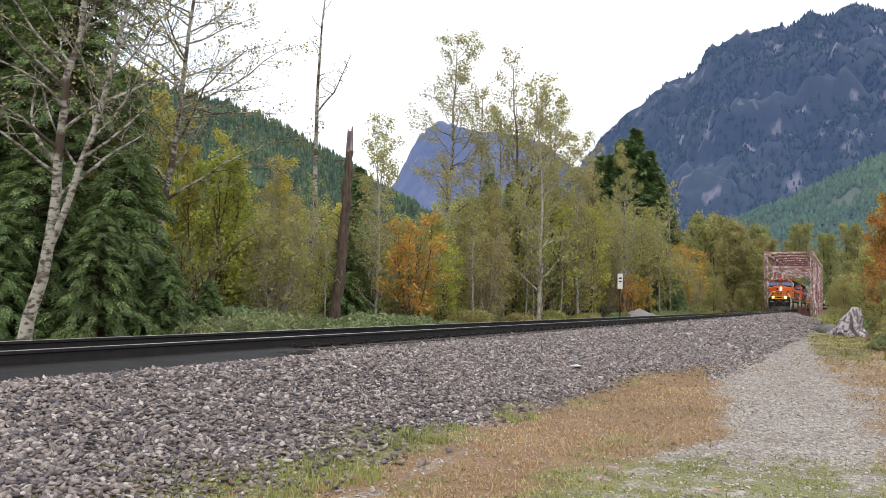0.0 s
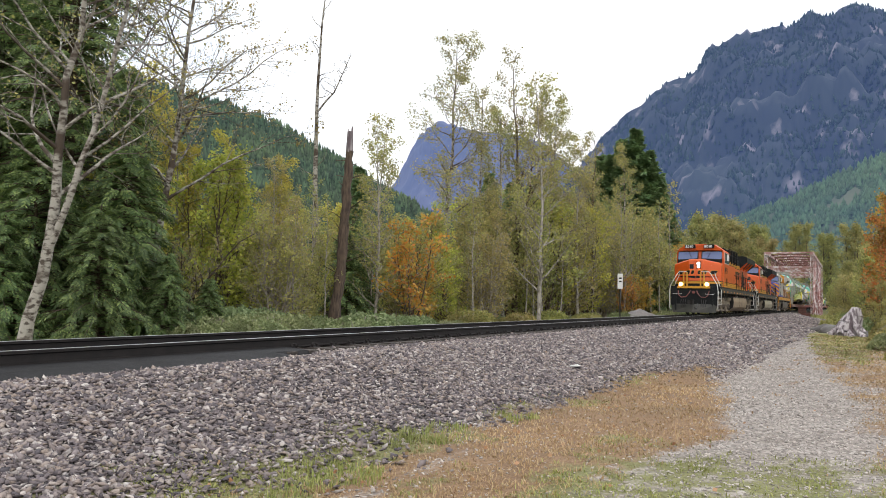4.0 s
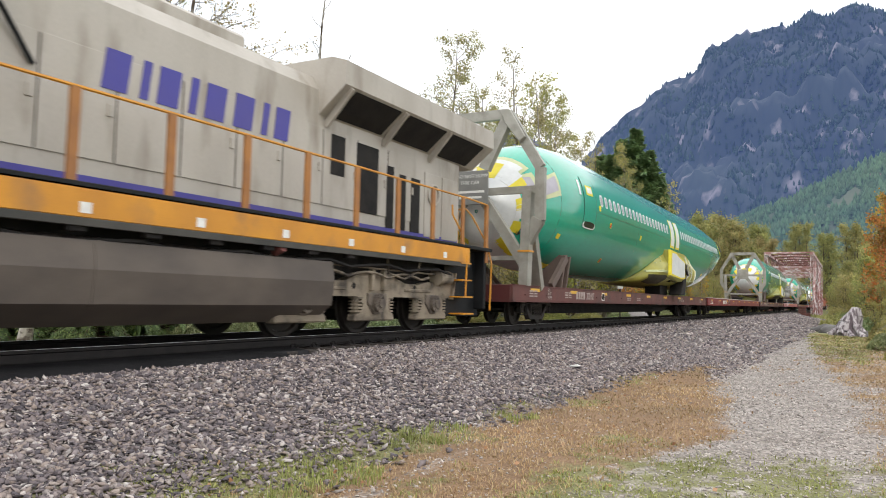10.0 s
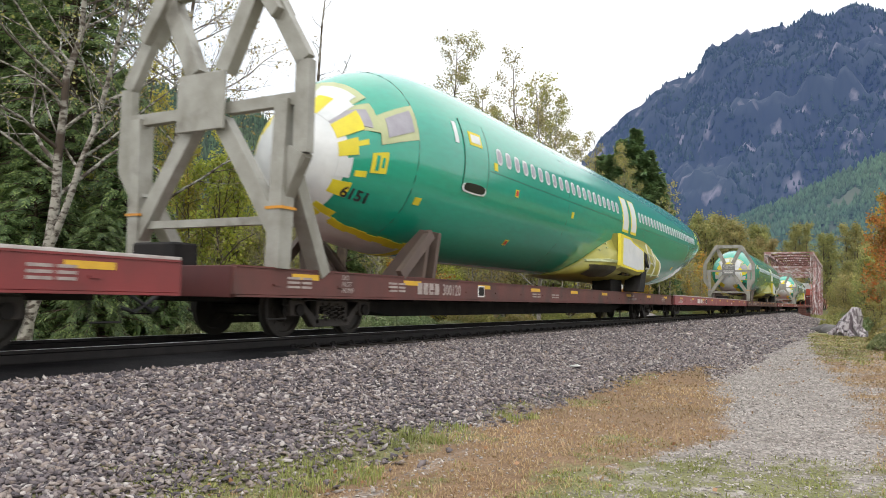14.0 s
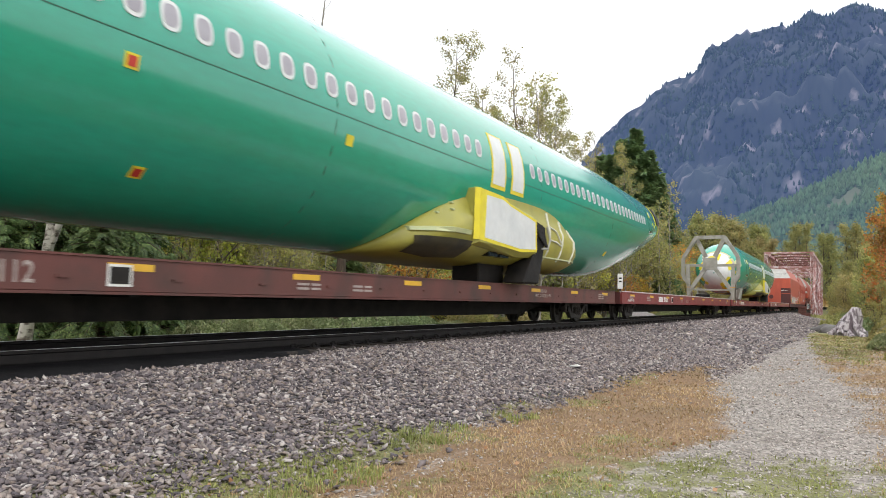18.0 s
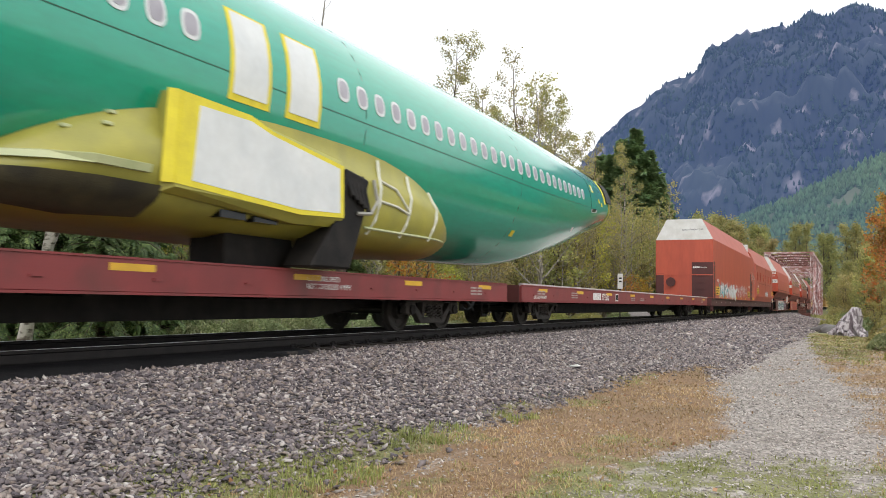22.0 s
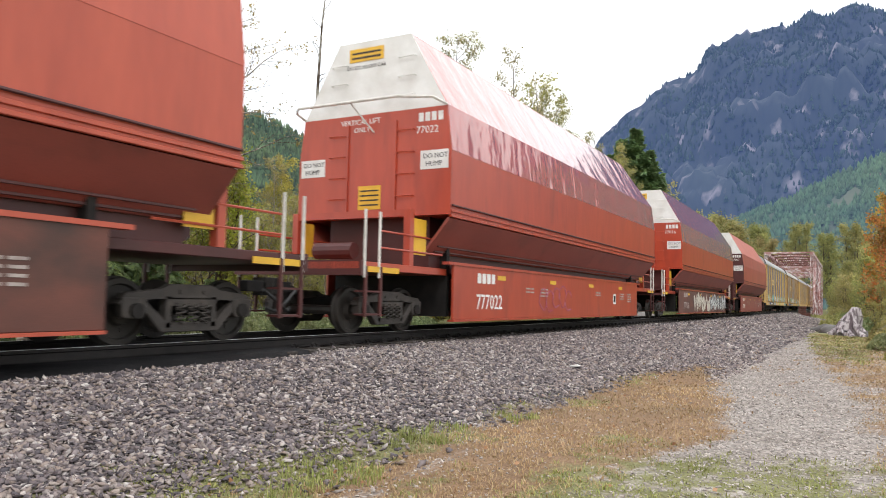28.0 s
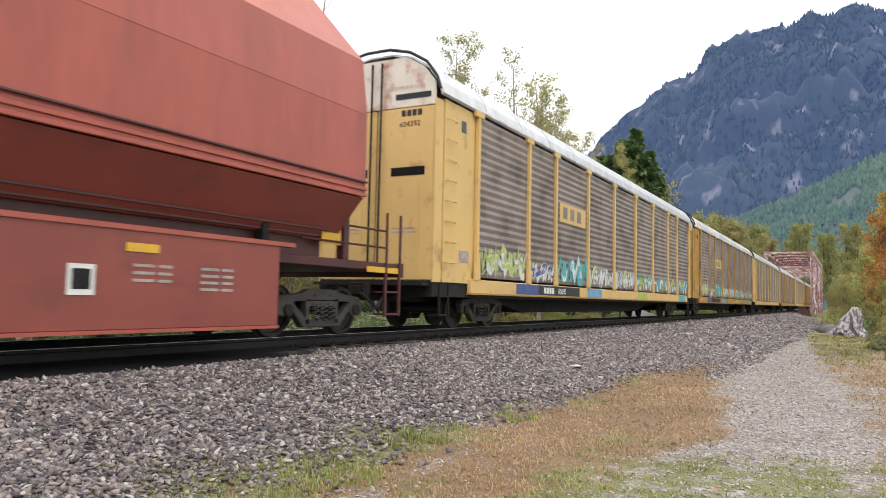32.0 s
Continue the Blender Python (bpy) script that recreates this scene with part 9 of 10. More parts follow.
# cedars
cedar = stand(cedar_tree(111, 15.5, 0.36, 4.3, "large dark green cedar with drooping boughs to the ground", 250, 13, 0.72), -13.4, 14.6)
young = stand(cedar_tree(112, 6.2, 0.13, 2.5, "young bright green cedar with ferny drooping sprays", 150, 12, 0.62), -10.3, 14.6)
again(cedar, -16.8, 19.4, 1.9, 0.74)
again(cedar, -17.0, 10.0, 4.0, 1.15)
again(cedar, -16.5, 14.0, 0.7, 0.85)
again(cedar, -18.6, 17.2, 2.9, 1.05)
again(cedar, -21.0, 15.5, 2.9, 1.0)
for x, y, turn, s in ((-9.0, 13.0, 3.1, 0.66), (-8.6, 14.8, 0.4, 0.46), (-11.6, 15.3, 5.3, 0.8), (-10.4, 11.2, 2.7, 0.6), (-11.2, 12.6, 4.9, 1.0), (-12.6, 17.0, 2.2, 0.7), (-8.3, 16.2, 1.2, 0.34), (-11.5, 27.5, 2.0, 0.8), (-13.5, 30.5, 0.3, 0.95), (-8.4, 81.0, 1.0, 0.9), (-9.4, 78.0, 2.0, 0.8), (-8.0, 85.0, 2.9, 0.7)):
    again(young, x, y, turn, s, "young cedars")
# snags
sn = thing("dead_snag", "broken mossy brown dead tree trunk", "dead tree")
rng = np.random.RandomState(120)
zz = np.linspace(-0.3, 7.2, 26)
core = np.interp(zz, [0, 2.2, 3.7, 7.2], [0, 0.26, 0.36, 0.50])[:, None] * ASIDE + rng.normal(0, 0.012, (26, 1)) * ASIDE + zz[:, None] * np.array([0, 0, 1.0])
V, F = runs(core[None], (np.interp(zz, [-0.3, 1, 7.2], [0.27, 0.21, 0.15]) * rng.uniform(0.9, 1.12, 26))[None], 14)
V[:, :2] += rng.normal(0, 0.016, (len(V), 2))
place("trunk", mesh_of("trunk", V, F, M["bark_dark"], True), sn)
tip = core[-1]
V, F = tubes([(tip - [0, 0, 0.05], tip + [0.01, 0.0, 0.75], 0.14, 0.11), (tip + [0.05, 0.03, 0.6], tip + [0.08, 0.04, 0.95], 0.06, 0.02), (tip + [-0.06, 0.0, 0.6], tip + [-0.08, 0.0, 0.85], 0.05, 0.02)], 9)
place("broken_top", mesh_of("broken_top", V, F, M["deadwood"]), sn, "bare grey splintered top")
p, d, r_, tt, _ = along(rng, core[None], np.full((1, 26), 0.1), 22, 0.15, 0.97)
sgn = rng.choice([-1, 1], 22)[:, None]
lp, lr = shoots(rng, p, ASIDE * sgn + AWAY * rng.normal(0, 0.5, (22, 1)) + np.array([0, 0, 0.25]), rng.uniform(0.2, 0.95, 22), np.full(22, 0.028), np.full(22, 0.008), 4, 0.2, 0.2)
for k in range(22):
    V, F = runs(lp[k:k + 1], lr[k:k + 1], 5)
    place("dead_branch", mesh_of("dead_branch", V, F, M["bark_dark"], True), sn)
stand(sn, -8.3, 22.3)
stand(tree("dead_snag", 121, [([(0, 0), (-0.15, 4), (-0.35, 8), (-0.40, 11), (-0.33, 13.5), (-0.15, 17.2)], 0.20, 0.03), ([(-0.33, 11.4), (0.5, 12.4), (0.9, 13.4), (1.25, 14.3)], 0.05, 0.012)],
           "bark_alder", "leaf_brown", "tall bare pale dead tree with broken twigs", limbs=13, first=0.45, reach=1.0, up=0.5, k2=2, k3=2, per=0, twig="bark_alder", wander=0.2), -14.4, 29.2)
# tall alders against the sky
a1 = tree("alder_tree", 131, [([(0, 0), (0.15, 4), (0.45, 8), (0.62, 12), (0.72, 18)], 0.17, 0.02)], "bark_alder", "leaf_alder", AL, limbs=34, first=0.34, reach=3.6, up=0.28, taper=0.75, k2=8, k3=5, per=6, size=0.085, spread=0.12, rise=0.1)
a2 = tree("alder_tree", 132, [([(0, 0), (0.35, 5), (0.5, 10), (0.6, 15.5)], 0.14, 0.02)], "bark_alder", "leaf_alder", AL, limbs=28, first=0.2, reach=3.0, up=0.55, taper=0.7, k2=7, k3=5, per=6, size=0.09, spread=0.13)
a2d = tree("alder_tree", 139, [([(0, 0), (0.2, 5), (0.15, 10), (-0.2, 16)], 0.16, 0.02), ([(0.2, 5.5), (0.9, 8.5), (1.2, 12.5)], 0.07, 0.015)], "bark_dark", "leaf_alder", "dark-stemmed alder with thin olive leaves", limbs=22, first=0.25, reach=3.2, up=0.5, taper=0.6, k2=7, k3=4, per=6, size=0.09, spread=0.13)
a3 = tree("alder_tree", 133, [stem(13.0, 0.11, 0.02, 0.015), ([(0.05, 1.0), (0.6, 5), (0.8, 11)], 0.07, 0.012)], "bark_pale", "leaf_yellow", AL, limbs=24, first=0.14, reach=2.6, up=0.7, taper=0.6, k2=6, k3=4, per=7, size=0.12, spread=0.14)
a4 = tree("alder_tree", 134, [stem(14.0, 0.12, -0.015, 0.02)], "bark_pale", "leaf_brown", "slender alder with sparse browning leaves", limbs=32, first=0.14, reach=2.5, up=0.6, taper=0.6, k2=7, k3=5, per=3, size=0.11, spread=0.12)
a5 = tree("vine_maple", 135, [stem(7.5, 0.07, 0.12 * (-1) ** k, 0.02, (0.1 * k, 0)) for k in range(5)], "bark_dark", "leaf_yellow", "bushy young tree with yellow-green leaves", limbs=13, first=0.1, reach=2.0, up=0.7, taper=0.5, k2=5, k3=4, per=6, size=0.115, spread=0.15, fan=1.0)
a6 = tree("vine_maple", 136, [stem(6.5 - 0.4 * k, 0.05, 0.16, 0.03, (0.1, 0)) for k in range(5)], "bark_dark", "leaf_alder", "tangled undergrowth tree with dull green leaves", limbs=13, first=0.08, reach=2.0, up=0.6, taper=0.5, k2=5, k3=4, per=5, size=0.11, spread=0.16, fan=1.0)
a7 = tree("vine_maple", 137, [stem(6.0 - 0.3 * k, 0.05, 0.14, 0.03, (0.1, 0)) for k in range(6)], "twig", "leaf_brown", "tangled twiggy undergrowth tree with browning leaves", limbs=13, first=0.06, reach=1.7, up=0.7, taper=0.5, k2=6, k3=4, per=2, size=0.10, spread=0.12, fan=1.0)
stand(a1, -12.8, 38.7)
stand(a2, -12.0, 41.4, 0.4, 0.95)
stand(a2d, -11.3, 46.4, 0.0, 1.12)
again(a4, -6.9, 39.7, 0.2, 1.0, "trackside alders")
again(a2, -11.0, 44.0, 2.2, 0.9, "trackside alders")
again(a1, -10.6, 53.0, 2.6, 0.98, "trackside alders")
again(a2, -9.8, 49.5, 5.0, 1.0, "trackside alders")
again(a2d, -9.6, 58.8, 4.0, 0.95, "trackside alders")
again(a2, -9.0, 66.0, 1.4, 1.0, "trackside alders")
again(a4, -8.6, 52.0, 3.0, 0.95, "trackside alders")
again(a4, -12.6, 31.9, 3.0, 0.78, "trackside alders")
stand(a4, -9.9, 27.6, 0.9, 0.62)
stand(a3, -14.4, 22.9, 2.0, 0.66)
again(a3, -15.7, 21.0, 0.5, 0.72, "trackside alders")
again(a3, -19.9, 23.3, 3.5, 0.95, "trackside alders")
again(a3, -12.9, 24.6, 4.5, 0.58, "trackside alders")
again(a4, -11.0, 22.0, 1.5, 0.5, "trackside alders")
stand(a5, -12.5, 20.5, 0.0, 0.9)
stand(a6, -9.5, 30.0, 0.5, 0.85)
stand(a7, -8.8, 37.0, 0.5, 0.9)
# the wood behind them; it grows taller away from the track
rng = np.random.RandomState(140)
LOW, HIGH = [a5, a5, a6, a6, a6, a7], [a2, a3, a3, a4, a4, a2d, a5, a6]
SIZE = {a2: 15.5, a2d: 16.0, a3: 13.0, a4: 14.0, a5: 7.5, a6: 6.5, a7: 6.0}
for band, (n, xa, xb) in enumerate(((40, -8.6, -12.0), (46, -12.0, -18), (38, -18, -30), (22, -30, -46))):
    for k in range(n):
        y = 14 + (112 if band < 2 else 135) * ((k + rng.uniform(0, 1)) / n) ** 1.3
        x = rng.uniform(xb, xa)
        if y < 19.5 and x > -13 or band == 0 and 24 < y < 29:
            continue
        far = (8.7 - x) / 20.7
        h = far * np.interp(y / far, [12, 20, 27, 34, 40, 60, 80, 100, 120], [5.0, 6.0, 5.0, 5.6, 7.6, 11.0, 11.5, 9.4, 7.6]) * rng.uniform(0.62, 1.05)
        ob = LOW[rng.randint(0, len(LOW))] if band == 0 and rng.uniform() < 0.75 or h < 6 else HIGH[rng.randint(0, len(HIGH))]
        again(ob, x, y, rng.uniform(0, 6.28), min(h / SIZE[ob], 1.8), "riverside woodland")
# slender pale poles between the leafy trees
a8 = tree("alder_tree", 138, [stem(12.0, 0.085, 0.01, 0.012)], "bark_pale", "leaf_alder", "thin pale alder pole with sparse leaves", limbs=22, first=0.3, reach=1.6, up=0.6, k2=4, k3=3, per=4, size=0.11, spread=0.1, twig="twig")
stand(a8, -10.8, 24.0, 0, 0.55)
for k in range(20):
    y = 20 + 62 * ((k + rng.uniform(0, 1)) / 20) ** 1.2
    x = rng.uniform(-11.6, -7.4)
    d = math.hypot(x - EYE[0], y)
    again(a8, x, y, rng.uniform(0, 6.28), min((1.0 + d * rng.uniform(0.10, 0.17)) / 12.0, 1.2), "riverside woodland")
# orange maple and other coloured shrubs
mp = stand(tree("maple_tree", 151, [stem(4.9 - 0.3 * k, 0.045, 0.17, 0.04, (0.05, 0)) for k in range(5)], "bark_dark", "leaf_orange", "small maple with orange and yellow autumn leaves", limbs=11, first=0.25, reach=1.3, up=0.7, taper=0.4, k2=4, k3=3, per=4, size=0.115, spread=0.12, fan=1.0), -7.8, 27.2)
again(mp, -8.6, 29.5, 2.0, 0.55)
again(mp, -12.0, 103.2, 1.0, 1.9)
again(mp, -10.9, 109.5, 2.0, 1.9)
again(mp, -9.0, 92.0, 4.0, 1.0)
again(mp, -8.2, 64.0, 5.0, 0.75)
again(mp, -8.6, 71.0, 3.0, 0.85)
# conifers among the broadleaves
fir = stand(conifer("fir_tree", 161, 20.0, 0.3, 4.6, "needles_dark", "dark green fir standing behind the alders", 46, 15, 15, 0.2, 0.33), -22.4, 114.6, 0, 1.42)
for x, y, s in ((-24.0, 113.8, 1.3), (-20.5, 115.7, 1.5), (-25.5, 113.0, 1.25), (-18.6, 116.8, 1.32), (-17.0, 117.6, 1.05), (-15.6, 118.4, 0.85), (-27, 118, 1.35), (-22, 124, 1.45), (-19, 126, 1.3), (-30, 96, 1.0), (-25, 77, 0.8), (-31, 84, 0.95), (-34, 60, 0.8)):
    again(fir, x, y, x * 3.7 + y, s, "dark firs in the woodland")
# yellowing trees beyond the river
big = tree("cottonwood_tree", 171, [stem(20.0, 0.3, 0.08 * (-1) ** k, 0.02, (0.2 * k, 0)) for k in range(3)], "bark_dark", "leaf_far", "broad yellowing cottonwood on the far bank", limbs=24, first=0.1, reach=5.0, up=0.7, taper=0.55, k2=7, k3=4, per=8, size=0.24, spread=0.4, fan=1.0)
stand(big, -14, 168, 0, 1.2)
for x, y, s in ((-9, 190, 1.1), (-22, 158, 1.1), (-5.5, 205, 1.0), (-28, 175, 1.35), (-17, 150, 0.75), (-14.5, 216, 1.35), (-34, 150, 1.15), (8, 225, 0.8), (16, 232, 0.9), (-40, 190, 1.4), (-3, 240, 1.2), (-8.5, 150, 0.5), (4, 250, 1.1), (10, 262, 1.3), (-19.5, 190, 1.4), (-12, 140, 0.6), (-14, 128, 0.62), (-11, 121, 0.5), (-10, 168, 0.95), (-7, 178, 0.8), (-18, 178, 1.25), (-25, 200, 1.5)):
    again(big, x, y, x + y, s, "cottonwoods on the far bank")
# right-hand bank: orange-leaved trees and bushes
ob2 = tree("maple_tree", 181, [stem(9.5, 0.12, 0.10 * (-1) ** k, 0.03, (0.1 * k, 0)) for k in range(3)], "bark_dark", "leaf_rust", "maple with orange and green autumn leaves on the bank", limbs=20, first=0.18, reach=2.8, up=0.6, taper=0.5, k2=6, k3=4, per=6, size=0.16, spread=0.17, fan=1.0)
stand(ob2, 11.5, 55.0, 0.4, 0.88)
again(ob2, 11.3, 63.5, 2.0, 0.85, "bank maples")
again(ob2, 12.8, 72.0, 3.0, 1.1, "bank maples")
bk = tree("alder_tree", 182, [stem(9.0, 0.09, 0.10 * (-1) ** k, 0.03, (0.1 * k, 0)) for k in range(3)], "bark_dark", "leaf_alder", "leafy green alder on the river bank", limbs=18, first=0.06, reach=2.6, up=0.7, taper=0.5, k2=6, k3=4, per=5, size=0.14, spread=0.16, fan=1.0)
stand(bk, 13.5, 78, 0, 1.1)
for x, y, s in ((10.8, 98, 0.9), (14, 92, 1.1), (8.8, 128, 1.1), (12.5, 112, 1.2), (8.0, 150, 1.4), (12.0, 168, 1.6), (16, 74, 1.2), (7.5, 190, 1.5), (14, 140, 1.5), (10.5, 84, 0.7), (6.5, 172, 1.2), (10.6, 50.0, 0.32), (11.2, 45.0, 0.36), (10.4, 56.0, 0.36)):
    again(bk, x, y, x * y, s, "bank alders")
stand(tree("alder_tree", 183, [stem(10.5, 0.10, -0.03, 0.02)], "bark_dark", "leaf_brown", "bare-limbed tree reaching over the path edge", limbs=20, first=0.3, reach=3.6, up=0.25, taper=0.4, k2=6, k3=4, per=2, size=0.08), 13.6, 36.0, 1.4, 0.95)


def bush(name, seed, w, h, leaf, n, size, label):
    """A mound of arching canes and single leaves."""
    rng = np.random.RandomState(seed)
    T = thing(name, label, "bush")
    segs = []
    for k in range(26):
        a, L = rng.uniform(0, 6.28), rng.uniform(0.4, 1.0)
        p = np.array([0, 0, -0.1])
        for j in range(4):
            q = np.array([math.cos(a) * w * 0.5 * L * (j + 1) / 4, math.sin(a) * w * 0.5 * L * (j + 1) / 4, h * rng.uniform(0.8, 1.1) * math.sin(math.pi * (0.15 + 0.2 * (j + 1)))])
            q[2] *= 0.72
            segs.append((p, q, 0.011, 0.006))
            p = q
    V, F = tubes(segs, 4)
    place("cane_tangle", mesh_of("cane_tangle", V, F, M["twig"], True), T)
    a, rr = rng.uniform(0, 6.28, n), np.sqrt(rng.uniform(0, 1, n))
    lump = 0.75 + 0.25 * np.sin(a * 3 + seed) * rr
    P = np.stack([np.cos(a) * rr * w / 2, np.sin(a) * rr * w / 2, h * lump * np.sqrt(np.maximum(0, 1 - rr ** 2.4)) * rng.uniform(0.35, 1.0, n) ** 0.5 + rng.normal(0, 0.05, n)], -1)
    V, F = leaves(P, size, rng, 0.6, 1.3)
    place("foliage", mesh_of("foliage", V, F, M[leaf]), T)
    return T


b1 = bush("bramble_bush", 201, 3.0, 1.3, "leaf_bush", 8500, 0.075, "dense green bramble thicket beside the track")
b2 = bush("bramble_bush", 202, 2.4, 1.0, "leaf_bush", 6500, 0.075, "low green bramble thicket beside the track")
b3 = bush("salal_bush", 203, 2.6, 1.4, "leaf_alder", 4200, 0.10, "mixed yellow-green shrub beside the track")
stand(b1, -7.3, 18.0)
stand(b2, -6.6, 21.0)
stand(b3, -7.6, 33.0)
rng = np.random.RandomState(210)
for k in range(70):
    y = 16 + 97 * (k / 70) ** 1.3 + rng.uniform(-0.8, 0.8)
    x = rng.uniform(-9.0, -6.4) if y < 30 else rng.uniform(-9.5, -5.8)
    ob = (b1, b2)[rng.randint(0, 2)] if y < 29 else (b1, b2, b3, b3)[rng.randint(0, 4)]
    again(ob, x, y, rng.uniform(0, 6.28), rng.uniform(0.7, 1.15) * (1.05 if y < 24 else 0.8), "trackside thicket")
for x, y, s in ((10.2, 25, 0.5), (10.5, 28, 0.6), (10.3, 32, 0.7), (11.0, 35, 1.0), (10.6, 39, 0.9), (11.6, 42, 1.2), (10.9, 47, 0.9), (11.8, 52, 1.3), (10.8, 57, 0.9), (10.0, 66, 1.0), (11.0, 74, 1.3), (9.5, 84, 1.1), (11.2, 62, 1.3), (9.0, 95, 1.0), (8.0, 104, 0.9), (10.0, 108, 1.3)):
    again((b1, b2, b3)[int(x * 7) % 3], x, y, x * 5, s, "bank thicket")

# driftwood stump with weathered roots
st_ = thing("driftwood_stump", "weathered grey driftwood stump with twisted roots", "stump")
rng = np.random.RandomState(220)
V, F = tubes([((0, 0, -0.3), (0.02, 0, 0.25), 0.75, 0.66), ((0.02, 0, 0.25), (0.16, 0, 0.7), 0.66, 0.52), ((0.16, 0, 0.7), (0.36, 0, 1.2), 0.52, 0.36), ((0.36, 0, 1.2), (0.46, 0, 1.6), 0.36, 0.17)], 16)
ang = np.arctan2(V[:, 1], V[:, 0])
V[:, :2] *= (1 + 0.22 * np.sin(5 * ang + 2 * V[:, 2]) + 0.10 * np.sin(11 * ang))[:, None]
place("stump_body", mesh_of("stump_body", V, F, M["deadwood"], True), st_)
for k in range(11):
    a = k * 0.571 + rng.uniform(-0.2, 0.2)
    top = 0.5 + 0.9 * rng.uniform(0, 1)
    p = np.array([0.25 * math.cos(a), 0.25 * math.sin(a), top])
    segs = []
    d = np.array([math.cos(a) * 0.5, math.sin(a) * 0.5, -0.75])
    for j in range(4):
        q = p + d * top * 0.36 + rng.normal(0, 0.04, 3)
        segs.append((p, q, 0.07 + 0.03 * j, 0.10 + 0.03 * j))
        p = q
        d = d + np.array([0.1 * math.cos(a), 0.1 * math.sin(a), 0.05])
    V, F = tubes(segs, 7)
    place("root", mesh_of("root", V + rng.normal(0, 0.012, V.shape), F, M["deadwood"], True), st_)
stand(st_, 8.6, 45.0, 0.3, 0.95)
for k, (x, y, s) in enumerate(((7.9, 49, 1.0), (8.5, 50.5, 0.8), (9.6, 44.5, 0.6), (7.2, 52, 0.9))):
    rb = thing("boulder", "grey weathered boulder at the river bank", "rock", "bank boulders")
    bm = B()
    bmesh.ops.create_icosphere(bm, subdivisions=3, radius=0.8)
    for v in bm.verts:
        v.co *= 1 + 0.28 * noise.noise(v.co * 1.4 + Vector((k * 7, 0, 0))) + 0.08 * noise.noise(v.co * 5)
        v.co.z *= 0.7
    part("rock_body", bm, M["rock"], rb, smooth=40)
    stand(rb, x, y, k, s)
# bleached branches by the bridge
for k in range(4):
    br = thing("fallen_branch", "bare bleached fallen branch leaning at the bank", "branch", "fallen branches")
    V, F = tubes([((0, 0, 0), (1.6, 0.5, 0.8), 0.05, 0.035), ((1.6, 0.5, 0.8), (3.2, 0.8, 1.3 + 0.2 * k), 0.035, 0.01), ((1.6, 0.5, 0.8), (2.4, 1.2, 1.4), 0.02, 0.008)], 6)
    place("branch_wood", mesh_of("branch_wood", V, F, M["deadwood"], True), br)
    stand(br, 4.6 + 0.5 * k, 128 - 4 * k, 0.3 * k, 1.5)

# post sign, gravel heap and relay box by the track
ps = thing("whistle_post", "white rectangular sign plate on a dark steel post", "track sign")
part("post", box(B(), -0.04, 0.04, -0.03, 0.03, -0.5, 2.6, 0.005), M["running_dark"], ps)
part("sign_plate", box(B(), -0.17, 0.17, -0.05, -0.03, 1.95, 2.95, 0.008), M["white"], ps, "white sign plate")
bm = B()
for k in range(2):
    box(bm, -0.09, 0.09, -0.054, -0.051, 2.6 - 0.22 * k, 2.7 - 0.22 * k)
part("sign_mark", bm, M["sign_ink"], ps)
ps.matrix_basis = pose(-4.6, 48.6, -0.35, 0, 0, 22)
hp = thing("gravel_heap", "small heap of pale gravel beside the track", "gravel heap")
bm = B()
bmesh.ops.create_grid(bm, x_segments=40, y_segments=40, size=3.2)
for v in bm.verts:
    d = v.co.length
    v.co.z = 1.25 * max(0, 1 - d / 2.9) ** 0.9 - 0.12 + 0.06 * noise.noise(v.co * 2.2) + 0.03 * noise.noise(v.co * 9)
part("heap", bm, M["heap_grey"], hp, smooth=60)
hp.matrix_basis = pose(-5.4, 57.0, -0.85)
for k, (x, y) in enumerate(((-4.0, 92), (-3.6, 97))):
    rbx = thing("relay_box", "small rusty trackside equipment box on a post", "equipment box", "trackside boxes")
    part("post", box(B(), -0.05, 0.05, -0.05, 0.05, -0.3, 0.9), M["running_dark"], rbx)
    part("case", box(B(), -0.25, 0.25, -0.2, 0.2, 0.8, 1.5, 0.02), M["case_tan"], rbx, "dull tan case")
    stand(rbx, x, y)

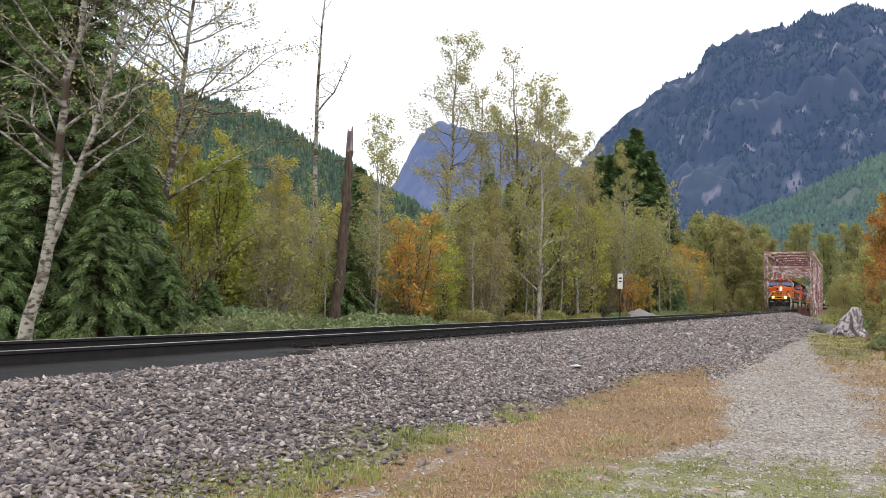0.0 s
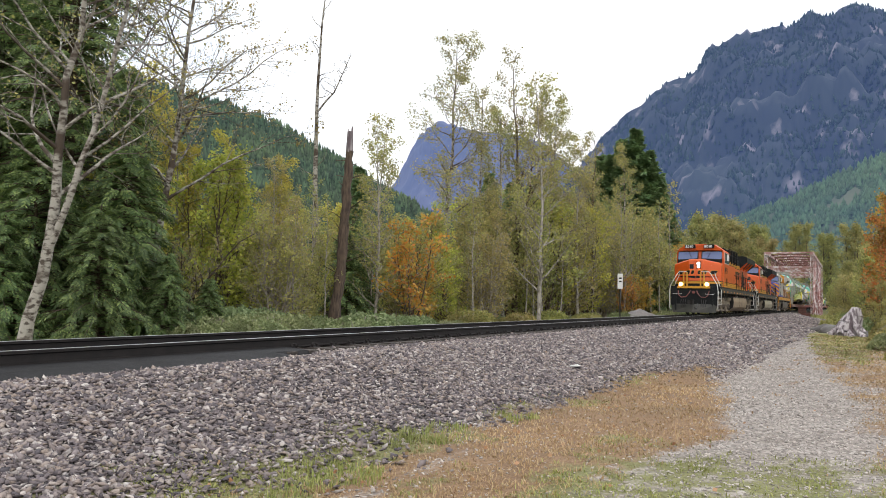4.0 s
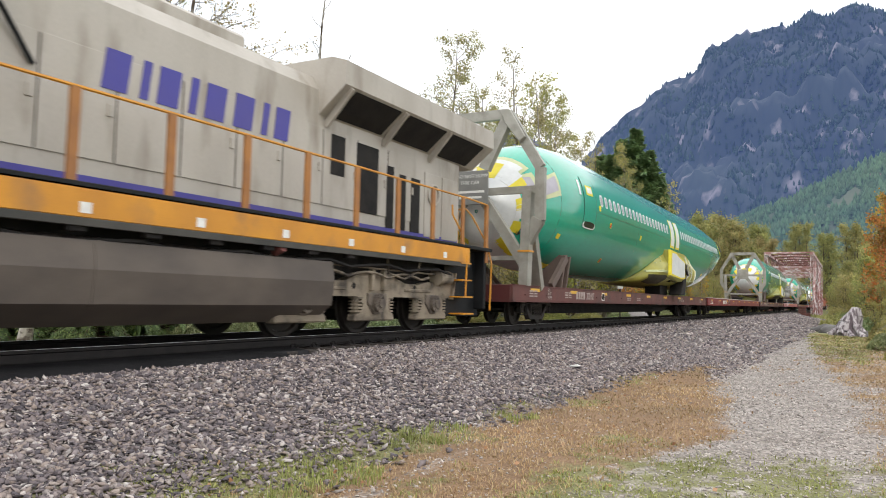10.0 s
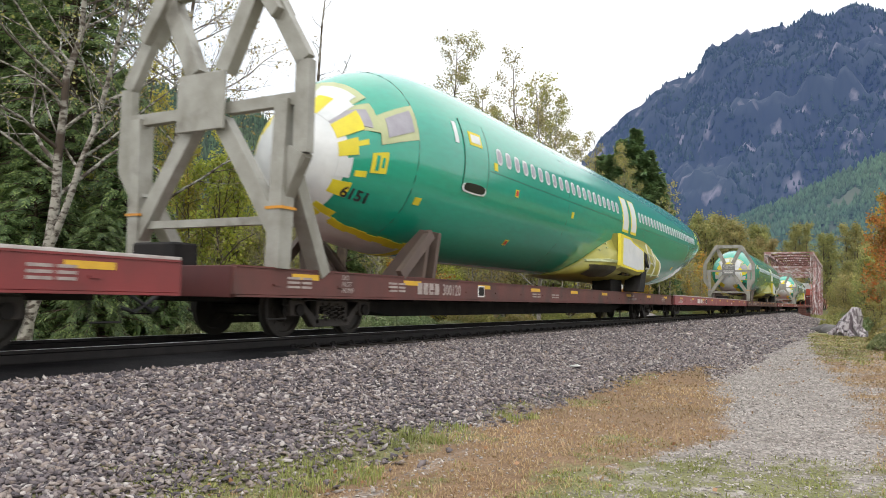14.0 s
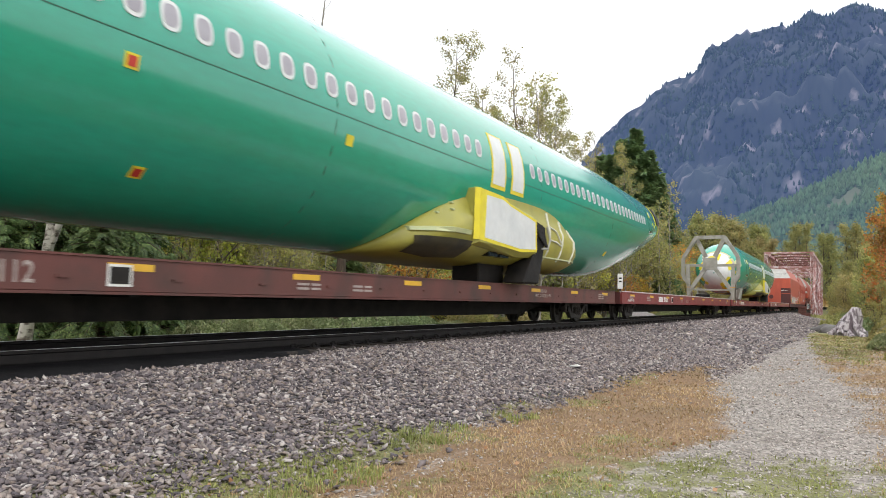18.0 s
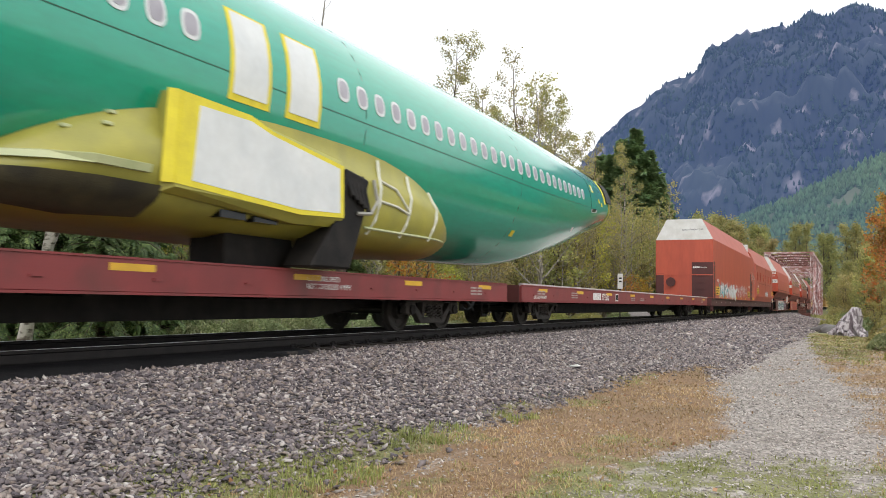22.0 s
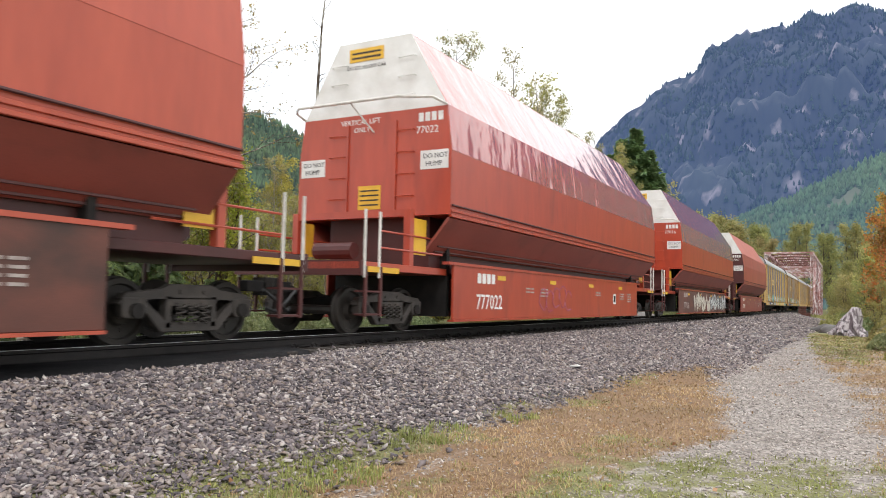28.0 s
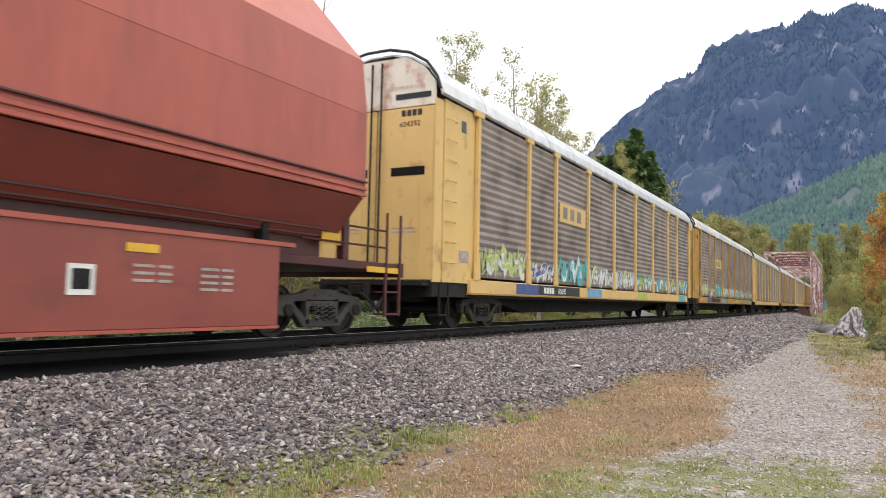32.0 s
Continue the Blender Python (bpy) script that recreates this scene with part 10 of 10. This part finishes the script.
# ---- ground litter: stones, gravel, grass ----
def stones(P, size, rng, squash=0.65):
    """Angular stones from squashed, jittered octahedra."""
    n = len(P)
    base = np.array([(1, 0, 0), (0.3, 0.95, 0), (-0.8, 0.6, 0), (-0.8, -0.6, 0), (0.3, -0.95, 0), (0.1, 0.1, 1.0), (-0.35, -0.2, 0.75), (0, 0, -0.8)])
    fc = np.array([(0, 1, 5), (1, 2, 5), (2, 6, 5), (2, 3, 6), (3, 4, 6), (4, 5, 6), (4, 0, 5), (1, 0, 7), (2, 1, 7), (3, 2, 7), (4, 3, 7), (0, 4, 7)])
    V = base[None] * rng.uniform(0.5, 1.35, (n, len(base), 1)) + rng.normal(0, 0.16, (n, len(base), 3))
    V = V * np.stack([rng.uniform(0.85, 1.6, n), rng.uniform(0.6, 1.1, n), rng.uniform(0.3, 0.62, n) * squash / 0.65], -1)[:, None]
    q = rng.normal(size=(n, 4)) * np.array([1, 0.2, 0.2, 1])
    q /= np.linalg.norm(q, axis=1, keepdims=True)
    w, x, y, z = q.T
    Rm = np.stack([np.stack([1 - 2 * (y * y + z * z), 2 * (x * y - z * w), 2 * (x * z + y * w)], -1), np.stack([2 * (x * y + z * w), 1 - 2 * (x * x + z * z), 2 * (y * z - x * w)], -1), np.stack([2 * (x * z - y * w), 2 * (y * z + x * w), 1 - 2 * (x * x + y * y)], -1)], 1)
    V = np.einsum("nij,nkj->nki", Rm, V) * size[:, None, None] + P[:, None]
    F = fc[None] + (np.arange(n) * len(base))[:, None, None]
    return V.reshape(-1, 3), F.reshape(-1, 3)


rng = np.random.RandomState(300)


def fill(n, xa, xb, ya, yb, power=1.0):
    x = rng.uniform(xa, xb, n)
    y = ya + (yb - ya) * rng.uniform(0, 1, n) ** power
    return x, y


x, y = fill(112000, 0.98, 6.6, 2.4, 24, 1.4)
zp, zd, zg = zones(x, y)
keep = (rng.uniform(0.05, 1, len(x)) < (1 - zp) * (1 - 0.9 * zd) * (1 - 0.6 * zg)) & ~((x < 1.6) & (y < 9.2))
x, y = x[keep], y[keep]
sz = rng.uniform(0.017, 0.041, len(x)) * (1 + 0.008 * y)
V, F = stones(np.stack([x, y, ground_z(x, y) + sz * rng.uniform(0.0, 0.55, len(x))], -1), sz, rng, 0.7)
tagged(place("ballast_stones", mesh_of("ballast_stones", V, F, M["stone"])), "loose crushed grey ballast stones", "ballast", kind="stuff")
x, y = fill(26000, 0.95, 7.6, 24, 112, 1.4)
keep = x < toe(y)
x, y = x[keep], y[keep]
sz = rng.uniform(0.03, 0.06, len(x)) * (1 + 0.012 * y)
V, F = stones(np.stack([x, y, ground_z(x, y) + sz * 0.1], -1), sz, rng)
tagged(place("ballast_stones", mesh_of("ballast_stones", V, F, M["stone"])), "loose crushed grey ballast stones", "ballast", kind="stuff")
x, y = fill(16000, -2.6, 0.62, 1.0, 90, 1.6)
keep = (np.abs(x) < 0.62) & (y > 9.5) | (x < -0.95)
x, y = x[keep], y[keep]
sz = rng.uniform(0.025, 0.045, len(x)) * (1 + 0.012 * y)
V, F = stones(np.stack([x, y, ground_z(x, y) + sz * 0.2], -1), sz, rng)
tagged(place("ballast_stones", mesh_of("ballast_stones", V, F, M["stone"])), "loose crushed grey ballast stones", "ballast", kind="stuff")
# the nearest big stones, one by one
bed = thing("ballast_bank", "bank of larger grey ballast stones near the path", "ballast")
for k in range(180):
    xx, yy = rng.uniform(2.6, 5.3), rng.uniform(2.6, 6.5)
    V, F = stones(np.zeros((1, 3)), np.array([1.0]), rng) if k < 24 else (None, None)
    if k < 24:
        me_ = mesh_of("stone", V, F, M["stone"])
        CACHE[("stone", k)] = me_
    so = place("stone", CACHE[("stone", k % 24)], bed)
    so.matrix_basis = Matrix.Translation((xx, yy, float(ground_z(xx, yy)) + 0.02)) @ Matrix.Rotation(rng.uniform(0, 6.28), 4, "Z") @ Matrix.Scale(rng.uniform(0.026, 0.05), 4)
# one pale broken slab on the slope
ws = thing("pale_stone_slab", "single pale broken stone slab on the ballast", "stone")
V, F = stones(np.zeros((1, 3)), np.array([0.16]), rng, 0.3)
place("slab", mesh_of("slab", V, F, M["white"]), ws)
ws.matrix_basis = Matrix.Translation((4.15, 13.6, float(ground_z(4.15, 13.6)) + 0.05))
# path gravel
x, y = fill(60000, 4.4, 9.8, 3.4, 40, 1.7)
zp, zd, zg = zones(x, y)
keep = rng.uniform(0, 1, len(x)) < zp * (1 - 0.88 * zd) * (1 - 0.5 * zg)
x, y = x[keep], y[keep]
sz = rng.uniform(0.006, 0.017, len(x)) * (1 + 0.03 * y)
V, F = stones(np.stack([x, y, ground_z(x, y) + sz * 0.2], -1), sz, rng)
tagged(place("path_gravel", mesh_of("path_gravel", V, F, M["pebble"])), "fine pale gravel on the path", "gravel", kind="stuff")


def blades(x, y, hgt, rng, lean=0.5):
    """Single bent grass blades: two quads each."""
    n = len(x)
    a = rng.uniform(0, 6.28, n)
    d = np.stack([np.cos(a), np.sin(a), np.zeros(n)], -1)
    s = np.stack([-np.sin(a), np.cos(a), np.zeros(n)], -1) * (0.0016 + 0.00045 * y[:, None])
    b = np.stack([x, y, ground_z(x, y) - 0.01], -1)
    L = (lean * rng.uniform(0.2, 1.2, n) * hgt)[:, None]
    m = b + d * L * 0.35 + np.array([0, 0, 1.0]) * hgt[:, None] * 0.6
    t = b + d * L + np.array([0, 0, 1.0]) * (hgt * rng.uniform(0.7, 1.0, n))[:, None]
    V = np.stack([b - s, b + s, m + s * 0.8, m - s * 0.8, t + s * 0.15, t - s * 0.15], 1).reshape(-1, 3)
    i = (np.arange(n) * 6)[:, None]
    F = np.concatenate([i + np.array([0, 1, 2, 3]), i + np.array([3, 2, 4, 5])])
    return V, F


for want, mat, label, n in ((1, "grass_dry", "dry tan grass tufts beside the path", 230000), (2, "grass_green", "short green grass at the path edge", 190000)):
    x, y = fill(n, 3.8, 11.5, 3.6, 46, 1.9)
    # blades gather in tufts
    tx, ty = x + 0.05 * waves(x, y, 22, 5), y + 0.05 * waves(x, y, 22, 6)
    keep = (rng.uniform(0.1, 1, n) < zones(x, y)[want]) & (waves(x, y, 9, 12) + 0.7 * waves(x, y, 2.2, 31) + rng.normal(0, 0.45, n) > -0.45)
    x, y = tx[keep], ty[keep]
    h = rng.uniform(0.012, 0.055, len(x)) * (1.0 if want == 1 else 1.1) * (1 + 0.01 * y)
    V, F = blades(x, y, h, rng, 1.1)
    tagged(place("grass", mesh_of("grass", V, F, M[mat])), label, "grass", kind="stuff")
# green tufts at the foot of the ballast
x, y = fill(9000, 4.4, 6.2, 3.5, 9.0, 1.0)
keep = (np.abs(x - toe(y) - 0.15) < 0.3 + 0.2 * waves(x, y, 4, 15)) & (waves(x, y, 3.0, 16) > 0.1)
x, y = x[keep], y[keep]
V, F = blades(x, y, rng.uniform(0.04, 0.13, len(x)), rng)
tagged(place("grass", mesh_of("grass", V, F, M["grass_green"])), "taller green grass tufts at the ballast toe", "grass", kind="stuff")
# weeds by the bridge end
x, y = fill(9000, 4.0, 9.0, 60, 112, 1.0)
keep = x > toe(y) - 0.3
x, y = x[keep], y[keep]
V, F = blades(x, y, rng.uniform(0.25, 0.7, len(x)), rng)
tagged(place("grass", mesh_of("grass", V, F, M["grass_green"])), "tall yellow-green weeds at the end of the path", "grass", kind="stuff")
# fallen leaves
x, y = fill(330, 2.2, 9.5, 3, 22, 1.5)
keep = (x > 4.3) | (rng.uniform(0, 1, len(x)) < 0.12)
x, y = x[keep], y[keep]
V, F = leaves(np.stack([x, y, ground_z(x, y) + 0.04], -1), 0.036, rng, 0.9, 1.3)
tagged(place("fallen_leaves", mesh_of("fallen_leaves", V, F, M["fallen_leaf"])), "scattered brown and orange fallen leaves", "leaves", kind="stuff")


# ---- motion ----
def motions():
    # one wheelset of each size is keyed; the others turn alike and share its keys
    turning = {}
    for ob, r in WHEELS:
        if r not in turning:
            walk(ob, [(i / 30, pose(0, 0, 0, math.degrees(V_TRAIN * i / 30 / r) % 360.0)) for i in range(0, 961)])
            turning[r] = ob.animation_data
        else:
            ob.rotation_mode = "QUATERNION"
            ob.animation_data_create()
            ob.animation_data.action = turning[r].action
            ob.animation_data.action_slot = turning[r].action_slot
    for ob, y in TRAIN:
        walk(ob, [(t, pose(0, y - V_TRAIN * t, 0)) for t in (0, 8, 16, 24, 32)])


motions()
